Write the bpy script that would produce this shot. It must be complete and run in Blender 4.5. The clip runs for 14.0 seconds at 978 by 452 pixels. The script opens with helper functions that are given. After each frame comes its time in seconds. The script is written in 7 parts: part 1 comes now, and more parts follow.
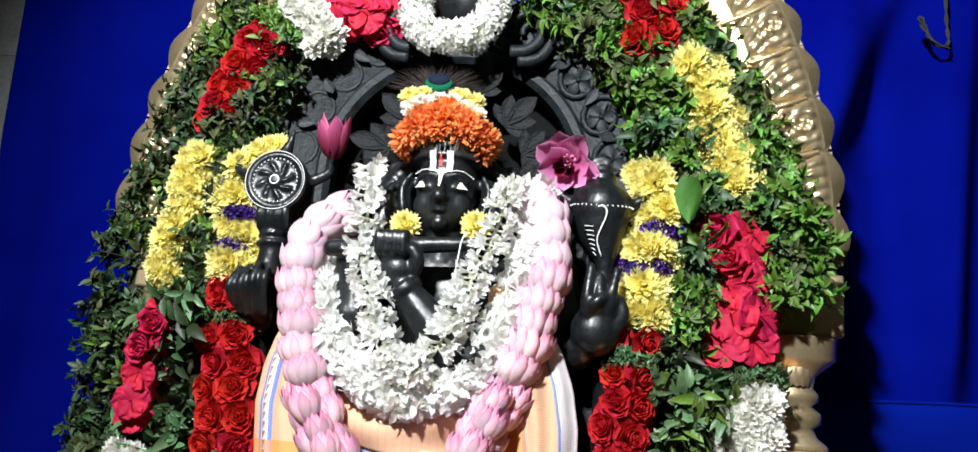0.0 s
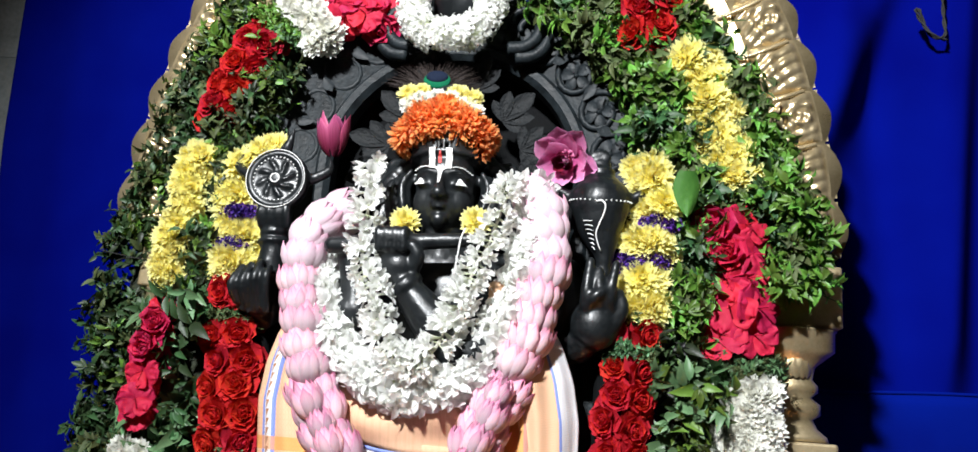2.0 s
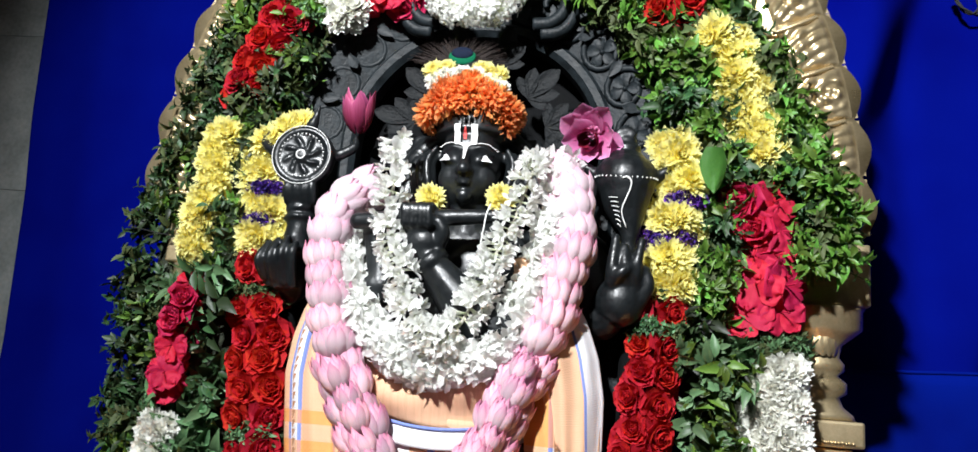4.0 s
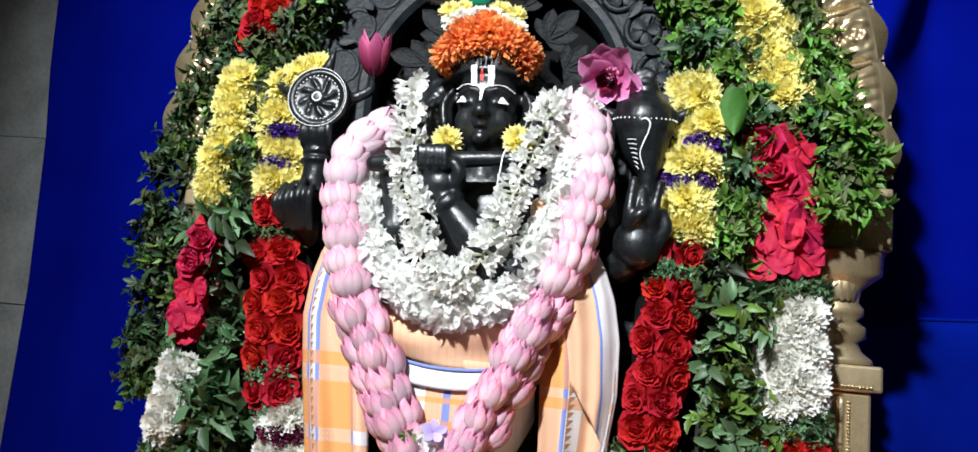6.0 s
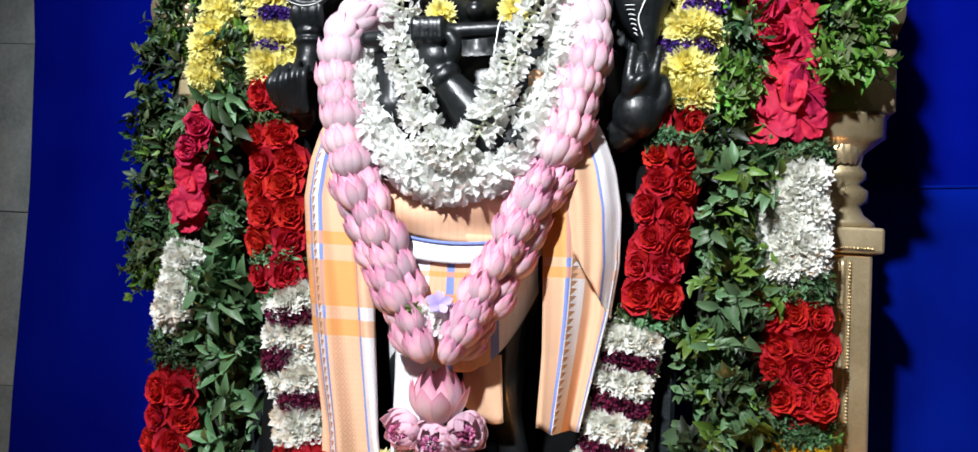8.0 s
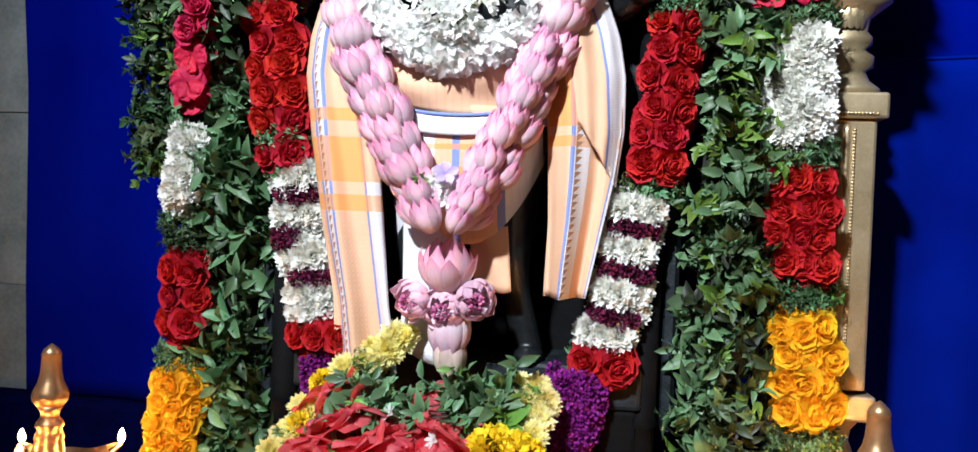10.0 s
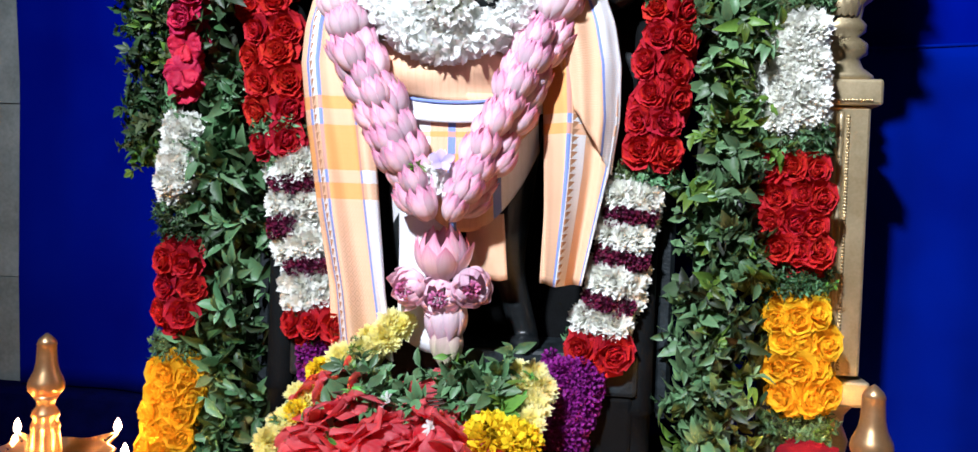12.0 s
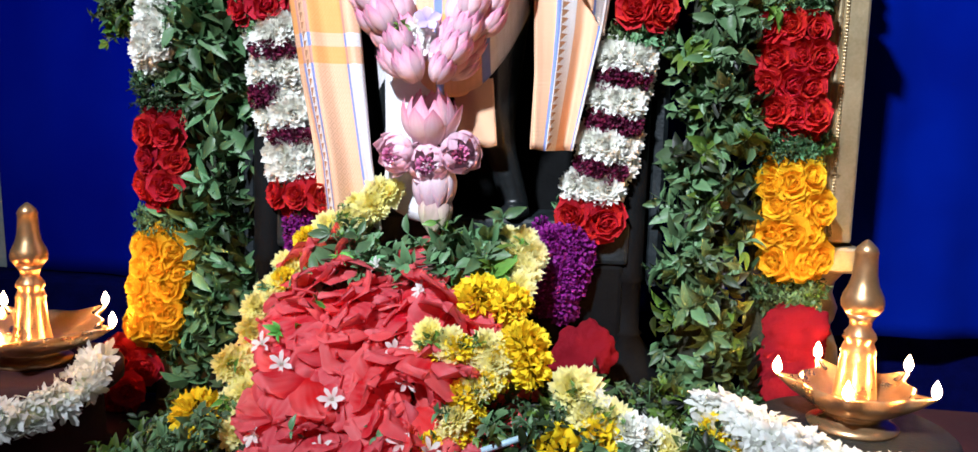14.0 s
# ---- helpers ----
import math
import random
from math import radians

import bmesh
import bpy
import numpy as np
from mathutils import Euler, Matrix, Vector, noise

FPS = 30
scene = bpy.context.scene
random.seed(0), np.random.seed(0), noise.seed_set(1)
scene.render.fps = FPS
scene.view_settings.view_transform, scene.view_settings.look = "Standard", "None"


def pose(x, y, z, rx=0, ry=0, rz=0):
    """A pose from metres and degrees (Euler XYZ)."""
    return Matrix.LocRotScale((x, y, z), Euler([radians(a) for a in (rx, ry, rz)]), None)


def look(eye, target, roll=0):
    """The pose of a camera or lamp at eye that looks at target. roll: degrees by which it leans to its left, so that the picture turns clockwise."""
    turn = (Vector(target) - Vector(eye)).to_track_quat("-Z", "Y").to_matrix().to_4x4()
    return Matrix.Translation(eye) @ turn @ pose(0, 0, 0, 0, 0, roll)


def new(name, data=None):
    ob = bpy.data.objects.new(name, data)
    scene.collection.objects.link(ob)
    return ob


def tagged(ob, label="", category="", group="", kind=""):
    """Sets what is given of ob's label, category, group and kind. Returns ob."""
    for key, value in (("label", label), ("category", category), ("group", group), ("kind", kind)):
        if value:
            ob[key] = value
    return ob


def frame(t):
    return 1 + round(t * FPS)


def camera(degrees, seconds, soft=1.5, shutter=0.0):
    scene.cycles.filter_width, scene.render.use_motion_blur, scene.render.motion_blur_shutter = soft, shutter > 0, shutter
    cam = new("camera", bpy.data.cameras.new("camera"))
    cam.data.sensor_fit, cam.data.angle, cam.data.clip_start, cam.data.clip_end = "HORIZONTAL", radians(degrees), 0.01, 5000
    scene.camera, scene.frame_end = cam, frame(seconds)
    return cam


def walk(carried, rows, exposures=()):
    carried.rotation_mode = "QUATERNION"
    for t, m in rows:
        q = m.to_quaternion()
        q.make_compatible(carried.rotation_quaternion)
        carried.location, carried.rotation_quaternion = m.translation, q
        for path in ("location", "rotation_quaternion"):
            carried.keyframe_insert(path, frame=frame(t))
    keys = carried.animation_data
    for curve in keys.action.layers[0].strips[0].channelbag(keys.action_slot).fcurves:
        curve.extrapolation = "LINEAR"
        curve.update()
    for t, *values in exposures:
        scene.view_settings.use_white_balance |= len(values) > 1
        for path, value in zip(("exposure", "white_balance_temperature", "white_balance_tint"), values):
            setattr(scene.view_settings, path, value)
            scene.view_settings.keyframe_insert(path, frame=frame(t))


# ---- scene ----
cam = camera(60.4, 14.0)
PATH = [
    (0, (0.226, -1.1, 0.656), (-0.016, 0.822, 1.154), 5.3),
    (0.5, (0.225, -1.105, 0.655), (-0.016, 0.817, 1.157), 5.2),
    (1, (0.228, -1.106, 0.655), (-0.015, 0.816, 1.151), 5.2),
    (1.5, (0.228, -1.104, 0.647), (-0.015, 0.816, 1.151), 5.1),
    (2, (0.23, -1.106, 0.654), (-0.016, 0.818, 1.143), 4.7),
    (2.5, (0.223, -1.105, 0.65), (-0.029, 0.819, 1.136), 4.7),
    (3, (0.218, -1.108, 0.647), (-0.039, 0.82, 1.116), 4.7),
    (5.5, (0.233, -1.097, 0.638), (-0.101, 0.836, 1.026), 5.7),
    (6, (0.228, -1.095, 0.628), (-0.103, 0.848, 0.97), 5.5),
    (6.5, (0.23, -1.09, 0.615), (-0.103, 0.86, 0.908), 5.3),
    (7, (0.233, -1.089, 0.602), (-0.098, 0.867, 0.856), 4.9),
    (7.5, (0.238, -1.083, 0.59), (-0.093, 0.88, 0.784), 4.2),
    (8, (0.234, -1.082, 0.572), (-0.093, 0.885, 0.724), 3.5),
    (8.5, (0.234, -1.077, 0.556), (-0.092, 0.894, 0.653), 3.0),
    (11, (0.228, -1.089, 0.491), (-0.087, 0.884, 0.412), 2.1),
    (11.5, (0.227, -1.087, 0.489), (-0.081, 0.887, 0.403), 2.1),
    (12, (0.226, -1.087, 0.502), (-0.073, 0.889, 0.452), 2.1),
    (12.5, (0.227, -1.085, 0.493), (-0.072, 0.892, 0.494), 2.3),
    (13, (0.228, -1.077, 0.479), (-0.064, 0.9, 0.38), 2.1),
    (13.5, (0.227, -1.072, 0.454), (-0.057, 0.901, 0.295), 2.0),
    (14, (0.228, -1.068, 0.444), (-0.042, 0.897, 0.185), 1.8),
]
walk(cam, [(t, look(eye, target, roll)) for t, eye, target, roll in PATH],
     [(0.0, -0.30, 6360, 8), (3.0, -0.32, 6360, 8), (6.0, -0.42, 6220, 8), (8.5, -0.31, 6180, 8), (11.0, -0.17, 5780, 8), (14.0, -0.05, 5800, 8)])

# ---- light ----
world = bpy.data.worlds.new("world")
world.use_nodes = True
world.node_tree.nodes["Background"].inputs[0].default_value = (0.75, 0.85, 1.0, 1)
world.node_tree.nodes["Background"].inputs[1].default_value = 0.015
scene.world = world


def area_lamp(name, eye, target, watts, size, colour):
    data = bpy.data.lights.new(name, "AREA")
    data.energy, data.size, data.color, data.shape = watts, size, colour, "DISK"
    ob = new(name, data)
    ob.matrix_world = look(eye, target)
    return ob


def spot_lamp(name, eye, target, watts, radius, degrees, blend, colour):
    data = bpy.data.lights.new(name, "SPOT")
    data.energy, data.shadow_soft_size, data.spot_size, data.spot_blend, data.color = watts, radius, radians(degrees), blend, colour
    ob = new(name, data)
    ob.matrix_world = look(eye, target)
    return ob


spot_lamp("key_lamp", (-0.45, -2.1, 2.1), (0.36, 0.2, 1.06), 850, 0.075, 71, 1.0, (0.98, 0.985, 1.0))
# weak fill from the right front, added to lift the shadows; no fixture stands there
area_lamp("fill_lamp", (1.3, -1.9, 2.3), (0.2, 0.0, 0.7), 1.5, 0.5, (0.95, 0.98, 1.0))


# ---- materials ----
def material(name):
    m = bpy.data.materials.new(name)
    m.use_nodes = True
    nt = m.node_tree
    return m, nt, nt.nodes["Principled BSDF"]


def ramp_node(nt, fac, stops, constant=False):
    r = nt.nodes.new("ShaderNodeValToRGB")
    r.color_ramp.interpolation = "CONSTANT" if constant else "LINEAR"
    el = r.color_ramp.elements
    while len(el) > 1:
        el.remove(el[-1])
    el[0].position, el[0].color = stops[0][0], (*stops[0][1], 1)
    for p, c in stops[1:]:
        e = el.new(p)
        e.color = (*c, 1)
    nt.links.new(fac, r.inputs[0])
    return r.outputs[0]


def mix_node(nt, fac, a, b, blend="MIX"):
    m = nt.nodes.new("ShaderNodeMix")
    m.data_type, m.blend_type = "RGBA", blend
    for socket, value in ((m.inputs[0], fac), (m.inputs[6], a), (m.inputs[7], b)):
        if isinstance(value, (int, float)):
            socket.default_value = value
        elif isinstance(value, tuple):
            socket.default_value = (*value, 1)
        else:
            nt.links.new(value, socket)
    return m.outputs[2]


def math_node(nt, op, a, b=0.0):
    m = nt.nodes.new("ShaderNodeMath")
    m.operation = op
    for socket, value in ((m.inputs[0], a), (m.inputs[1], b)):
        if isinstance(value, (int, float)):
            socket.default_value = value
        else:
            nt.links.new(value, socket)
    return m.outputs[0]


def noise_node(nt, scale, detail=4.0, rough=0.6, kind="Object"):
    c = nt.nodes.new("ShaderNodeTexCoord")
    n = nt.nodes.new("ShaderNodeTexNoise")
    n.inputs["Scale"].default_value, n.inputs["Detail"].default_value, n.inputs["Roughness"].default_value = scale, detail, rough
    nt.links.new(c.outputs[kind], n.inputs["Vector"])
    return n.outputs["Fac"]


def bump_node(nt, bsdf, height, strength, distance=0.002):
    b = nt.nodes.new("ShaderNodeBump")
    b.inputs["Strength"].default_value, b.inputs["Distance"].default_value = strength, distance
    nt.links.new(height, b.inputs["Height"])
    nt.links.new(b.outputs[0], bsdf.inputs["Normal"])


def solid(name, dark, light, rough=0.6, metal=0.0, scale=30.0, bump=0.3, fine=250.0, spec=0.5, distance=0.002):
    """A surface between two tones with grain at two scales."""
    m, nt, bsdf = material(name)
    big, small = noise_node(nt, scale), noise_node(nt, fine, 2.0)
    both = math_node(nt, "ADD", math_node(nt, "MULTIPLY", big, 0.7), math_node(nt, "MULTIPLY", small, 0.3))
    nt.links.new(ramp_node(nt, both, [(0.32, dark), (0.68, light)]), bsdf.inputs["Base Color"])
    bsdf.inputs["Metallic"].default_value = metal
    bsdf.inputs["Specular IOR Level"].default_value = spec
    r = math_node(nt, "ADD", math_node(nt, "MULTIPLY", big, 0.3), rough - 0.15)
    nt.links.new(r, bsdf.inputs["Roughness"])
    bump_node(nt, bsdf, both, bump, distance)
    return m


def petal_material(name, base, tip, rough=0.5, vary=0.25, translucent=0.25, veins=0.3, spec=0.3):
    """Petals and leaves: tone runs from base to tip, every petal and every head a little different."""
    m, nt, bsdf = material(name)
    grad = nt.nodes.new("ShaderNodeAttribute")
    grad.attribute_name = "grad"
    colour = mix_node(nt, grad.outputs["Fac"], base, tip)
    info = nt.nodes.new("ShaderNodeObjectInfo")
    hsv = nt.nodes.new("ShaderNodeHueSaturation")
    nt.links.new(colour, hsv.inputs["Color"])
    tone = nt.nodes.new("ShaderNodeAttribute")
    tone.attribute_name = "tone"
    island = math_node(nt, "SUBTRACT", tone.outputs["Fac"], 0.5)
    head = math_node(nt, "SUBTRACT", info.outputs["Random"], 0.5)
    value = math_node(nt, "ADD", 1.0, math_node(nt, "ADD", math_node(nt, "MULTIPLY", island, vary * 1.4), math_node(nt, "MULTIPLY", head, vary)))
    hue = math_node(nt, "ADD", 0.5, math_node(nt, "MULTIPLY", math_node(nt, "ADD", island, head), vary * 0.06))
    nt.links.new(value, hsv.inputs["Value"])
    nt.links.new(hue, hsv.inputs["Hue"])
    grain = noise_node(nt, 160.0, 3.0)
    final = mix_node(nt, 0.25, hsv.outputs[0], mix_node(nt, 1.0, hsv.outputs[0], ramp_node(nt, grain, [(0.3, (0.55, 0.55, 0.55)), (0.7, (1.15, 1.15, 1.15))]), "MULTIPLY"))
    nt.links.new(final, bsdf.inputs["Base Color"])
    bsdf.inputs["Roughness"].default_value = rough
    bsdf.inputs["Specular IOR Level"].default_value = spec
    bump_node(nt, bsdf, grain, veins, 0.001)
    if translucent:
        tr, mx = nt.nodes.new("ShaderNodeBsdfTranslucent"), nt.nodes.new("ShaderNodeMixShader")
        nt.links.new(final, tr.inputs["Color"])
        mx.inputs[0].default_value = translucent
        nt.links.new(bsdf.outputs[0], mx.inputs[1])
        nt.links.new(tr.outputs[0], mx.inputs[2])
        nt.links.new(mx.outputs[0], nt.nodes["Material Output"].inputs[0])
    return m


def glow(name, colour, strength):
    m, nt, bsdf = material(name)
    bsdf.inputs["Base Color"].default_value = (*colour, 1)
    bsdf.inputs["Emission Color"].default_value = (*colour, 1)
    bsdf.inputs["Emission Strength"].default_value = strength
    return m


STONE = solid("black_stone", (0.003, 0.0038, 0.0045), (0.012, 0.0145, 0.016), 0.36, scale=40, bump=0.45, spec=0.45)
# stone blackened to stand in for the deep shade behind the statue
SHADED_STONE = solid("shaded_black_stone", (0.0012, 0.0014, 0.0016), (0.0042, 0.0047, 0.0054), 0.8, scale=40, bump=0.6, spec=0.10)
DARK_STONE = solid("carved_black_stone", (0.0025, 0.0031, 0.0036), (0.0095, 0.0115, 0.0130), 0.6, scale=60, bump=1.0, spec=0.16, distance=0.003)
DULL_STONE = solid("dusty_black_stone", (0.0035, 0.0048, 0.0056), (0.017, 0.023, 0.027), 0.52, scale=45, bump=0.8, spec=0.22, distance=0.0026)
GRANITE = solid("grey_granite", (0.13, 0.148, 0.142), (0.29, 0.31, 0.305), 0.8, scale=9, bump=0.6, fine=120)
BRASS = solid("pale_brass", (0.46, 0.355, 0.19), (0.68, 0.55, 0.34), 0.33, 0.76, scale=18, bump=0.35)
LAMP_BRASS = solid("lamp_brass", (0.54, 0.32, 0.15), (0.70, 0.43, 0.22), 0.31, 0.85, scale=25, bump=0.12)
WHITE_PAINT = solid("white_paint", (0.6, 0.6, 0.58), (0.85, 0.85, 0.83), 0.6)
RED_PAINT = solid("red_paint", (0.35, 0.02, 0.02), (0.55, 0.04, 0.03), 0.6)
DARK_CLOTH = solid("dark_red_cloth", (0.022, 0.002, 0.004), (0.045, 0.004, 0.007), 0.85, scale=15, bump=0.4)
RED_VELVET = solid("red_velvet", (0.27, 0.007, 0.018), (0.44, 0.020, 0.040), 0.9, scale=90, bump=1.0, spec=0.05, distance=0.005)
PLASTER = solid("plaster", (0.10, 0.10, 0.095), (0.15, 0.15, 0.145), 0.9, scale=4)
FLOOR_STONE = solid("floor_stone", (0.14, 0.13, 0.12), (0.25, 0.24, 0.22), 0.6, scale=5)
WOOD = solid("dark_wood", (0.03, 0.016, 0.01), (0.07, 0.04, 0.025), 0.6, scale=20)
ROPE = solid("rope_fibre", (0.006, 0.006, 0.007), (0.025, 0.025, 0.026), 0.9)
STRING = solid("string", (0.25, 0.24, 0.2), (0.5, 0.48, 0.4), 0.9, scale=80)
# near-black so that gaps between sprigs and heads look deeply shaded
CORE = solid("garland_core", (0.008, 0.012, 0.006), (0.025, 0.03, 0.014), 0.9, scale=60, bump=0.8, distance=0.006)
FLAME = glow("flame", (1.0, 0.42, 0.11), 620.0)
WICK = solid("wick", (0.02, 0.015, 0.01), (0.06, 0.04, 0.03), 0.9)

ROSE_RED = petal_material("red_rose_petal", (0.50, 0.008, 0.012), (0.66, 0.024, 0.030), 0.7, 0.16, 0.40, 0.3, 0.2)
ROSE_PINK = petal_material("pink_rose_petal", (0.52, 0.008, 0.045), (0.68, 0.022, 0.085), 0.6, 0.2, 0.35)
ROSE_AMBER = petal_material("amber_rose_petal", (0.93, 0.50, 0.005), (0.96, 0.64, 0.02), 0.6, 0.10, 0.45, 0.3, 0.2)
MUM_YELLOW = petal_material("yellow_mum_petal", (0.97, 0.84, 0.10), (0.98, 0.95, 0.50), 0.55, 0.06, 0.48)
MUM_PALE = petal_material("pale_mum_petal", (0.97, 0.86, 0.20), (0.98, 0.95, 0.60), 0.55, 0.08, 0.48)
MUM_WHITE = petal_material("white_mum_petal", (0.93, 0.92, 0.80), (0.94, 0.94, 0.90), 0.55, 0.06, 0.38)
MARIGOLD = petal_material("marigold_petal", (0.95, 0.64, 0.004), (0.95, 0.76, 0.02), 0.55, 0.08, 0.3)
ORANGE = petal_material("orange_petal", (0.95, 0.19, 0.015), (0.97, 0.48, 0.18), 0.5, 0.22, 0.50)
STAMEN = petal_material("stamen_magenta", (0.40, 0.06, 0.20), (0.72, 0.26, 0.46), 0.6, 0.4, 0.2)
MAROON = petal_material("maroon_petal", (0.05, 0.002, 0.015), (0.16, 0.006, 0.05), 0.6, 0.4, 0.1)
VIOLET = petal_material("violet_petal", (0.15, 0.004, 0.13), (0.30, 0.018, 0.28), 0.6, 0.3, 0.15)
STATICE = petal_material("blue_violet_petal", (0.03, 0.008, 0.13), (0.10, 0.03, 0.32), 0.6, 0.4, 0.1)
TUBEROSE = petal_material("tuberose_petal", (0.76, 0.80, 0.56), (0.96, 0.96, 0.95), 0.5, 0.05, 0.48)
LOTUS = petal_material("lotus_petal", (0.92, 0.76, 0.81), (0.74, 0.20, 0.38), 0.5, 0.3, 0.3)
LOTUS_LIGHT = petal_material("light_lotus_petal", (0.90, 0.79, 0.83), (0.82, 0.44, 0.59), 0.5, 0.12, 0.35)
LOTUS_ROSY = petal_material("rosy_lotus_petal", (0.93, 0.82, 0.85), (0.78, 0.24, 0.40), 0.5, 0.25, 0.35)
LOTUS_FOLD = petal_material("folded_lotus_petal", (0.88, 0.70, 0.76), (0.82, 0.46, 0.60), 0.5, 0.25, 0.35)
LOTUS_PALE = petal_material("pale_lotus_petal", (0.66, 0.42, 0.44), (0.74, 0.74, 0.46), 0.5, 0.15, 0.2)
LOTUS_DEEP = petal_material("deep_lotus_petal", (0.56, 0.06, 0.26), (0.90, 0.44, 0.72), 0.45, 0.2, 0.40)
LOTUS_HEART = petal_material("lotus_heart_petal", (0.12, 0.004, 0.02), (0.30, 0.015, 0.06), 0.5, 0.5, 0.2)
LOTUS_WINE = petal_material("wine_lotus_petal", (0.14, 0.008, 0.04), (0.52, 0.11, 0.28), 0.4, 0.4, 0.3)
HIBISCUS = petal_material("hibiscus_petal", (0.86, 0.016, 0.040), (0.96, 0.21, 0.235), 0.30, 0.10, 0.60, 0.5, 0.7)
LEAF = petal_material("leaf_green", (0.055, 0.115, 0.014), (0.155, 0.285, 0.045), 0.45, 0.8, 0.22, 0.5, 0.4)
LEAF_DRY = petal_material("leaf_olive_green", (0.035, 0.050, 0.018), (0.10, 0.125, 0.045), 0.6, 0.6, 0.12, 0.6, 0.25)
LEAF_BROAD = petal_material("broad_leaf_green", (0.05, 0.15, 0.025), (0.10, 0.27, 0.05), 0.5, 0.05, 0.2, 0.8, 0.3)
LEAF_DARK = petal_material("leaf_dark_green", (0.02, 0.045, 0.014), (0.04, 0.085, 0.03), 0.5, 0.9, 0.12, 0.5, 0.4)
LEAF_BLUE = petal_material("leaf_grey_green", (0.055, 0.125, 0.052), (0.155, 0.29, 0.13), 0.45, 0.5, 0.15, 0.5, 0.4)
FEATHER = petal_material("feather_brown", (0.025, 0.017, 0.015), (0.055, 0.038, 0.030), 0.6, 0.4, 0.0)
FEATHER_EYE = solid("feather_eye", (0.004, 0.008, 0.02), (0.010, 0.016, 0.035), 0.8, spec=0.1)
FEATHER_GREEN = solid("feather_green", (0.003, 0.07, 0.035), (0.006, 0.13, 0.06), 0.8, spec=0.1)


def curtain_material(name, deep, light):
    m, nt, bsdf = material(name)
    n = noise_node(nt, 3.0, 3.0)
    weave = noise_node(nt, 500.0, 2.0)
    nt.links.new(ramp_node(nt, n, [(0.3, deep), (0.7, light)]), bsdf.inputs["Base Color"])
    bsdf.inputs["Roughness"].default_value = 1.0
    bsdf.inputs["Specular IOR Level"].default_value = 0.02
    bump_node(nt, bsdf, weave, 0.25, 0.001)
    return m


CURTAIN = curtain_material("blue_curtain", (0.0005, 0.0016, 0.115), (0.0008, 0.0040, 0.165))
PANEL_BLUE = curtain_material("royal_blue_cloth", (0.0007, 0.003, 0.10), (0.0011, 0.009, 0.20))
PEACH, SKY, CREAM, TAN, AMBER = (0.72, 0.44, 0.28), (0.20, 0.27, 0.62), (0.76, 0.75, 0.78), (0.42, 0.22, 0.12), (0.72, 0.29, 0.03)


def woven(name, stripes, bands, border):
    """Handloom cloth: stripes run along v, amber bands across, a row of small triangles in the white border."""
    m, nt, bsdf = material(name)
    uv = nt.nodes.new("ShaderNodeUVMap")
    sep = nt.nodes.new("ShaderNodeSeparateXYZ")
    nt.links.new(uv.outputs[0], sep.inputs[0])
    u, v = sep.outputs[0], sep.outputs[1]
    base = ramp_node(nt, u, stripes, True)
    # diamond weave in metres
    a = math_node(nt, "PINGPONG", math_node(nt, "MULTIPLY", u, 12.0), 0.5)
    b = math_node(nt, "PINGPONG", math_node(nt, "MULTIPLY", v, 42.0), 0.5)
    d = math_node(nt, "PINGPONG", math_node(nt, "MULTIPLY", math_node(nt, "ADD", a, b), 3.0), 0.5)
    lines = ramp_node(nt, d, [(0.0, (0.64, 0.58, 0.52)), (0.22, (0.98, 0.97, 0.96)), (0.5, (1.16, 1.18, 1.22))])
    base = mix_node(nt, 0.75, base, mix_node(nt, 1.0, base, lines, "MULTIPLY"))
    if bands:
        mask = ramp_node(nt, v, bands, True)
        base = mix_node(nt, mask, base, mix_node(nt, 0.64, base, AMBER))
    if border:
        lo, hi = border
        local = math_node(nt, "DIVIDE", math_node(nt, "SUBTRACT", u, lo), hi - lo)
        saw = math_node(nt, "FRACT", math_node(nt, "MULTIPLY", v, 46.0))
        tri = math_node(nt, "LESS_THAN", local, math_node(nt, "MULTIPLY", saw, 0.9))
        inside = math_node(nt, "MULTIPLY", math_node(nt, "GREATER_THAN", local, 0.0), math_node(nt, "LESS_THAN", local, 1.0))
        base = mix_node(nt, math_node(nt, "MULTIPLY", tri, inside), base, TAN)
    fine = noise_node(nt, 700.0, 2.0)
    soft = noise_node(nt, 14.0, 3.0)
    base = mix_node(nt, 0.3, base, mix_node(nt, 1.0, base, ramp_node(nt, soft, [(0.3, (0.8, 0.78, 0.75)), (0.7, (1.1, 1.1, 1.1))]), "MULTIPLY"))
    nt.links.new(base, bsdf.inputs["Base Color"])
    bsdf.inputs["Roughness"].default_value = 0.85
    bsdf.inputs["Specular IOR Level"].default_value = 0.2
    bump_node(nt, bsdf, math_node(nt, "ADD", fine, math_node(nt, "MULTIPLY", d, 0.8)), 0.3, 0.001)
    return m


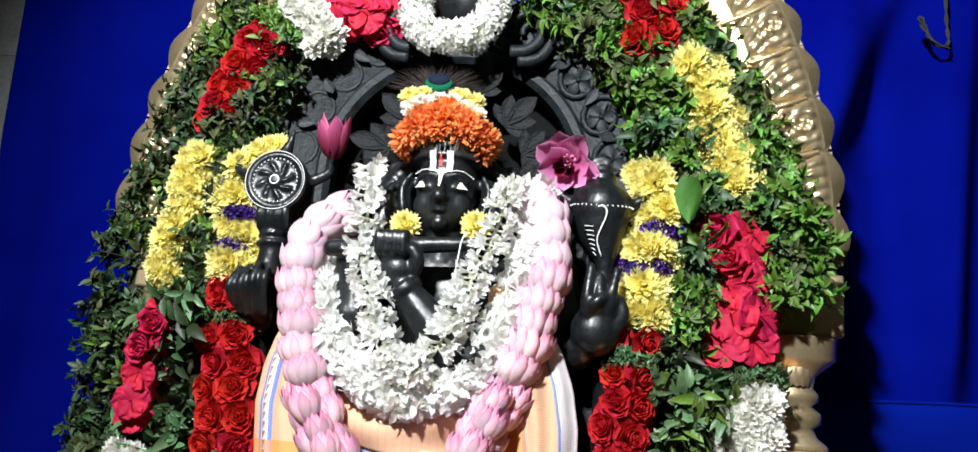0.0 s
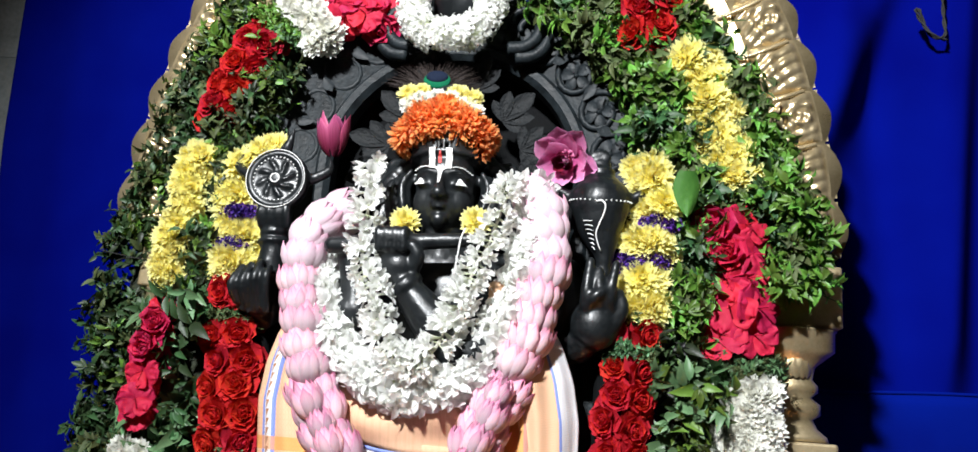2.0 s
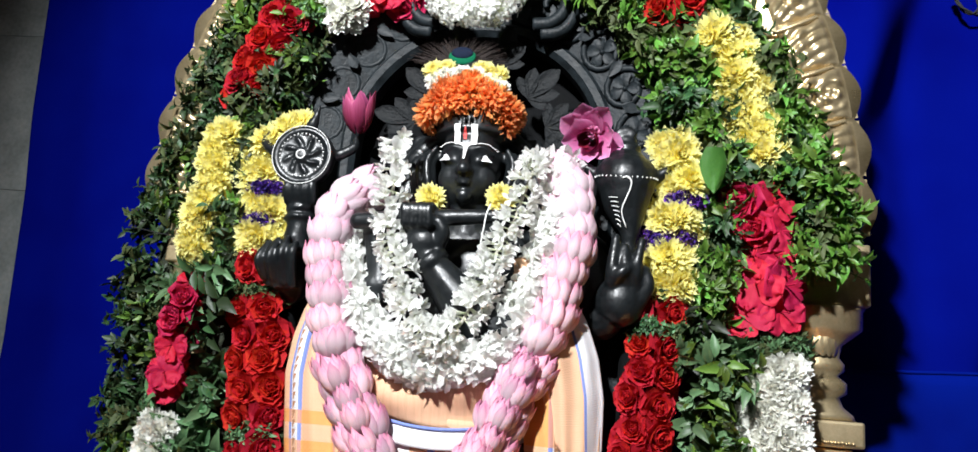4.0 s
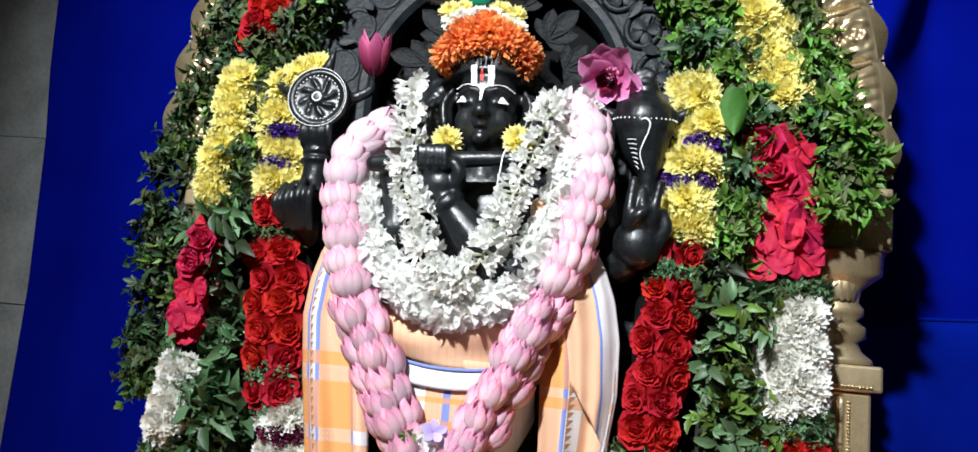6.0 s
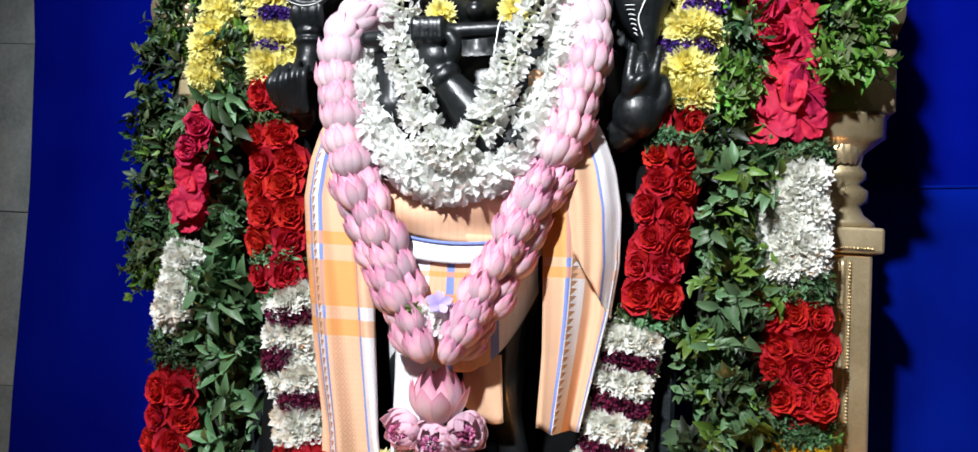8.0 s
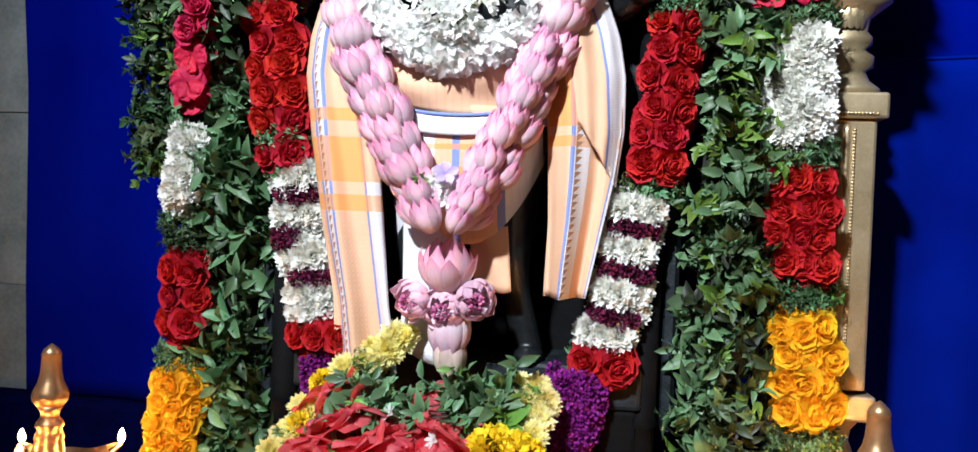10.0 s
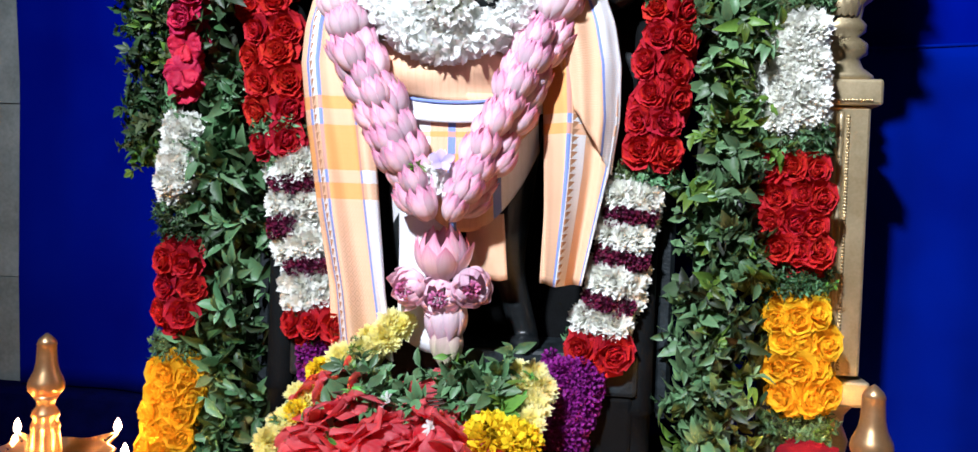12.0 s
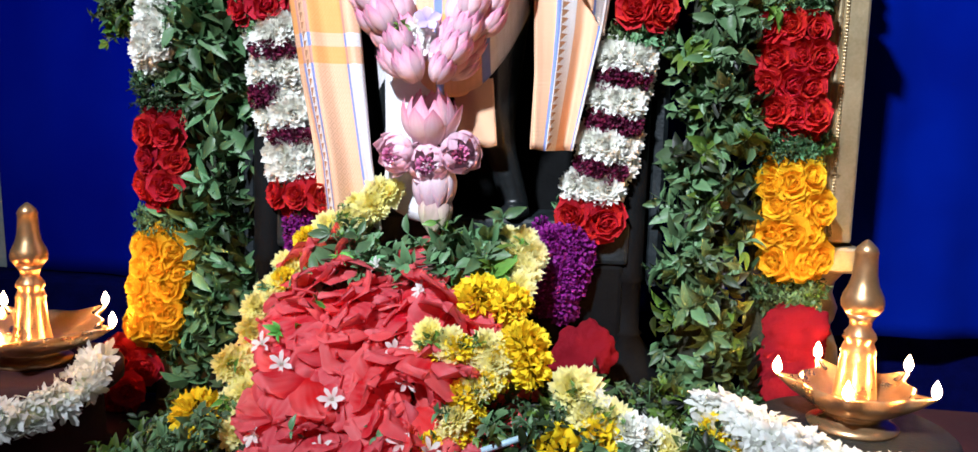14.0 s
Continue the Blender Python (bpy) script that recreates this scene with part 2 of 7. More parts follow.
# ---- mesh helpers ----
class Geo:
    """Gathers points, faces, a tone along each petal, material slots and uv."""

    def __init__(self):
        self.v, self.f, self.g, self.m, self.n = [], [], [], [], 0
        self.t, self.feet = [], []
        self.rng = random.Random(77)

    def add(self, verts, faces, grad=None, slot=0, at=None):
        verts = np.asarray(verts, float)
        if at is not None:
            a = np.array(at)
            verts = verts @ a[:3, :3].T + a[:3, 3]
        self.v.append(verts)
        self.g.append(np.zeros(len(verts)) if grad is None else np.asarray(grad, float))
        self.t.append(np.full(len(verts), self.rng.random()))
        self.feet.append((self.n, self.n + 1))
        self.f.extend(tuple(i + self.n for i in f) for f in faces)
        self.m.extend([slot] * len(faces))
        self.n += len(verts)

    def bind(self):
        """Joins all petals at one point, as the head of a flower."""
        hub = self.n
        feet = list(self.feet)
        self.add([(0, 0, -0.02)], [])
        self.f.extend((a, b, hub) for a, b in feet)
        self.m.extend([0] * len(feet))
        return self

    def mesh(self, name, *materials, smooth=True):
        me = bpy.data.meshes.new(name)
        me.from_pydata(np.concatenate(self.v).tolist(), [], self.f)
        a = me.attributes.new("grad", "FLOAT", "POINT")
        a.data.foreach_set("value", np.concatenate(self.g))
        a = me.attributes.new("tone", "FLOAT", "POINT")
        a.data.foreach_set("value", np.concatenate(self.t))
        for mat in materials:
            me.materials.append(mat)
        me.polygons.foreach_set("material_index", self.m)
        if smooth:
            me.polygons.foreach_set("use_smooth", [True] * len(me.polygons))
        me.update()
        return me


def thing(name, label, category, at=(0, 0, 0), group="", kind=""):
    ob = new(name)
    ob.empty_display_size = 0.02
    ob.location = at
    return tagged(ob, label, category, group, kind)


def part(name, me, parent, label="", m=None, kind=""):
    """One mesh under a thing, at the world pose m."""
    ob = new(name, me)
    ob.parent = parent
    base = Matrix.Translation(parent.location) if parent.parent is None else Matrix.Translation(parent.parent.location) @ parent.matrix_basis
    ob.matrix_basis = base.inverted() @ (m if m is not None else Matrix())
    return tagged(ob, label, "", "", kind)


def facing(p, normal, spin=0.0, scale=1.0):
    """A pose at p whose z looks along normal."""
    q = Vector(normal).to_track_quat("Z", "Y").to_matrix().to_4x4()
    s = scale if isinstance(scale, (tuple, list)) else (scale,) * 3
    return Matrix.Translation(p) @ q @ Matrix.Rotation(spin, 4, "Z") @ Matrix.Diagonal((*s, 1))


def strip_grid(nu, nv):
    return [(i * (nv + 1) + j, i * (nv + 1) + j + 1, (i + 1) * (nv + 1) + j + 1, (i + 1) * (nv + 1) + j) for i in range(nu) for j in range(nv)]


def petal(length, width, nu=4, nv=2, bend=0.0, cup=0.3, pointed=1.0, belly=0.6, ruffle=0.0, start=0.12, edge=0.0):
    """A petal along +y with its face up +z; bend in radians lifts the tip."""
    us, verts, grad = np.linspace(0, 1, nu + 1), [], []
    y = z = 0.0
    last = 0.0
    for u in us:
        ang = bend * u
        y += math.cos(ang) * (u - last) * length
        z += math.sin(ang) * (u - last) * length
        last = u
        prof = start + (1 - start) * math.sin(math.pi * min(1, u / (2 * belly))) if u < belly else math.cos(math.pi / 2 * ((u - belly) / (1 - belly)) ** (1.6 / pointed)) ** 0.7
        w = max(width * prof, width * 0.04)
        for v in np.linspace(-1, 1, nv + 1):
            lift = cup * w * v * v + ruffle * length * math.sin(v * 5 + u * 4) * u
            verts.append((v * w, y - math.sin(ang) * lift, z + math.cos(ang) * lift))
            grad.append(u if not edge else min(1.0, (1 - edge) * u ** 1.3 + edge * v * v * (0.3 + 0.7 * u)))
    return verts, strip_grid(nu, nv), grad


def whorl(geo, count, elevation, length, width, radius=0.0, height=0.0, turn=0.0, slot=0, jitter=0.1, rng=random, grad_scale=1.0, **kw):
    for k in range(count):
        L = length * (1 + rng.uniform(-jitter, jitter))
        v, f, g = petal(L, width * (1 + rng.uniform(-jitter, jitter)), **kw)
        a = turn + 2 * math.pi * k / count + rng.uniform(-jitter, jitter) * 1.2
        m = Matrix.Rotation(a, 4, "Z") @ Matrix.Translation((0, radius, height)) @ Matrix.Rotation(radians(elevation + rng.uniform(-60, 60) * jitter), 4, "X") @ Matrix.Rotation(rng.uniform(-2, 2) * jitter, 4, "Y")
        geo.add(v, f, np.array(g) * grad_scale, slot, m)


def lathe(profile, sides=28, caps=True):
    """Points (r, z) turned round z."""
    n = len(profile)
    verts = [(r * math.cos(2 * math.pi * k / sides), r * math.sin(2 * math.pi * k / sides), z) for r, z in profile for k in range(sides)]
    faces = [(i * sides + k, i * sides + (k + 1) % sides, (i + 1) * sides + (k + 1) % sides, (i + 1) * sides + k) for i in range(n - 1) for k in range(sides)]
    if caps:
        faces += [tuple(reversed(range(sides))), tuple((n - 1) * sides + k for k in range(sides))]
    return verts, faces


def ball(rx, ry, rz, nu=10, nv=14):
    prof = [(max(math.sin(math.pi * i / nu), 1e-3), -math.cos(math.pi * i / nu)) for i in range(nu + 1)]
    v, f = lathe(prof, nv)
    return np.array(v) * (rx, ry, rz), f


def smooth_line(points, n):
    """A Catmull-Rom line through the points."""
    p = [np.array(q, float) for q in points]
    p = [2 * p[0] - p[1]] + p + [2 * p[-1] - p[-2]]
    out = []
    spans = len(p) - 3
    for k in range(n + 1):
        x = spans * k / n
        i = min(int(x), spans - 1)
        t = x - i
        a, b, c, d = p[i:i + 4]
        out.append(0.5 * (2 * b + (c - a) * t + (2 * a - 5 * b + 4 * c - d) * t * t + (3 * b - a - 3 * c + d) * t ** 3))
    return np.array(out)


def tube(points, radius, sides=8, closed=False):
    """A round tube along points; radius a number or one for each."""
    p = np.asarray(points, float)
    n = len(p)
    rad = np.full(n, radius) if np.isscalar(radius) else np.asarray(radius, float)
    tan = np.gradient(p, axis=0)
    if closed:
        tan = np.roll(p, -1, 0) - np.roll(p, 1, 0)
    verts = []
    ref = np.array((0.0, 1.0, 0.0))
    for i in range(n):
        t = tan[i] / (np.linalg.norm(tan[i]) + 1e-9)
        a = ref - t * ref.dot(t)
        if np.linalg.norm(a) < 0.1:
            a = np.array((1.0, 0, 0)) - t * t[0]
        a /= np.linalg.norm(a)
        b = np.cross(t, a)
        for k in range(sides):
            th = 2 * math.pi * k / sides
            verts.append(p[i] + rad[i] * (math.cos(th) * a + math.sin(th) * b))
    span = n if closed else n - 1
    faces = [(i * sides + k, i * sides + (k + 1) % sides, ((i + 1) % n) * sides + (k + 1) % sides, ((i + 1) % n) * sides + k) for i in range(span) for k in range(sides)]
    if not closed:
        faces += [tuple(reversed(range(sides))), tuple((n - 1) * sides + k for k in range(sides))]
    return verts, faces


def box(sx, sy, sz, bevel=0.0):
    bm = bmesh.new()
    bmesh.ops.create_cube(bm, size=1, matrix=Matrix.Diagonal((sx, sy, sz, 1)))
    if bevel:
        bmesh.ops.bevel(bm, geom=bm.edges[:], offset=bevel, segments=2, profile=0.5, affect="EDGES")
    verts, faces = [tuple(v.co) for v in bm.verts], [tuple(v.index for v in f.verts) for f in bm.faces]
    bm.free()
    return verts, faces


def plain(name, verts, faces, mat, smooth=False):
    g = Geo()
    g.add(verts, faces)
    return g.mesh(name, mat, smooth=smooth)


def sheet(name, fn, nu, nv, mat, thick=0.003, u_len=1.0, v_len=1.0):
    """Cloth from fn(u, v), with a uv map and a thickness."""
    verts = [fn(i / nu, j / nv) for j in range(nv + 1) for i in range(nu + 1)]
    faces = [(j * (nu + 1) + i, j * (nu + 1) + i + 1, (j + 1) * (nu + 1) + i + 1, (j + 1) * (nu + 1) + i) for j in range(nv) for i in range(nu)]
    me = bpy.data.meshes.new(name)
    me.from_pydata([tuple(v) for v in verts], [], faces)
    layer = me.uv_layers.new(name="UVMap")
    for loop in me.loops:
        k = loop.vertex_index
        layer.data[loop.index].uv = ((k % (nu + 1)) / nu * u_len, (k // (nu + 1)) / nv * v_len)
    me.materials.append(mat)
    me.polygons.foreach_set("use_smooth", [True] * len(me.polygons))
    bm = bmesh.new()
    bm.from_mesh(me)
    bmesh.ops.solidify(bm, geom=bm.faces[:], thickness=thick)
    bm.to_mesh(me)
    bm.free()
    return me


# ---- setting ----
def slab(name, lo, hi, mat, label, bevel=0.0):
    size, mid = [b - a for a, b in zip(lo, hi)], [(a + b) / 2 for a, b in zip(lo, hi)]
    ob = new(name, plain(name, *box(*size, bevel), mat))
    ob.location = mid
    return tagged(ob, label, "wall" if "wall" in name else name.split("_")[0], "", "structure")


slab("floor", (-2.5, -3.7, -1.0), (2.7, 0.8, -0.9), FLOOR_STONE, "stone floor of the shrine room")
slab("ceiling", (-2.5, -3.7, 2.5), (2.7, 0.8, 2.6), PLASTER, "plain plastered ceiling of the shrine room")
wall_back = slab("wall_north", (-2.5, 0.50, -0.9), (2.7, 0.62, 2.5), GRANITE, "grey granite block wall behind the curtain")
slab("wall_south", (-2.5, -3.7, -0.9), (2.7, -3.6, 2.5), PLASTER, "plain plastered wall")
slab("wall_west", (-2.5, -3.6, -0.9), (-2.4, 0.50, 2.5), PLASTER, "plain plastered wall")
slab("wall_east", (2.6, -3.6, -0.9), (2.7, 0.50, 2.5), PLASTER, "plain plastered wall")
slab("altar", (-1.0, -0.55, -0.9), (1.15, 0.33, 0.0), DARK_CLOTH, "altar block covered in dark red cloth", 0.01)


def curtain():
    def fn(u, v):
        z = 0.13 + 2.1 * v
        edge = np.interp(z, [0.1, 0.34, 0.71, 1.0, 1.16, 1.46], [-0.887, -0.899, -0.910, -0.932, -0.953, -0.976])
        x = edge + (1.9 - edge) * u
        drape = 0.028 * math.sin(x * 15 + 1.6 * z + 1.2 * math.sin(z * 1.1)) + 0.014 * math.sin(x * 43 + z * 1.5) + 0.02 * math.sin(x * 7 + 2)
        k = 0.25 + 0.75 * min(1, max(0, (x + 0.2) / 0.6))
        for xr, tilt, deep in ((0.590, 0.37, 0.090), (0.822, 0.09, 0.085), (1.05, 0.1, 0.06), (1.25, -0.05, 0.05)):
            q = x - xr - tilt * (z - 1.15)
            drape -= deep * (math.exp(-(q / 0.12) ** 2) if q < 0 else math.exp(-(q / 0.042) ** 2)) * min(1, max(0, (z - 0.2) / 0.5))
        if x > 0.45:
            k *= 0.12 + 0.88 * min(1, max(0, (z - 0.70) / 0.16))
        return (x + 0.015 * (1 - v) * math.sin(x * 9) * min(1, 6 * u), 0.36 + drape * k, z)
    ob = thing("curtain", "deep blue cloth curtain hanging in loose folds", "curtain", (0.4, 0.36, 0.13))
    part("cloth", sheet("cloth", fn, 520, 60, CURTAIN, 0.003), ob)
    # brighter cloth pinned below, bellying forward
    def low(u, v):
        x = 0.50 + 1.4 * u
        z = 0.128 + 0.647 * v
        drop = 0.775 - z
        fold = 0.012 * math.sin(x * 17 + 2.2 * z) + 0.007 * math.sin(x * 41 - 3 * z)
        return (x, 0.318 - 0.05 * drop / 0.647 + fold * min(1, 4 * drop + 0.2), z + 0.006 * math.sin(x * 9) * v)
    pan = thing("cloth_panel", "royal blue cloth panel hanging below the darker curtain", "curtain", (1.2, 0.30, 0.13))
    part("cloth", sheet("cloth", low, 160, 30, PANEL_BLUE, 0.003), pan)
    part("hem", plain("hem", *tube([low(k / 60, 1.0) for k in range(61)], 0.003, 6), PANEL_BLUE, True), pan)
    rod = smooth_line([(-1.1, 0.37, 2.235), (1.95, 0.37, 2.235)], 2)
    part("curtain_rod", plain("curtain_rod", *tube(rod, 0.012, 10), BRASS, True), ob)
    for x in (-1.05, 0.4, 1.9):
        part("bracket", plain("bracket", *box(0.02, 0.15, 0.02, 0.003), BRASS), ob, "", Matrix.Translation((x, 0.43, 2.235)))
    # rope end hooked high on the cloth
    rope = thing("rope", "grey twisted rope end hanging in a loop", "rope", (0.84, 0.32, 1.40))
    line = smooth_line([(0.8045, 0.262, 1.4966), (0.8045, 0.266, 1.4405), (0.8064, 0.270, 1.4078), (0.8034, 0.262, 1.3754), (0.7893, 0.266, 1.3710), (0.7763, 0.270, 1.3908), (0.7649, 0.262, 1.4191), (0.7602, 0.266, 1.4231), (0.7698, 0.270, 1.4029), (0.7826, 0.262, 1.3764), (0.8064, 0.266, 1.3674)], 90)
    for ph in (0.0, math.pi):
        t = np.linspace(0, 40, 91) + ph
        part("strand", plain("strand", *tube(line + np.stack([0.0016 * np.cos(t), 0.0016 * np.sin(t), 0 * t], 1), 0.0017, 6), ROPE, True), rope)


curtain()
slab("ledge", (-1.3, 0.335, -0.9), (1.9, 0.40, 0.126), solid("navy_cloth", (0.0006, 0.001, 0.02), (0.001, 0.002, 0.04), 1.0, spec=0.02), "low ledge behind the altar covered in navy cloth", 0.012)


# ---- the brass arch ----
MID = 0.046   # middle of the brass arch


def arch_point(a, grow=0.0):
    """The outer line of the brass arch at the angle a from the right."""
    return MID - 0.006 + (0.523 + grow) * math.cos(a), 0.93 + (0.765 + grow) * math.sin(a)


def arch_normal(a):
    """The angle at which the outer line faces outward."""
    return math.atan2(math.sin(a) / 0.765, math.cos(a) / 0.523)


def brass_arch():
    ob = thing("brass_arch", "tall pale brass arch with scalloped edge and pillars", "arch", (MID, 0.09, 0.0))
    # back plate with a scalloped rim
    g = Geo()
    n, lobes = 392, 28
    outer, inner = [], []
    for k in range(n + 1):
        a = math.pi * k / n
        ph = (k * lobes / n) % 1.0
        outer.append(arch_point(a, 0.003 + 0.017 * (1 - abs(2 * ph - 1) ** 1.7)))
        inner.append(arch_point(a, -0.13))
    y0, y1 = 0.072, 0.092
    verts = [(x, y, z) for line, y in ((outer, y0), (outer, y1), (inner, y0), (inner, y1)) for x, z in line]
    m = n + 1
    faces = []
    for k in range(n):
        faces += [(k, k + 1, 2 * m + k + 1, 2 * m + k), (m + k + 1, m + k, 3 * m + k, 3 * m + k + 1), (k + 1, k, m + k, m + k + 1), (2 * m + k, 2 * m + k + 1, 3 * m + k + 1, 3 * m + k)]
    g.add(verts, faces)
    part("arch_plate", g.mesh("arch_plate", BRASS), ob)
    # a twisted cord at every notch
    cords = Geo()
    for k in range(lobes + 1):
        a = math.pi * k / lobes
        b = arch_normal(a)
        x, z = arch_point(a, -0.004)
        line = [(x - math.cos(b) * q + 0.010 * math.sin(b) * math.sin(q * 26), 0.070 - 0.010 * math.sin(min(1, q / 0.09) * math.pi), z - math.sin(b) * q - 0.010 * math.cos(b) * math.sin(q * 26)) for q in np.linspace(0.008, 0.09, 61)]
        cords.add(*tube(line, [0.0034 + 0.0010 * math.sin(2.1 * j) for j in range(61)], 8))
    part("cord_band", cords.mesh("cord_band", BRASS), ob, "", None, "stuff")
    # one swelling acanthus lobe for each scallop, beaten out of the plate
    def lobe(seed, scroll):
        nu, nv = 30, 36
        verts = []
        for i in range(nu + 1):
            for j in range(nv + 1):
                u, v = i / nu, j / nv * 2 - 1          # u from the rim inward, v along the rim
                dome = (0.5 - 0.5 * math.cos(math.pi * min(1, max(0.0, u - 0.06) / 0.22))) * (1 if u < 0.7 else max(0.0, math.cos((u - 0.7) / 0.3 * math.pi / 2)) ** 0.6) * max(0.0, 1 - v * v) ** 0.42
                bend = v + 0.55 * (u - 0.25) ** 2
                veins = abs(math.sin(7.5 * bend + 4.0 * u + seed)) ** 0.7
                ragged = math.sin(23 * u + 6 * v * v + seed * 2) * 0.5 + 0.5
                h = 0.0085 * dome + dome * (0.0085 * veins * (0.35 + 0.65 * u) + 0.0055 * ragged * u)
                if scroll:
                    r = math.hypot((u - 0.40) * 1.0, (v + 0.05) * 0.5)
                    h += dome * 0.0038 * math.cos(30 * r - math.atan2(v + 0.05, (u - 0.40) * 2)) * math.exp(-(r / 0.32) ** 4)
                verts.append((-0.080 * u, -h, 0.0405 * v))
        g = Geo()
        g.add(verts, strip_grid(nu, nv))
        return g.mesh("embossed_leaf", BRASS)
    leaves = [lobe(0.4, False), lobe(2.1, False), lobe(1.2, True)]
    for k in range(lobes):
        a = math.pi * (k + 0.5) / lobes
        x, z = arch_point(a, 0.008)
        low = min(k, lobes - 1 - k)
        flip = -1 if a > math.pi / 2 else 1
        me = leaves[2] if low in (2, 4) else leaves[k % 2]
        part("embossed_leaf", me, ob, "", Matrix.Translation((x, 0.0725, z)) @ Matrix.Rotation(-arch_normal(a), 4, "Y") @ Matrix.Diagonal((1, 1, flip, 1)))
    # pillars under both ends
    prof = [(0.060, 0.832), (0.057, 0.829), (0.056, 0.803), (0.046, 0.795), (0.030, 0.782), (0.026, 0.765), (0.033, 0.757), (0.033, 0.748), (0.024, 0.741), (0.036, 0.732), (0.036, 0.718),
            (0.026, 0.712), (0.031, 0.700), (0.044, 0.690), (0.046, 0.683)]
    foot = [(0.046, 0.290), (0.040, 0.255), (0.028, 0.240), (0.026, 0.225), (0.034, 0.205), (0.031, 0.190), (0.026, 0.180), (0.038, 0.150), (0.044, 0.11), (0.05, 0.06), (0.055, 0.0)]
    for side in (1, -1):
        px = MID + (0.463 if side > 0 else -0.425)
        pil = part("pillar", plain("pillar", *box(0.076, 0.05, 0.352, 0.004), BRASS), ob, "", Matrix.Translation((px, 0.09, 0.471)))
        v, f = lathe(prof[::-1], 24)
        cap = part("capital", plain("capital", np.array(v) * (1, 0.62, 1), f, BRASS, True), ob, "", Matrix.Translation((px, 0.09, 0)))
        v, f = lathe(foot[::-1], 24)
        part("pillar_foot", plain("pillar_foot", np.array(v) * (1, 0.62, 1), f, BRASS, True), ob, "", Matrix.Translation((px, 0.09, 0)))
        v, f = box(0.100, 0.066, 0.034, 0.004)
        for z in (0.665, 0.273):
            part("block", plain("block", v, f, BRASS), ob, "", Matrix.Translation((px, 0.09, z)))
        v, f = box(0.128, 0.05, 0.085, 0.003)
        part("arch_springer", plain("arch_springer", v, f, BRASS), ob, "plain flat brass plate", Matrix.Translation((px - side * 0.003, 0.088, 0.876)))
        for k in range(7):
            a = radians(-160 + 140 * k / 6)
            v, f, _ = petal(0.05, 0.016, 5, 3, 0.8, 0.4)
            lf = plain("capital_leaf", v, f, BRASS, True)
            part("capital_leaf", lf, cap, "", Matrix.Translation((px, 0.09, 0.765)) @ Matrix.Rotation(a - math.pi / 2, 4, "Z") @ Matrix.Translation((0, 0.022, 0)) @ Matrix.Rotation(radians(62), 4, "X") @ Matrix.Diagonal((1, 0.75, 0.75, 1)))
        for off, rib in ((0.001, 0.0045), (-0.010, 0.007), (-0.034, 0.006)):
            line = [(px + side * off, 0.066, 0.300 + 0.0085 * k) for k in range(41)]
            part("moulding", plain("moulding", *tube(line, rib, 10), BRASS, True), ob)
        curl = [(px + side * (-0.022 + 0.011 * math.sin(k * 0.5)), 0.066, 0.310 + 0.0055 * k) for k in range(61)]
        part("vine_relief", plain("vine_relief", *tube(curl, 0.0032, 7), BRASS, True), ob)
        beads = Geo()
        v, f = ball(0.0023, 0.0026, 0.0019, 5, 8)
        for k in range(78):
            beads.add(np.array(v) + (px + side * 0.010, 0.0642, 0.303 + k * 0.0043), f)
        for k in range(18):
            beads.add(np.array(v) + (px - 0.04 + k * 0.0044, 0.0565, 0.654), f)
        part("beading", beads.mesh("beading", BRASS), pil, "", None, "stuff")


brass_arch()


# ---- the stone arch behind the statue ----
CX, CZ = 0.016, 1.03


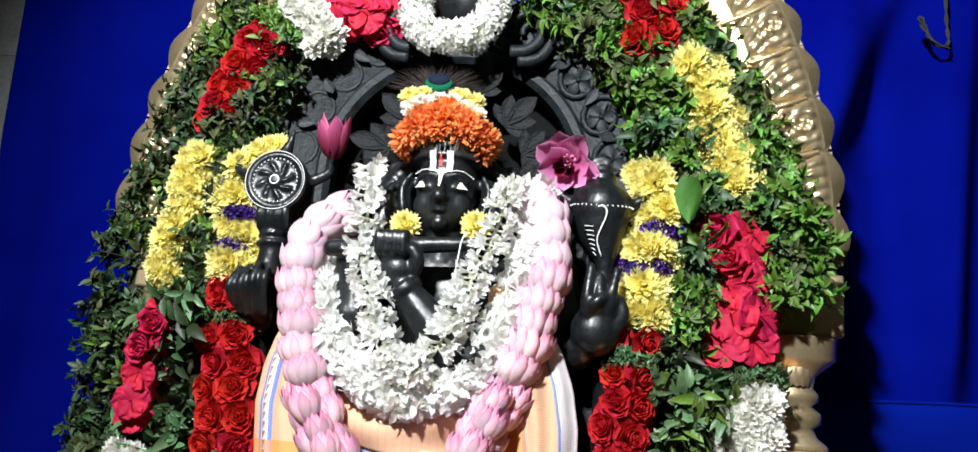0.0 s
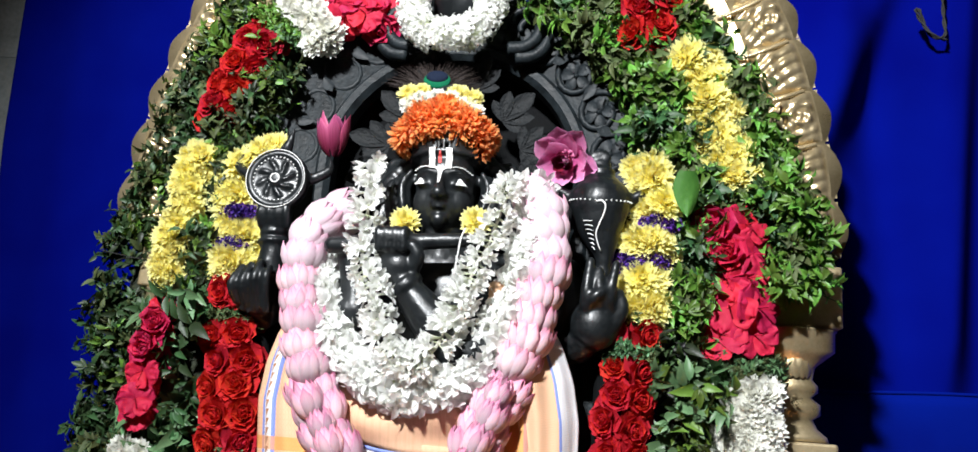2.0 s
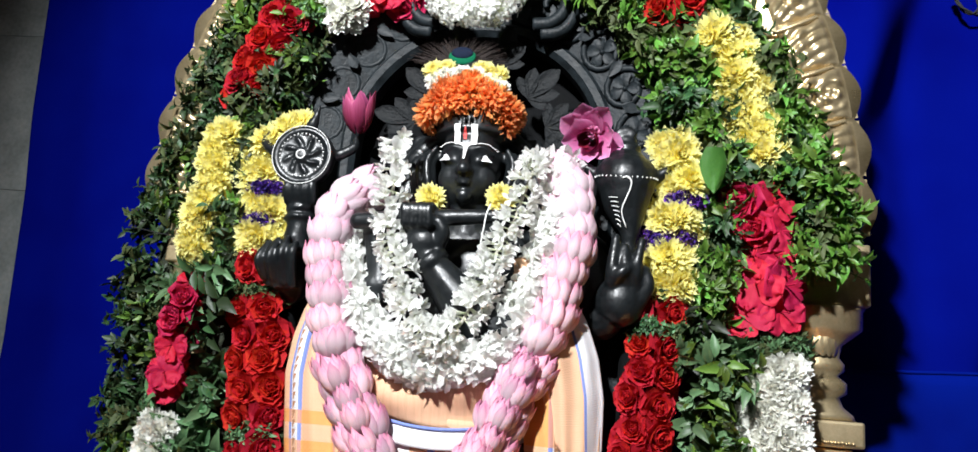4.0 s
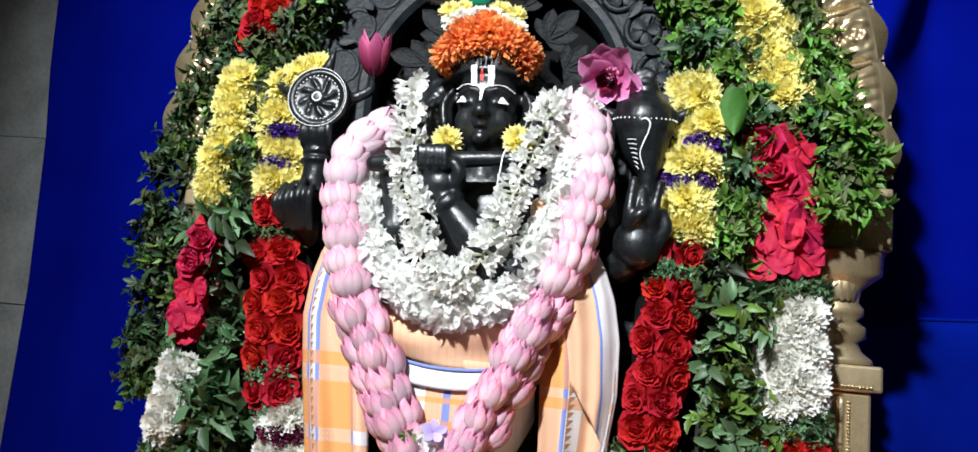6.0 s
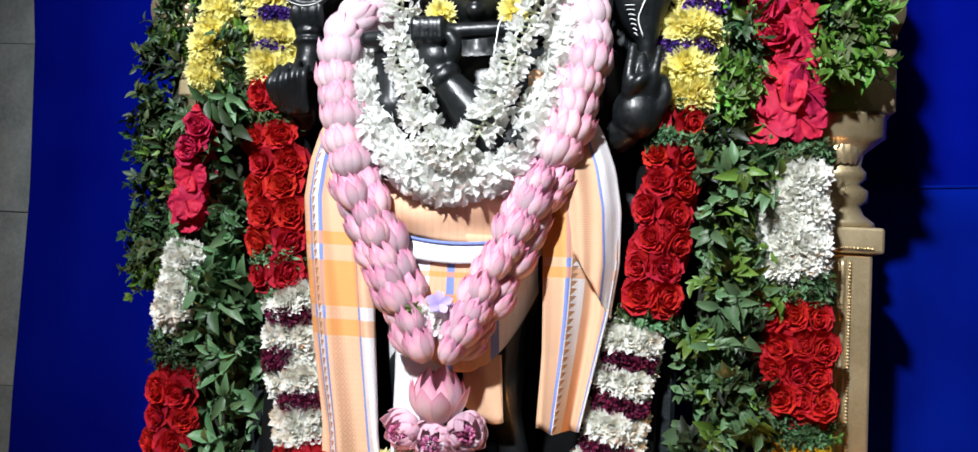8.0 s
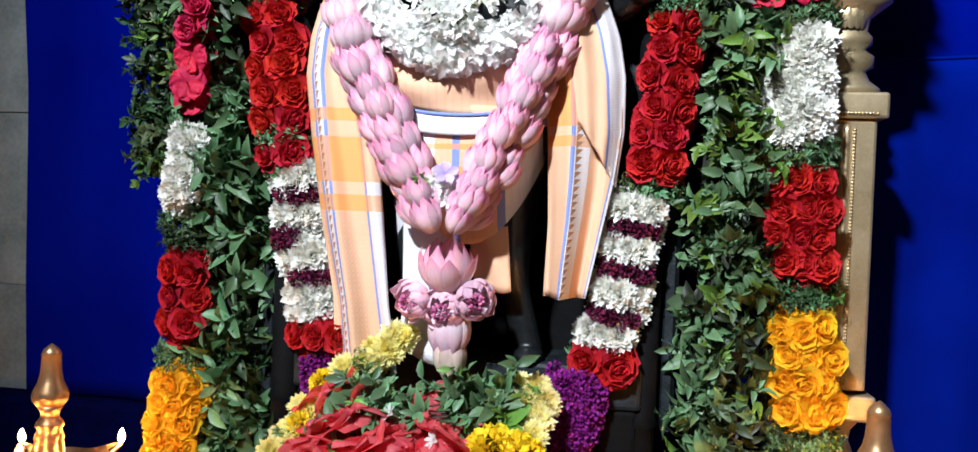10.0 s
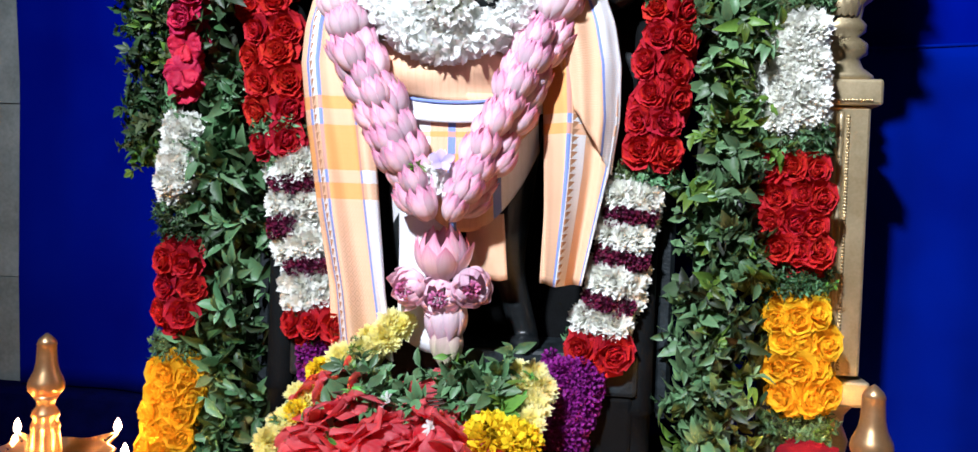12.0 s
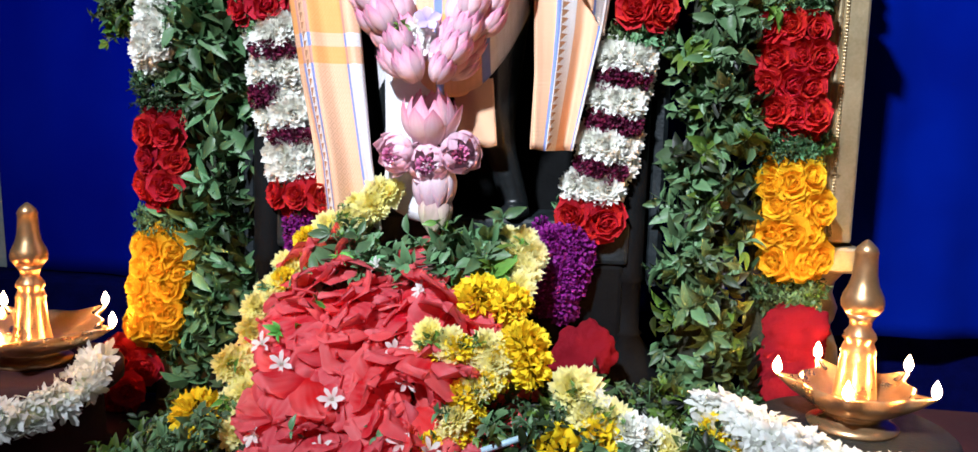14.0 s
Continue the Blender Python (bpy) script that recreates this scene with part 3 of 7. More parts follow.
def stone_arch():
    ob = thing("stone_arch", "carved black stone arch with scrolling vines", "arch", (CX, 0.09, 0.2))
    g = Geo()
    n = 60
    rings = []
    for k in range(n + 1):
        a = math.pi * k / n
        rings.append((a, math.cos(a), math.sin(a)))
    # the carved face slopes back towards the opening
    profile = [(0.182, 0.095), (0.182, 0.067), (0.190, 0.059), (0.200, 0.057), (0.206, 0.064), (0.266, 0.046), (0.272, 0.037), (0.282, 0.035), (0.288, 0.043), (0.288, 0.095)]
    path = [(1, 0, -0.80)] + [(c, s, 0.0) for a, c, s in rings] + [(-1, 0, -0.80)]
    verts = [(CX + c * r, y, CZ + s * r + drop) for c, s, drop in path for r, y in profile]
    m = len(profile)
    faces = [(i * m + j, i * m + j + 1, (i + 1) * m + j + 1, (i + 1) * m + j) for i in range(len(path) - 1) for j in range(m - 1)]
    g.add(verts, faces)
    part("arch_band", g.mesh("arch_band", DULL_STONE, smooth=False), ob)
    # added backing, its near-black colour supplies the darkness seen through the openings
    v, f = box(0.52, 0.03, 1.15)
    part("back_slab", plain("back_slab", v, f, SHADED_STONE), ob, "added black slab filling the darkness behind the pierced arch", Matrix.Translation((CX, 0.135, 0.68)))
    # vine scrolls with flowers
    flower = Geo()
    whorl(flower, 5, 12, 0.026, 0.011, 0.004, 0.002, jitter=0.05, nu=4, nv=2, bend=-0.4, cup=0.35)
    flower.add(*ball(0.006, 0.006, 0.006, 6, 10))
    fme = flower.mesh("carved_flower", DULL_STONE)
    vine = [(0.019 * math.cos(t) * (1 - 0.03 * k), 0, 0.019 * math.sin(t) * (1 - 0.03 * k)) for k, t in enumerate(np.linspace(0.4, 6.6, 16))]
    scroll = plain("carved_scroll", *tube(np.array(vine) * 1.75, 0.0052, 7), DULL_STONE, True)
    for k in range(11):
        a = math.pi * (k + 0.5) / 11
        x, z = CX + 0.236 * math.cos(a), CZ + 0.236 * math.sin(a)
        sunk = 0.0045 if k > 5 else 0.0
        part("carved_scroll", scroll, ob, "", Matrix.Translation((x, 0.054 + sunk, z)) @ Matrix.Rotation(-a, 4, "Y") @ Matrix.Rotation(radians(-16.7), 4, "Z"))
        part("carved_flower", fme, ob, "", facing((x, 0.053 + sunk, z), (-0.3 * math.cos(a), -1, -0.3 * math.sin(a)), a * 2, (0.78, 0.78, 1.0 if not sunk else 0.3)))
    for k in range(10):
        a = math.pi * (k + 1) / 11
        x, z = CX + 0.236 * math.cos(a), CZ + 0.236 * math.sin(a)
        lf = Geo()
        v, f, gr = petal(0.03, 0.008, 4, 2, 0.2, 0.3)
        lf.add(v, f, gr)
        part("carved_leaf", lf.mesh("carved_leaf", DULL_STONE), ob, "", Matrix.Translation((x, 0.05, z)) @ Matrix.Rotation(-a + (1.2 if k % 2 else -1.2), 4, "Y") @ Matrix.Rotation(radians(90), 4, "X") @ Matrix.Translation((0, -0.015, 0)))
    # pierced leaves inside the arch
    leaf = Geo()
    for ang, ln in ((0, 0.080), (36, 0.060), (-36, 0.060), (72, 0.045), (-72, 0.045)):
        v, f, gr = petal(ln, ln * 0.22, 6, 2, 0.15, 0.35, 1.6)
        leaf.add(v, f, gr, 0, Matrix.Rotation(radians(ang), 4, "Z"))
    lme = leaf.mesh("carved_fan_leaf", DARK_STONE)
    for a, r in ((-12, 0.10), (12, 0.10), (44, 0.095), (78, 0.12), (104, 0.12), (138, 0.095), (168, 0.10), (194, 0.10)):
        x, z = CX + 0.005 + r * math.cos(radians(a)), CZ + 0.015 + r * math.sin(radians(a)) * 0.95
        part("carved_fan_leaf", lme, ob, "", Matrix.Translation((x, 0.05, z)) @ Matrix.Rotation(radians(90 - a), 4, "Y") @ Matrix.Rotation(radians(90), 4, "X") @ Matrix.Diagonal((0.8, 0.8, 0.8, 1)))
    # crest: rounded mask block with curls
    v, f = ball(0.055, 0.05, 0.06)
    part("crest", plain("crest", v, f, STONE, True), ob, "rounded black stone crest", Matrix.Translation((CX + 0.004, 0.05, 1.305)))
    for side in (1, -1):
        curl = [(side * (0.085 + (0.045 - 0.0045 * k) * math.cos(-1.9 + k * 0.62)), 0.035, 0.045 + (0.045 - 0.0045 * k) * math.sin(-1.9 + k * 0.62)) for k in range(9)]
        for grow in (0.0, 0.012):
            line = smooth_line([(x + side * grow, y + grow * 0.5, z - grow) for x, y, z in curl], 40)
            part("crest_curl", plain("crest_curl", *tube(line + (CX + 0.004, 0, 1.215), np.linspace(0.011, 0.004, 41), 10), DULL_STONE, True), ob)
    # pedestal steps in front of the slab; lower ones blackened for shade, lit top step paler
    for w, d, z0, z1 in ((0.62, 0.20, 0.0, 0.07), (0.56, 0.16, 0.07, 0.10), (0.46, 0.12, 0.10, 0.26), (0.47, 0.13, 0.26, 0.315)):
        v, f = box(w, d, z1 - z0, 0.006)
        part("plinth", plain("plinth", v, f, DULL_STONE if z1 > 0.3 else SHADED_STONE), ob, "", Matrix.Translation((CX + 0.01, 0.065 + d * 0.02, (z0 + z1) / 2)))
    # colonnettes carry the same painted-in shade
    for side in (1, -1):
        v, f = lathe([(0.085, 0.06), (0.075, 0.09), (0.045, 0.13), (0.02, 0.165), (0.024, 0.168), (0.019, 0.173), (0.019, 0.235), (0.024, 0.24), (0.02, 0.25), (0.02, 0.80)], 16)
        part("colonnette", plain("colonnette", v, f, SHADED_STONE, True), ob, "", Matrix.Translation((CX + side * 0.245, 0.03, 0)))


stone_arch()


# ---- the statue ----
def statue():
    """One mesh: rounded volumes merged into stone, with painted marks and beads laid on."""
    g = Geo()

    def blob(p, r):
        v, f = ball(*r, 12, 18)
        g.add(np.array(v) + p, f)

    def limb(points, radii, n=14):
        line = smooth_line(points, n)
        rad = np.interp(np.linspace(0, 1, n + 1), np.linspace(0, 1, len(radii)), radii)
        g.add(*tube(line, rad, 14))
        for p, r in ((line[0], rad[0]), (line[-1], rad[-1])):
            blob(p, (r, r, r))

    hx = 0.025
    blob((hx, 0.0, 0.99), (0.043, 0.052, 0.060))
    blob((hx, -0.012, 0.955), (0.034, 0.040, 0.042))
    blob((hx + 0.001, -0.042, 0.930), (0.012, 0.012, 0.011))       # chin
    limb([(hx, -0.049, 0.99), (hx, -0.056, 0.972), (hx, -0.060, 0.962)], [0.005, 0.007, 0.0095], 6)   # nose
    for s in (1, -1):
        blob((hx + s * 0.007, -0.053, 0.962), (0.006, 0.006, 0.005))
        blob((hx + s * 0.022, -0.040, 0.978), (0.013, 0.010, 0.006))
        limb([(hx + s * 0.006, -0.050, 0.993), (hx + s * 0.022, -0.046, 0.997), (hx + s * 0.036, -0.034, 0.991)], [0.002, 0.003, 0.002], 8)
        blob((hx + s * 0.019, -0.024, 0.957), (0.021, 0.021, 0.024))
        # ears and ear ornaments
        limb([(hx + s * 0.047, 0.0, 1.0), (hx + s * 0.056, -0.004, 0.985), (hx + s * 0.052, -0.006, 0.96), (hx + s * 0.050, -0.006, 0.94)], [0.006, 0.008, 0.006, 0.006])
        for k in range(4):
            ring = [(hx + s * (0.064 + 0.006 * k) + (0.014 - 0.002 * k) * math.cos(t), -0.008 + 0.006 * k, 0.945 + 0.026 * k + (0.014 - 0.002 * k) * math.sin(t)) for t in np.linspace(0, 5.4, 12)]
            limb([(x, y + 0.022, z) for x, y, z in ring], [0.007, 0.006], 22)
        # long ear with layered curls and a heavy ear ring
        for k in range(3):
            limb([(hx + s * (0.050 + 0.009 * k), -0.010 + 0.006 * k, 1.006 - 0.004 * k), (hx + s * (0.060 + 0.010 * k), -0.014 + 0.006 * k, 0.985), (hx + s * (0.056 + 0.011 * k), -0.016 + 0.006 * k, 0.955), (hx + s * (0.048 + 0.010 * k), -0.014 + 0.006 * k, 0.932 - 0.004 * k)], [0.0036, 0.0046, 0.0050, 0.0040], 16)
        # carved mass of curls behind the ears
        blob((hx + s * 0.070, 0.032, 0.975), (0.034, 0.022, 0.062))
        for k in range(7):
            blob((hx + s * (0.060 + 0.018 * (k % 2)), 0.014, 1.020 - 0.016 * k), (0.011, 0.010, 0.009))
        # hair locks down to the shoulders
        limb([(hx + s * 0.055, 0.02, 1.03), (hx + s * 0.085, 0.02, 0.99), (hx + s * 0.09, 0.015, 0.94), (hx + s * 0.075, 0.0, 0.915)], [0.012, 0.016, 0.014, 0.012])
    for z, w in ((0.950, 0.012), (0.9445, 0.010)):
        blob((hx, -0.051, z), (w, 0.007, 0.0035))
    limb([(hx, 0.0, 0.94), (hx + 0.004, 0.0, 0.88)], [0.030, 0.033], 4)
    # crown
    for z, r, h in ((1.022, 0.052, 0.010), (1.040, 0.050, 0.012), (1.07, 0.048, 0.03), (1.11, 0.038, 0.03)):
        blob((hx, 0.004, z), (r, r, h))
    # crown band cut with upright flutes
    for k in range(21):
        a = radians(-168 + 156 * k / 20)
        limb([(hx + 0.0525 * math.cos(a), 0.004 + 0.0525 * math.sin(a), 1.030), (hx + 0.0525 * math.cos(a), 0.004 + 0.0525 * math.sin(a), 1.044)], [0.0022, 0.0022], 2)
    for z in (1.024, 1.049):
        ring = [(hx + 0.0535 * math.cos(t), 0.004 + 0.0535 * math.sin(t), z) for t in np.linspace(0, 2 * math.pi, 40, endpoint=False)]
        g.add(*tube(ring, 0.0026, 7, True))
    # trunk and hips
    blob((0.045, -0.006, 0.832), (0.058, 0.036, 0.058))
    blob((0.03, 0.02, 0.86), (0.115, 0.055, 0.055))
    blob((0.03, 0.015, 0.80), (0.090, 0.055, 0.08))
    blob((0.02, 0.015, 0.71), (0.080, 0.055, 0.07))
    blob((0.02, 0.02, 0.62), (0.105, 0.045, 0.08))
    limb([(-0.03, 0.03, 0.60), (-0.03, 0.025, 0.47), (-0.02, 0.03, 0.34)], [0.055, 0.046, 0.032])
    limb([(0.07, 0.03, 0.60), (0.07, 0.025, 0.47), (0.088, 0.034, 0.40), (0.112, 0.030, 0.33)], [0.055, 0.042, 0.022, 0.017])
    for x in (-0.03, 0.112):
        blob((x, 0.018, 0.322), (0.020, 0.032, 0.011))
    for s in (1, -1):
        blob((0.03 + s * 0.125, 0.01, 0.89), (0.045, 0.04, 0.04))
        # lower pair of arms
    limb([(-0.10, 0.0, 0.875), (-0.115, -0.02, 0.82), (-0.075, -0.045, 0.80)], [0.032, 0.028, 0.026])
    limb([(0.155, 0.0, 0.875), (0.15, -0.03, 0.80), (0.088, -0.058, 0.752), (0.043, -0.066, 0.784), (0.0, -0.072, 0.830), (-0.010, -0.072, 0.846)], [0.034, 0.034, 0.036, 0.031, 0.0185, 0.0195], 26)
    limb([(-0.07, -0.045, 0.80), (-0.075, -0.045, 0.84), (-0.085, -0.050, 0.872)], [0.026, 0.022, 0.018])
    blob((-0.014, -0.074, 0.857), (0.026, 0.020, 0.024))
    blob((-0.020, -0.076, 0.872), (0.024, 0.018, 0.014))
    limb([(0.008, -0.080, 0.858), (0.013, -0.088, 0.870), (0.006, -0.092, 0.882)], [0.010, 0.009, 0.006], 8)
    for k in range(4):
        x = -0.0385 + 0.0107 * k
        limb([(x, -0.078, 0.901 + 0.0007 * k), (x, -0.097, 0.898), (x + 0.0015, -0.096, 0.876)], [0.0056, 0.0060, 0.0056], 8)
    way = Vector((-0.043, -0.005, 0.046)).normalized()
    one = way.cross(Vector((0, -1, 0))).normalized()
    two = way.cross(one)
    for off, rr in ((0.0, 0.0215), (0.006, 0.0212)):
        ring = [Vector((0.0, -0.071, 0.830)) + way * off + (one * math.cos(t) + two * math.sin(t)) * rr for t in np.linspace(0, 2 * math.pi, 28, endpoint=False)]
        g.add(*tube([tuple(q) for q in ring], 0.0034, 8, True))
    # flute
    limb([(-0.105, -0.070, 0.881), (-0.02, -0.080, 0.887), (0.094, -0.078, 0.8965)], [0.0115, 0.0125, 0.0085], 10)
    # raised rear arms, discus and conch
    limb([(-0.13, 0.03, 0.87), (-0.20, 0.02, 0.84), (-0.222, 0.0, 0.80), (-0.208, -0.01, 0.86), (-0.205, -0.012, 0.915), (-0.205, -0.012, 0.935)], [0.034, 0.034, 0.031, 0.020, 0.016, 0.018], 26)
    limb([(0.19, 0.03, 0.87), (0.205, 0.02, 0.81), (0.214, -0.002, 0.782), (0.234, -0.014, 0.805), (0.243, -0.018, 0.850), (0.245, -0.018, 0.885)], [0.034, 0.033, 0.028, 0.022, 0.016, 0.010], 26)
    for k in range(4):
        limb([(-0.222 + k * 0.012, -0.028, 0.915), (-0.223 + k * 0.012, -0.036, 0.930), (-0.221 + k * 0.011, -0.034, 0.943)], [0.007, 0.006, 0.005], 6)
    blob((-0.219, -0.014, 0.818), (0.027, 0.024, 0.026))
    for k in range(4):
        limb([(-0.240 + k * 0.014, -0.030, 0.806 - 0.003 * k), (-0.243 + k * 0.0155, -0.050, 0.826 + 0.004 * k), (-0.236 + k * 0.013, -0.038, 0.852 + 0.004 * (k % 3))], [0.0058, 0.0060, 0.0046], 8)
    blob((0.238, -0.022, 0.806), (0.033, 0.030, 0.034))
    for x0, x1, z1, r0 in ((0.226, 0.229, 0.884, 0.0085), (0.242, 0.241, 0.872, 0.0090), (0.256, 0.262, 0.882, 0.0075)):
        limb([(x0, -0.038, 0.822), (x0, -0.050, 0.845), (x1, -0.044, z1)], [r0 * 1.1, r0, r0 * 0.7], 8)
    limb([(0.226, -0.046, 0.826), (0.238, -0.056, 0.838), (0.254, -0.050, 0.850)], [0.008, 0.0075, 0.006], 8)
    limb([(0.262, -0.030, 0.805), (0.272, -0.038, 0.825), (0.268, -0.042, 0.845)], [0.010, 0.009, 0.006], 8)
    v, f = lathe([(0.004, -0.012), (0.040, -0.012), (0.047, -0.006), (0.047, 0.008), (0.040, 0.012), (0.034, 0.008), (0.012, 0.008), (0.009, 0.014), (0.002, 0.015)], 36)
    g.add(v, f, None, 0, facing((-0.207, -0.03, 0.977), (0.05, -1, 0.02), 0.0, (0.93, 0.93, 1.0)))
    for k in range(8):
        a = 2 * math.pi * k / 8
        limb([(-0.207 + 0.013 * math.cos(a), -0.041, 0.977 + 0.013 * math.sin(a)), (-0.207 + 0.026 * math.cos(a + 0.35), -0.040, 0.977 + 0.026 * math.sin(a + 0.35))], [0.0012, 0.0020], 4)
    for s in (1, -1):
        limb([(-0.207 + s * 0.047, -0.02, 0.985), (-0.207 + s * 0.066, -0.015, 1.0), (-0.207 + s * 0.064, -0.012, 1.02)], [0.008, 0.007, 0.002], 8)
    limb([(-0.207, -0.02, 1.022), (-0.202, -0.02, 1.038), (-0.198, -0.02, 1.058)], [0.010, 0.006, 0.002], 6)
    for cx, cy, cz, r0, tilt in ((-0.206, -0.012, 0.905, 0.019, 0.1), (-0.207, -0.011, 0.893, 0.020, 0.1), (-0.212, -0.006, 0.842, 0.027, 0.3)):
        ring = [(cx + r0 * math.cos(t), cy + r0 * math.sin(t), cz + tilt * r0 * math.cos(t)) for t in np.linspace(0, 2 * math.pi, 24, endpoint=False)]
        g.add(*tube(ring, 0.004, 7, True))
    blob((0.238, -0.012, 0.975), (0.042, 0.036, 0.033))
    limb([(0.238, -0.012, 0.97), (0.240, -0.014, 0.935), (0.246, -0.02, 0.90), (0.247, -0.02, 0.875)], [0.040, 0.031, 0.014, 0.007], 14)
    for z, r in ((1.002, 0.026), (1.014, 0.021), (1.024, 0.015)):
        blob((0.236, -0.012, z), (r, r * 0.9, 0.009))
    for k in range(7):
        a = radians(30 + 20 * k)
        limb([(0.235, -0.014, 1.026), (0.235 + 0.012 * math.cos(a), -0.02, 1.026 + 0.012 * math.sin(a)), (0.235 + 0.022 * math.cos(a), -0.018, 1.030 + 0.018 * math.sin(a))], [0.004, 0.003, 0.001], 6)
    for s in (1, -1):
        limb([(0.238 + s * 0.035, -0.012, 0.972), (0.238 + s * 0.055, -0.014, 0.985), (0.238 + s * 0.064, -0.012, 0.972)], [0.009, 0.007, 0.003], 8)
    rough = g.mesh("rough", STONE)
    shell = bpy.data.objects.new("rough", rough)
    scene.collection.objects.link(shell)
    mod = shell.modifiers.new("merge", "REMESH")
    mod.mode, mod.voxel_size = "VOXEL", 0.0026
    mod = shell.modifiers.new("soften", "SMOOTH")
    mod.factor, mod.iterations = 0.5, 3
    dg = bpy.context.evaluated_depsgraph_get()
    dg.update()
    me = bpy.data.meshes.new_from_object(shell.evaluated_get(dg))
    bpy.data.objects.remove(shell)
    body_v = np.empty(len(me.vertices) * 3)
    me.vertices.foreach_get("co", body_v)
    body_f = [tuple(p.vertices) for p in me.polygons]
    body_v = body_v.reshape(-1, 3)
    out = Geo()
    out.add(body_v, body_f)

    def stroke(points, width, slot=1, n=14, lift=0.0):
        line = smooth_line(points, n)
        rad = width if np.isscalar(width) else np.interp(np.linspace(0, 1, n + 1), np.linspace(0, 1, len(width)), width)
        out.add(*tube(line, rad, 6), None, slot)

    def skin(x, z, off=0.0005):
        """The front of the stone at x, z."""
        near = (np.abs(body_v[:, 0] - x) < 0.004) & (np.abs(body_v[:, 2] - z) < 0.004)
        return body_v[near, 1].min() - off if near.any() else -0.05

    def band(points, width, slot):
        line = smooth_line([(x, skin(x, z), z) for x, z in points], 10)
        w = np.interp(np.linspace(0, 1, 11), np.linspace(0, 1, len(width)), width)
        verts, faces = [], []
        for k, p in enumerate(line):
            for s in (-1, -0.4, 0.4, 1):
                x = p[0] + s * w[k]
                verts.append((x, skin(x, p[2], 0.0009), p[2]))
        out.add(verts, strip_grid(10, 3), None, slot)

    for s in (1, -1):
        band([(hx - 0.004 + s * 0.0118, 1.028), (hx - 0.003 + s * 0.0118, 1.014), (hx - 0.002 + s * 0.0112, 0.999)], [0.0044, 0.0043, 0.0040], 1)
        band([(hx + s * 0.027 - 0.001, 0.985), (hx + s * 0.027, 0.980), (hx + s * 0.029, 0.976)], [0.0012, 0.0045, 0.0072], 1)
        for k in range(9):
            x = hx + s * (0.016 + k * 0.003)
            z = 1.003 - 0.0008 * (k - 4) ** 2 * 0.2 - 0.0006 * k
            out.add(np.array(ball(0.0019, 0.0012, 0.0009, 4, 6)[0]) + (x, skin(x, z), z), ball(1, 1, 1, 4, 6)[1], None, 1)
    band([(hx - 0.002, 1.001), (hx - 0.001, 0.994), (hx, 0.974)], [0.0130, 0.0030, 0.0013], 1)
    band([(hx - 0.004, 1.024), (hx - 0.004, 1.014), (hx - 0.003, 1.006)], [0.0008, 0.0026, 0.0020], 2)
    bead_v, bead_f = ball(0.0012, 0.0012, 0.0012, 4, 7)
    for r in (0.031,):
        for k in range(34):
            a = 2 * math.pi * k / 34
            out.add(np.array(bead_v) + (-0.207 + r * math.cos(a), -0.041, 0.977 + r * math.sin(a)), bead_f, None, 1)
    ring = [(-0.207 + 0.0415 * math.cos(a), -0.0425, 0.977 + 0.0415 * math.sin(a)) for a in np.linspace(0, 2 * math.pi, 60, endpoint=False)]
    out.add(*tube(ring, 0.0006, 6, True), None, 1)
    ring = [(-0.207 + 0.006 * math.cos(a), -0.044, 0.977 + 0.006 * math.sin(a)) for a in np.linspace(0, 2 * math.pi, 16, endpoint=False)]
    out.add(*tube(ring, 0.0012, 6, True), None, 1)
    for k in range(19):
        a = math.pi * (1.02 + 0.96 * k / 18)
        out.add(np.array(bead_v) * 1.1 + (0.238 + 0.042 * math.cos(a), -0.012 + 0.038 * math.sin(a), 0.968 + 0.003 * math.cos(2 * a)), bead_f, None, 1)
    stroke([(x, skin(x, z), z) for x, z in ((0.2326, 0.9625), (0.2390, 0.9640), (0.2443, 0.9585), (0.2430, 0.9480), (0.2375, 0.9340), (0.2340, 0.9200), (0.2410, 0.9000))], [0.0012, 0.0013, 0.0013, 0.0011, 0.0011, 0.0009, 0.0008], 1, 24)
    for k in range(7):
        z = 0.9385 - 0.0056 * k
        half = 0.0058 - 0.0006 * k
        x = 0.2225 + 0.0015 * k
        stroke([(x - half, skin(x - half, z), z + 0.0006), (x, skin(x, z), z), (x + half, skin(x + half, z), z - 0.0006 - 0.0005 * k)], 0.0006, 1, 4)
    # necklace lines on the chest
    for k in range(26):
        f = k / 25
        x, z = 0.078 - 0.02 * f + 0.012 * math.sin(f * 3), 0.875 - 0.10 * f
        out.add(np.array(bead_v) * 1.3 + (x, skin(x, z), z), bead_f, None, 0)
    me2 = out.mesh("statue", STONE, WHITE_PAINT, RED_PAINT)
    tagged(new("statue", me2), "black stone statue with four arms and white paint marks", "statue")


statue()


# ---- flowers, unit size ----


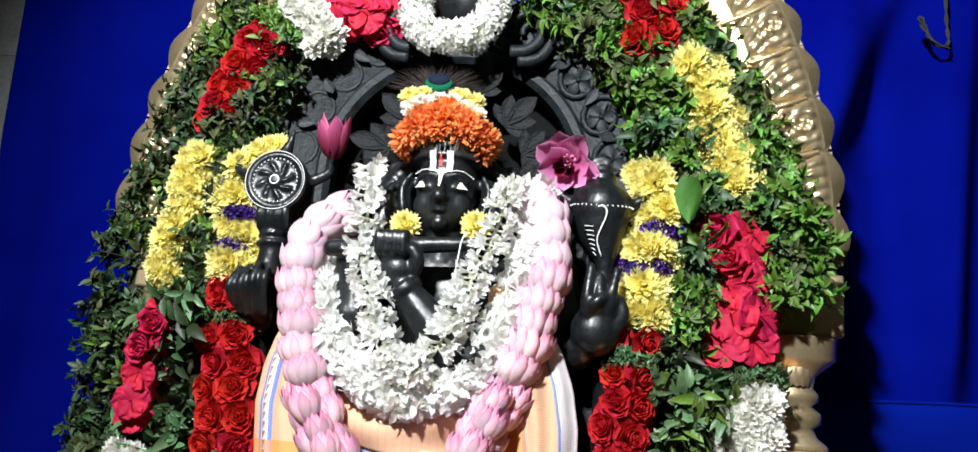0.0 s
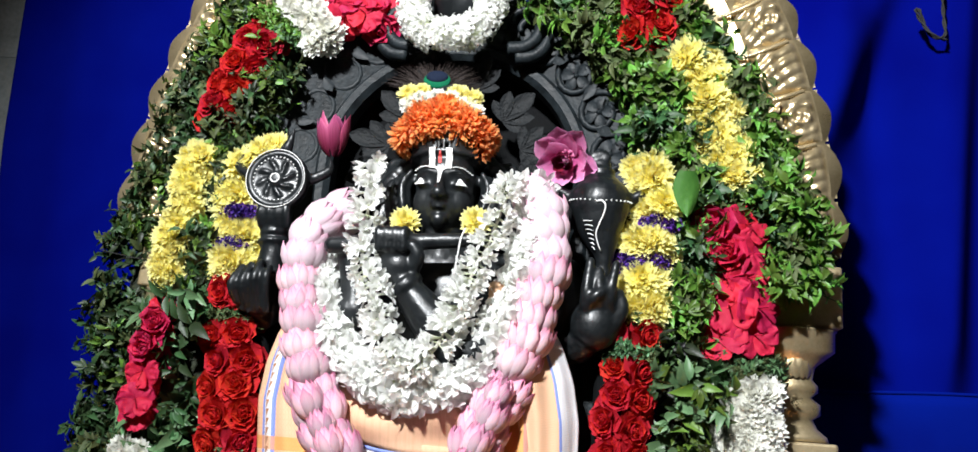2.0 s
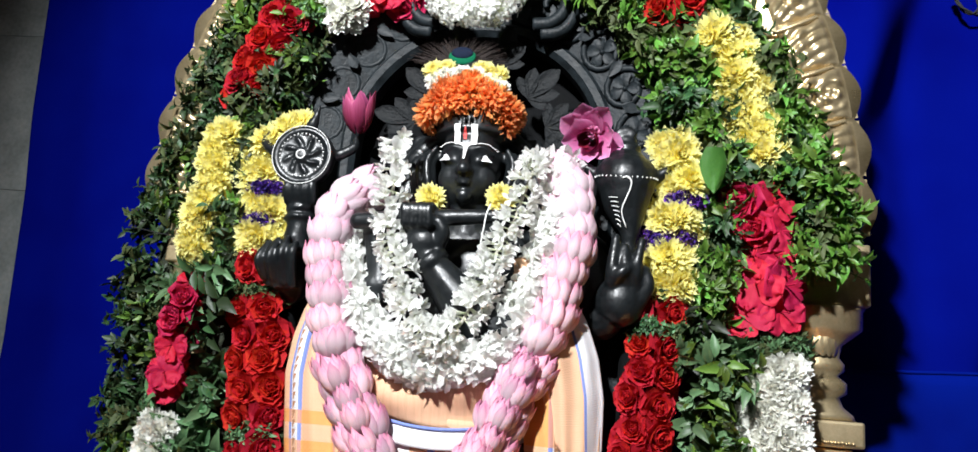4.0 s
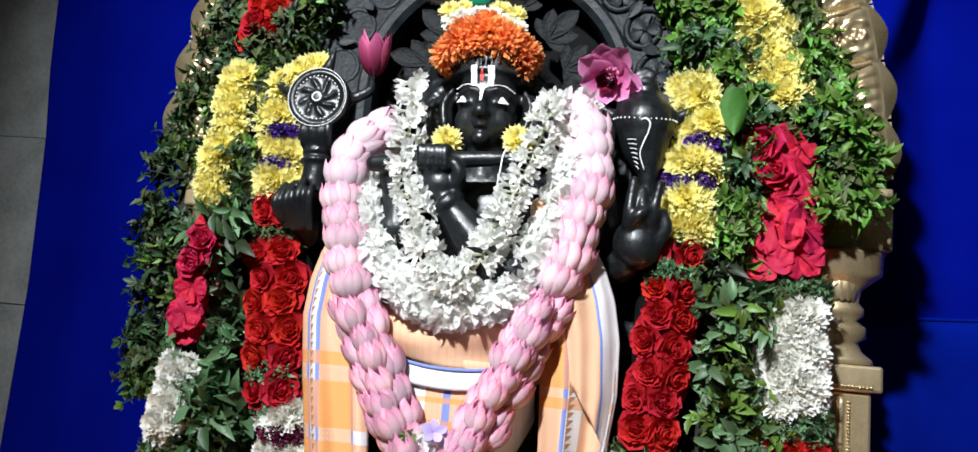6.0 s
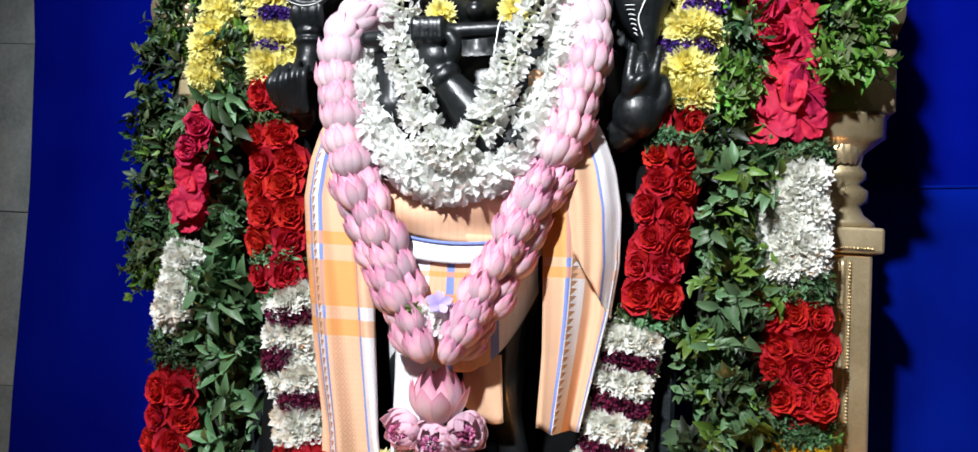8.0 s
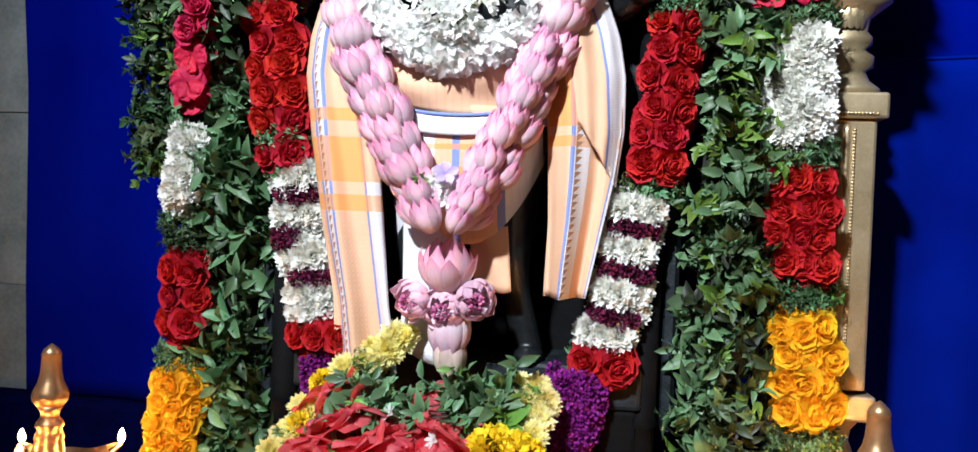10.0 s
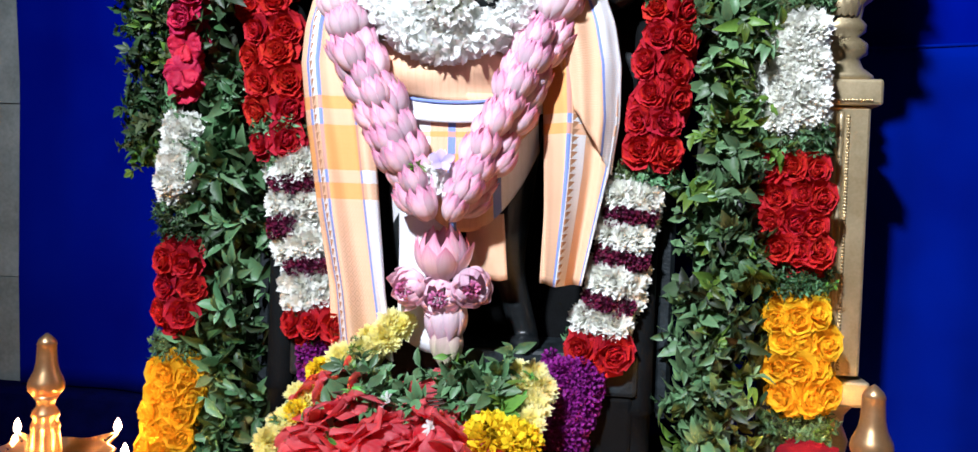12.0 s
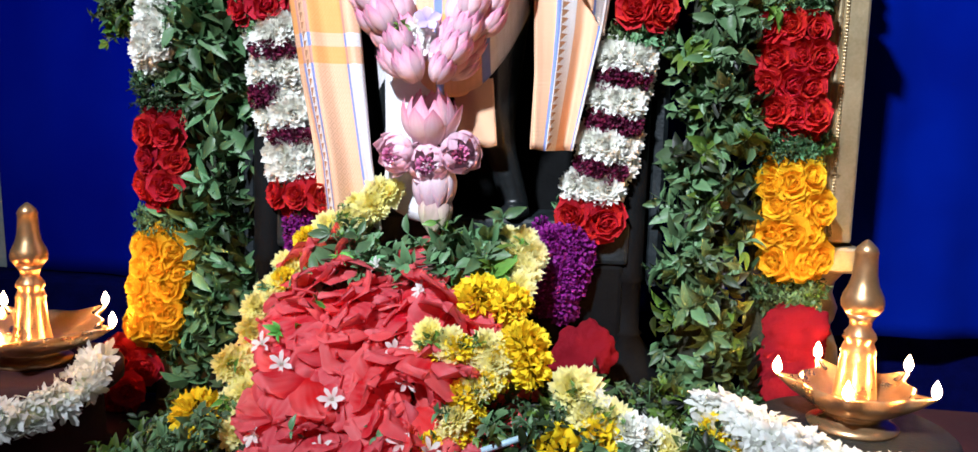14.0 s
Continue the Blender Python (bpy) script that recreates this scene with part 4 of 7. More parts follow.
def rose_mesh(name, mat, seed, loose=0.0):
    """Rolled centre inside wide overlapping outer petals."""
    r = random.Random(seed)
    g = Geo()
    n = 26
    for i in range(n):
        f = i / (n - 1)
        v, fa, gr = petal(0.55 + 0.42 * f, 0.30 + 0.36 * f, 4, 4, 0.9 - 1.2 * f + loose * r.uniform(-.6, .6), 0.62 - 0.25 * f, 0.75, 0.62, 0.03 * f + 0.07 * loose, 0.55)
        m = Matrix.Rotation(i * 2.4 + r.uniform(-0.25, 0.25), 4, "Z") @ Matrix.Translation((0, 0.02 + 0.20 * f, 0.12 * (1 - f))) @ Matrix.Rotation(radians(84 - 66 * f ** 0.8 + r.uniform(-7, 7) * (1 + 2 * loose)), 4, "X") @ Matrix.Rotation(r.uniform(-0.2, 0.2) * (1 + loose), 4, "Y")
        g.add(v, fa, np.array(gr) * (0.25 + 0.75 * f), 0, m)
    return g.bind().mesh(name, mat)


def mum_mesh(name, mat, seed, dense=1.25, width=0.135):
    r = random.Random(seed)
    g = Geo()
    for n, e, ln, rad, h in ((20, -4, 0.70, 0.30, 0.0), (20, 8, 0.70, 0.28, 0.06), (18, 20, 0.66, 0.24, 0.12), (16, 33, 0.58, 0.19, 0.17), (13, 46, 0.50, 0.13, 0.21), (9, 60, 0.42, 0.07, 0.24), (5, 78, 0.36, 0.02, 0.25)):
        whorl(g, max(4, int(n * dense)), e, ln, width, rad, h, r.uniform(0, 6), 0, 0.18, r, nu=3, nv=2, bend=0.45, cup=0.38, belly=0.72, pointed=0.6, start=0.5)
    return g.bind().mesh(name, mat)


def ball_flower_mesh(name, mat, seed, n=90, wide=0.17, long=0.42):
    """A tight head of short frilled petals."""
    r = random.Random(seed)
    g = Geo()
    for k in range(n):
        z = 1 - 1.25 * (k + 0.5) / n
        a = k * 2.39996
        d = Vector((math.cos(a) * math.sqrt(max(0, 1 - z * z)), math.sin(a) * math.sqrt(max(0, 1 - z * z)), z))
        v, f, gr = petal(long, wide, 3, 2, 0.5, 0.5, 0.8, 0.66, 0.06, 0.5)
        q = (d + Vector((r.uniform(-.4, .4), r.uniform(-.4, .4), r.uniform(-.4, .4)))).to_track_quat("Y", "Z").to_matrix().to_4x4()
        g.add(v, f, gr, 0, Matrix.Translation(d * 0.6) @ q @ Matrix.Rotation(r.uniform(0, 6), 4, "Y"))
    return g.bind().mesh(name, mat)


def tuberose_mesh(name, mat, seed, closed=42):
    r = random.Random(seed)
    g = Geo()
    v, f = lathe([(0.07, -0.9), (0.08, -0.5), (0.14, -0.05), (0.17, 0.0)], 7, False)
    g.add(v, f, [0.0] * 7 + [0.25] * 7 + [0.9] * 14)
    whorl(g, 6, closed, 0.80, 0.175, 0.12, -0.02, 0, 0, 0.18, r, nu=4, nv=2, bend=-0.6 if closed < 60 else 0.25, cup=0.30, belly=0.60, pointed=0.9, start=0.5)
    tones = np.concatenate(g.g)
    tones[28:] = 1.0 - 0.25 * (1 - tones[28:])
    g.g = [tones]
    return g.bind().mesh(name, mat)


def lotus_bud_mesh(name, mat, seed, top=0.30, counts=(7, 10, 12), flare=0.05):
    """Petals wrapped over one another round a swelling bud; top is how far it stays open."""
    r = random.Random(seed)
    g = Geo()
    for layer, n in enumerate(counts):
        for k in range(n):
            a0 = 2 * math.pi * k / n + layer * 0.45 + r.uniform(-.12, .12)
            half = 2 * math.pi / n * 0.60 * r.uniform(0.85, 1.1)
            tall = (1.0 - 0.085 * layer) * r.uniform(0.93, 1.05)
            off = 0.035 * layer + r.uniform(0, .025)
            lean = flare * r.uniform(0.2, 2.2) * (0.5 + layer)
            verts, grad = [], []
            for u in np.linspace(0, 1, 10):
                prof = 0.45 + 0.55 * math.sin(math.pi / 2 * u / 0.45) if u < 0.45 else max(0.03, math.cos(math.pi / 2 * ((u - 0.45) / 0.55) ** 1.25) ** 1.2)
                rad = np.interp(u * tall, [0, .10, .25, .45, .65, .85, 1.0], [.16, .31, .44, .5, .45 + 0.1 * top, .30 + 0.4 * top, .16 + 0.8 * top]) + off + lean * u ** 3
                for v in np.linspace(-1, 1, 13):
                    a = a0 + half * prof * v
                    q = rad + 0.050 * (1 - v * v) * math.sin(math.pi * u) + 0.005 * math.cos(16 * v) - 0.03 * u ** 6
                    verts.append((q * math.cos(a), q * math.sin(a), u * tall))
                    grad.append(min(1.0, max(0.0, 0.05 + 0.80 * u ** 2.1 + 0.36 * v * v * u + 0.12 * u * math.cos(16 * v + 5 * a0))))
            g.add(verts, strip_grid(9, 12), grad)
    return g.bind().mesh(name, mat)


def hibiscus_mesh(name, mat, seed):
    r = random.Random(seed)
    g = Geo()
    for k in range(6):
        nu, nv = 12, 14
        v, f, gr = petal(1.0, 0.56, nu, nv, r.uniform(-0.75, 0.0), r.uniform(-0.2, 0.1), 0.5, 0.62, 0.0, 0.30)
        ph, wave, shift = r.uniform(0, 6), r.uniform(3.0, 5.5), Vector((r.uniform(0, 50), 0, 0))
        out, shade = [], []
        for i, (x, y, z) in enumerate(v):
            u, w = (i // (nv + 1)) / nu, (i % (nv + 1)) / nv * 2 - 1
            rim = max(abs(w) ** 3 * u, u ** 4)
            n1 = noise.noise(Vector((x, y, 0)) * 3.2 + shift)
            n2 = noise.noise(Vector((x, y, 0)) * 8.0 + shift)
            grow = 1 + 0.10 * rim * math.sin(7 * w + ph) + 0.06 * rim * n2
            out.append((x * grow, y * grow, z + 0.045 * u * math.sin(wave * w + ph) + 0.09 * n1 * u + 0.035 * n2 * u + 0.055 * rim * math.sin(9 * w + 7 * u + ph) + 0.010 * math.cos(22 * w + 2 * n1) * u))
            shade.append(min(1.0, max(0.0, 0.1 + 0.75 * u + 0.5 * n1 + 0.2 * math.cos(18 * w) * u)))
        m = Matrix.Rotation(2 * math.pi * k / 6 + r.uniform(-.3, .3), 4, "Z") @ Matrix.Translation((0, 0.05, 0)) @ Matrix.Rotation(radians(r.uniform(4, 30)), 4, "X") @ Matrix.Rotation(r.uniform(-.3, .3), 4, "Y")
        g.add(out, f, shade, 0, m)
    v, f = tube(smooth_line([(0, 0, 0), (0.03, 0.05, 0.4), (0.10, 0.12, 0.75)], 6), 0.035, 6)
    g.add(v, f, [0.7] * len(v))
    return g.bind().mesh(name, mat)


def hibiscus_fan_mesh(name, mat, seed):
    """Wilted hibiscus: broad soft petals fanned to one side, with fine ribs and a frilled edge."""
    r = random.Random(seed)
    g = Geo()
    for k in range(4):
        nu, nv = 12, 16
        v, f, gr = petal(r.uniform(0.85, 1.1), r.uniform(0.40, 0.52), nu, nv, r.uniform(-0.75, 0.05), r.uniform(-0.45, -0.05), 0.5, 0.62, 0.0, 0.30)
        ph, shift = r.uniform(0, 6), Vector((r.uniform(0, 50), 0, 0))
        out, shade = [], []
        for i, (x, y, z) in enumerate(v):
            u, w = (i // (nv + 1)) / nu, (i % (nv + 1)) / nv * 2 - 1
            rim = max(abs(w) ** 4 * u, u ** 6)
            n1, n2 = noise.noise(Vector((x, y, 0)) * 2.6 + shift), noise.noise(Vector((x, y, 0)) * 7.0 + shift)
            grow = 1 + 0.07 * rim * math.sin(8 * w + ph) + 0.05 * rim * n2
            out.append((x * grow, y * grow, z + 0.11 * n1 * u + 0.025 * n2 * u + 0.085 * rim * math.sin(10 * w + 5 * u + ph) + 0.009 * math.cos(24 * w + 2 * n1) * u))
            shade.append(min(1.0, max(0.0, 0.05 + 0.65 * u + 0.9 * n1 + 0.25 * math.cos(24 * w) * u + 0.25 * rim)))
        m = Matrix.Rotation(radians(-66 + 44 * k + r.uniform(-14, 14)), 4, "Z") @ Matrix.Translation((0, 0.04, 0.03 * (k % 2))) @ Matrix.Rotation(radians(r.uniform(6, 24)), 4, "X") @ Matrix.Rotation(r.uniform(-.2, .2), 4, "Y")
        g.add(out, f, shade, 0, m)
    if seed % 2:
        v, f = tube(smooth_line([(0, 0, 0.02), (0.05, 0.35, 0.16), (0.12, 0.75, 0.22)], 6), 0.028, 6)
        g.add(v, f, [0.9] * len(v))
    return g.bind().mesh(name, mat)


ROSES = {c: [rose_mesh("rose", m, k, lo) for k in range(4)] for c, m, lo in (("red", ROSE_RED, 0.1), ("pink", ROSE_PINK, 1.0), ("amber", ROSE_AMBER, 0.7))}
MUMS = {c: [mum_mesh("chrysanthemum", m, k, 1.25, w) for k in range(3)] for c, m, w in (("yellow", MUM_YELLOW, 0.14), ("white", MUM_WHITE, 0.175), ("pale", MUM_PALE, 0.15))}
MUMS["marigold"] = [ball_flower_mesh("marigold", MARIGOLD, k, 120) for k in range(2)]
TUFTS = {c: [ball_flower_mesh("tuft", m, k, 46) for k in range(2)] for c, m in (("maroon", MAROON), ("violet", VIOLET), ("statice", STATICE), ("orange", ORANGE), ("magenta", STAMEN))}
FLORETS = [tuberose_mesh("floret", TUBEROSE, k, 36 + 8 * k) for k in range(3)]
BUDS = [tuberose_mesh("floret", TUBEROSE, k, 56 + 8 * k) for k in range(2)]
LOTUSES = [lotus_bud_mesh("lotus_bud", LOTUS, k, 0.18, (5, 7, 8), 0.03) for k in range(4)]
LOTUS_CUPS = [lotus_bud_mesh("lotus_bud", LOTUS_ROSY, 10 + k, 0.34, (7, 10, 12), 0.03) for k in range(4)]
LOTUS_TOPS = [lotus_bud_mesh("lotus_bud", LOTUS_LIGHT, 20 + k, 0.34, (6, 8, 9), 0.03) for k in range(3)]
ROSES["pink"] = ROSES["pink"][:1] + [hibiscus_mesh("rose", ROSE_PINK, 60 + k) for k in range(4)]
HIBISCI = [hibiscus_fan_mesh("hibiscus", HIBISCUS, k) for k in range(6)]
OPEN_HIBISCI = [hibiscus_mesh("hibiscus", HIBISCUS, 80 + k) for k in range(4)]

# a folded leaf: midrib along y
LEAF_V = np.array([(0, 0, 0), (0, .2, .02), (-.17, .2, .07), (.17, .2, .07), (0, .46, .03), (-.25, .44, .10), (.25, .44, .10), (0, .74, .01), (-.17, .72, .06), (.17, .72, .06), (0, 1, -.05)])
LEAF_F = [(0, 1, 2), (0, 3, 1), (1, 4, 5, 2), (1, 3, 6, 4), (4, 7, 8, 5), (4, 6, 9, 7), (7, 10, 8), (7, 9, 10)]
LEAF_G = np.array([0.1, 0.25, 0.5, 0.5, 0.4, 0.8, 0.8, 0.5, 0.85, 0.85, 1.0])


def leaf_stuff(name, spots, mats, parent, label="", length=0.02, per=8, spread=1.0, seed=1, reach=0.045, droop=0.25, plump=1.0, clump=0.0, lobed=0.3):
    """Leafy sprigs at spots (point, outward normal), joined as one mass. clump: how far they gather in bunches with dark hollows between."""
    r = np.random.RandomState(seed)
    vs, fs, gs, ms, ts = [], [], [], [], []
    count = 0
    stems = Geo()
    for p, nrm in spots:
        p, nrm = np.array(p, float), np.array(nrm, float)
        here = Vector((p[0], p[1] * 0.3, p[2]))
        bunch = noise.noise(here * 26 + Vector((seed, 0, 0)))
        kind = noise.noise(here * 17 + Vector((0, seed, 0)))
        if clump and bunch < -0.08 and r.rand() < clump:
            continue
        p = p + nrm * clump * 0.022 * max(-0.4, bunch)
        d = nrm + r.normal(0, 0.75 * spread, 3) + (0, 0, -droop)
        d /= np.linalg.norm(d)
        if d.dot(nrm) < -0.2:
            d -= 2 * d.dot(nrm) * nrm
        ln = reach * r.uniform(0.6, 1.3)
        side = np.cross(d, r.normal(0, 1, 3))
        side /= np.linalg.norm(side)
        up = np.cross(side, d)
        slot = int(min(len(mats) - 1, max(0, (kind * 1.3 + 0.5 + r.uniform(-.2, .2)) * len(mats))))
        vigour = r.uniform(0.75, 1.25)
        for k in range(per):
            f = (k // 2 + 0.6) / (per / 2)
            base = p + d * ln * (f - 0.35)
            th = (k % 2) * math.pi + (k // 2) * 1.4 + r.uniform(-.4, .4)
            ax = d * r.uniform(0.35, 0.9) + (math.cos(th) * side + math.sin(th) * up) + r.normal(0, .15, 3)
            ax /= np.linalg.norm(ax)
            nn = nrm * 0.8 + d * 0.4 + r.normal(0, 0.45, 3)
            nn -= ax * nn.dot(ax)
            nn /= np.linalg.norm(nn) + 1e-6
            wd = np.cross(ax, nn)
            size = length * vigour * r.uniform(0.5, 1.3) * (1.15 - 0.45 * f)
            tone, shade = r.rand(), r.uniform(0.5, 1.0)
            fans = ((0.0, 1.0), (0.62, 0.72), (-0.62, 0.72)) if r.rand() < lobed else ((0.0, 1.0),)
            twist, roll = r.uniform(-.5, .2), r.uniform(0.0, 0.22)
            for turn, scale in fans:
                a2, w2 = ax * math.cos(turn) + wd * math.sin(turn), wd * math.cos(turn) - ax * math.sin(turn)
                curl = np.array(LEAF_V)
                curl[:, 2] += twist * curl[:, 1] ** 2 + roll * np.abs(curl[:, 0]) * 2
                ts.append(np.full(11, tone))
                vs.append(base + size * scale * (curl[:, :1] * w2 * plump * 0.86 + curl[:, 1:2] * a2 + curl[:, 2:] * nn))
                gs.append(np.clip(LEAF_G * shade + r.uniform(-.1, .2), 0, 1))
                fs.extend(tuple(i + count for i in f2) for f2 in LEAF_F)
                ms.extend([slot] * 8)
                count += 11
        if r.rand() < 0.5:
            sv, sf = tube([p - d * ln * 0.35, p + d * ln * 0.65], 0.0008, 3)
            stems.add(sv, sf)
    g = Geo()
    g.v, g.g, g.f, g.m, g.n, g.t = vs, gs, fs, ms, count, ts
    if stems.n:
        g.add(np.concatenate(stems.v), stems.f, np.full(stems.n, 0.2), 0)
    return part(name, g.mesh(name, *mats), parent, label, None, "stuff")


def spots_on(line, width, n, depth=0.03, seed=3):
    """Random spots over the rounded front of a garland along line (points x, y, z; y the front)."""
    r = np.random.RandomState(seed)
    pts = smooth_line(line, 60)
    out = []
    for _ in range(n):
        c = pts[r.randint(61)]
        s = r.uniform(-1, 1)
        nr = np.array((s * 0.9, -math.sqrt(max(0.05, 1 - s * s * 0.8)), r.uniform(-.3, .3)))
        nr /= np.linalg.norm(nr)
        out.append((c + (s * width / 2, depth * (1 - math.sqrt(max(0, 1 - s * s))) + r.uniform(0, .012), r.uniform(-.004, .004)), nr))
    return out


def block(parent, name, meshes, a, b, width, size, y, pitch=0.8, depth=0.022, label="", seed=0, cols=None):
    """Rows of flower heads from a to b (x, z) over the rounded front of a garland."""
    r = random.Random(seed)
    a, b = Vector((a[0], 0, a[1])), Vector((b[0], 0, b[1]))
    run = (b - a).length
    rows = max(1, round(run / (size * 2 * pitch)))
    cols = cols or max(1, round(width / (size * 2 * pitch)))
    ax = (b - a).normalized() if run > 1e-6 else Vector((0, 0, -1))
    across = Vector((-ax.z, 0, ax.x))
    for i in range(rows + 1):
        for layer in (0, 1):
            if i == rows and layer == 0:
                continue
            c = a.lerp(b, min(1, max(0, (i + (0.5 if layer == 0 else 0.0)) / rows)))
            n = cols if layer == 0 else max(1, cols - 1 if i % 2 else cols)
            for j in range(n):
                s = 0.0 if n == 1 else -1 + 2 * (j + 0.5) / n
                s += r.uniform(-.12, .12) + (0.5 / n if layer == 0 and cols > 1 and i % 2 else 0) - (0.25 / n if cols > 1 and layer == 0 else 0)
                p = c + across * (s * max(0.25 * width, width / 2 - size * 0.72 + size * 0.9 / max(1, n))) + ax * r.uniform(-.004, .004)
                p.y = y + depth * (1 - math.sqrt(max(0, 1 - min(1, s * s * 0.95)))) + r.uniform(-.003, .003) + layer * size * (0.8 if name == "rose" else 0.55)
                nrm = across * (s * 0.75) + Vector((0, -1, 0)) + Vector((r.uniform(-.22, .22), 0, r.uniform(-.22, .22)))
                part(name, r.choice(meshes), parent, label, facing(p + Vector((0, size * 0.45, 0)), nrm, r.uniform(0, 6.28), 1.08 * size * r.uniform(0.88, 1.14)))
    return rows


def velvet_head(name, seed):
    """A crumpled cushion of unit size."""
    bm = bmesh.new()
    bmesh.ops.create_icosphere(bm, subdivisions=5, radius=1.0)
    for v in bm.verts:
        q = v.co.copy()
        off = Vector((seed, 2 * seed, 0))
        fold = math.sin(7 * q.z + 3.5 * noise.noise(q * 1.6 + off))
        k = 1 + 0.14 * noise.noise(q * 2.5 + off) + 0.09 * noise.noise(q * 6 + off) + 0.045 * noise.noise(q * 15 + off) + 0.055 * fold
        box_out = 1 / max(1e-6, (abs(q.x) ** 3.2 + abs(q.z) ** 3.2 + abs(q.y) ** 2) ** (1 / 3.2))
        v.co = q * k * min(1.25, box_out)
    me = bpy.data.meshes.new(name)
    bm.to_mesh(me)
    bm.free()
    me.materials.append(RED_VELVET)
    me.polygons.foreach_set("use_smooth", [True] * len(me.polygons))
    return me


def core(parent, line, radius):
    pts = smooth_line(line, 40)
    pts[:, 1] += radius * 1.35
    part("garland_core", plain("garland_core", *tube(pts, radius, 10), CORE, True), parent, "tightly bound stems, darkened as shade between the flowers")


# ---- garlands at both sides ----
def leaf_wrap(parent, a, b, width, y, n, seed, mats=(LEAF_DARK, LEAF_BLUE, LEAF_DRY), length=0.014):
    leaf_stuff("leaf_wrap", spots_on([(a[0], y + 0.006, a[1]), (b[0], y + 0.006, b[1])], width * 0.92, int(n * 1.7), 0.02, seed), list(mats), parent, "", length * 0.9, 8, 0.9, seed, 0.022)


def outer_right():
    ob = thing("flower_garland", "thick outer garland of roses, chrysanthemums and leaves", "garland", (0.45, 0.03, 0.06), "garlands round the statue")
    core(ob, [(0.30, 0.0, 1.30), (0.37, 0.0, 1.15), (0.42, 0.0, 0.98), (0.425, 0.0, 0.8), (0.437, 0.0, 0.6), (0.45, 0.0, 0.4), (0.455, 0.01, 0.07)], 0.036)
    block(ob, "rose", ROSES["red"], (0.285, 1.335), (0.302, 1.218), 0.085, 0.022, -0.01, seed=1)
    block(ob, "chrysanthemum", MUMS["yellow"], (0.352, 1.205), (0.424, 1.006), 0.078, 0.028, -0.012, 0.52, seed=2)
    block(ob, "rose", ROSES["pink"], (0.415, 0.972), (0.427, 0.786), 0.094, 0.028, -0.014, 0.72, seed=3)
    leaf_wrap(ob, (0.428, 0.782), (0.432, 0.757), 0.10, -0.005, 60, 4)
    block(ob, "chrysanthemum", MUMS["white"], (0.434, 0.748), (0.437, 0.618), 0.088, 0.023, -0.008, 0.50, seed=5)
    leaf_wrap(ob, (0.438, 0.608), (0.442, 0.584), 0.10, 0.0, 60, 6)
    block(ob, "rose", ROSES["red"], (0.444, 0.578), (0.450, 0.444), 0.086, 0.021, -0.002, 0.80, seed=7)
    leaf_wrap(ob, (0.451, 0.436), (0.453, 0.402), 0.09, 0.004, 75, 8, (LEAF_DARK, LEAF_BLUE, LEAF), 0.010)
    block(ob, "rose", ROSES["amber"], (0.455, 0.392), (0.466, 0.262), 0.082, 0.021, -0.002, 0.70, seed=9)
    leaf_wrap(ob, (0.464, 0.252), (0.462, 0.216), 0.09, 0.004, 75, 10, (LEAF_DARK, LEAF_BLUE, LEAF), 0.010)
    for x, z, wide, tall in ((0.474, 0.184, 0.038, 0.036), (0.474, 0.128, 0.041, 0.040)):
        part("cockscomb", velvet_head("cockscomb", 40 * z), ob, "crumpled crimson cockscomb head", Matrix.Translation((x, 0.014, z)) @ Matrix.Diagonal((wide, 0.026, tall, 1)))
    leaf_wrap(ob, (0.447, 0.098), (0.445, 0.06), 0.09, 0.004, 60, 12)
    return ob


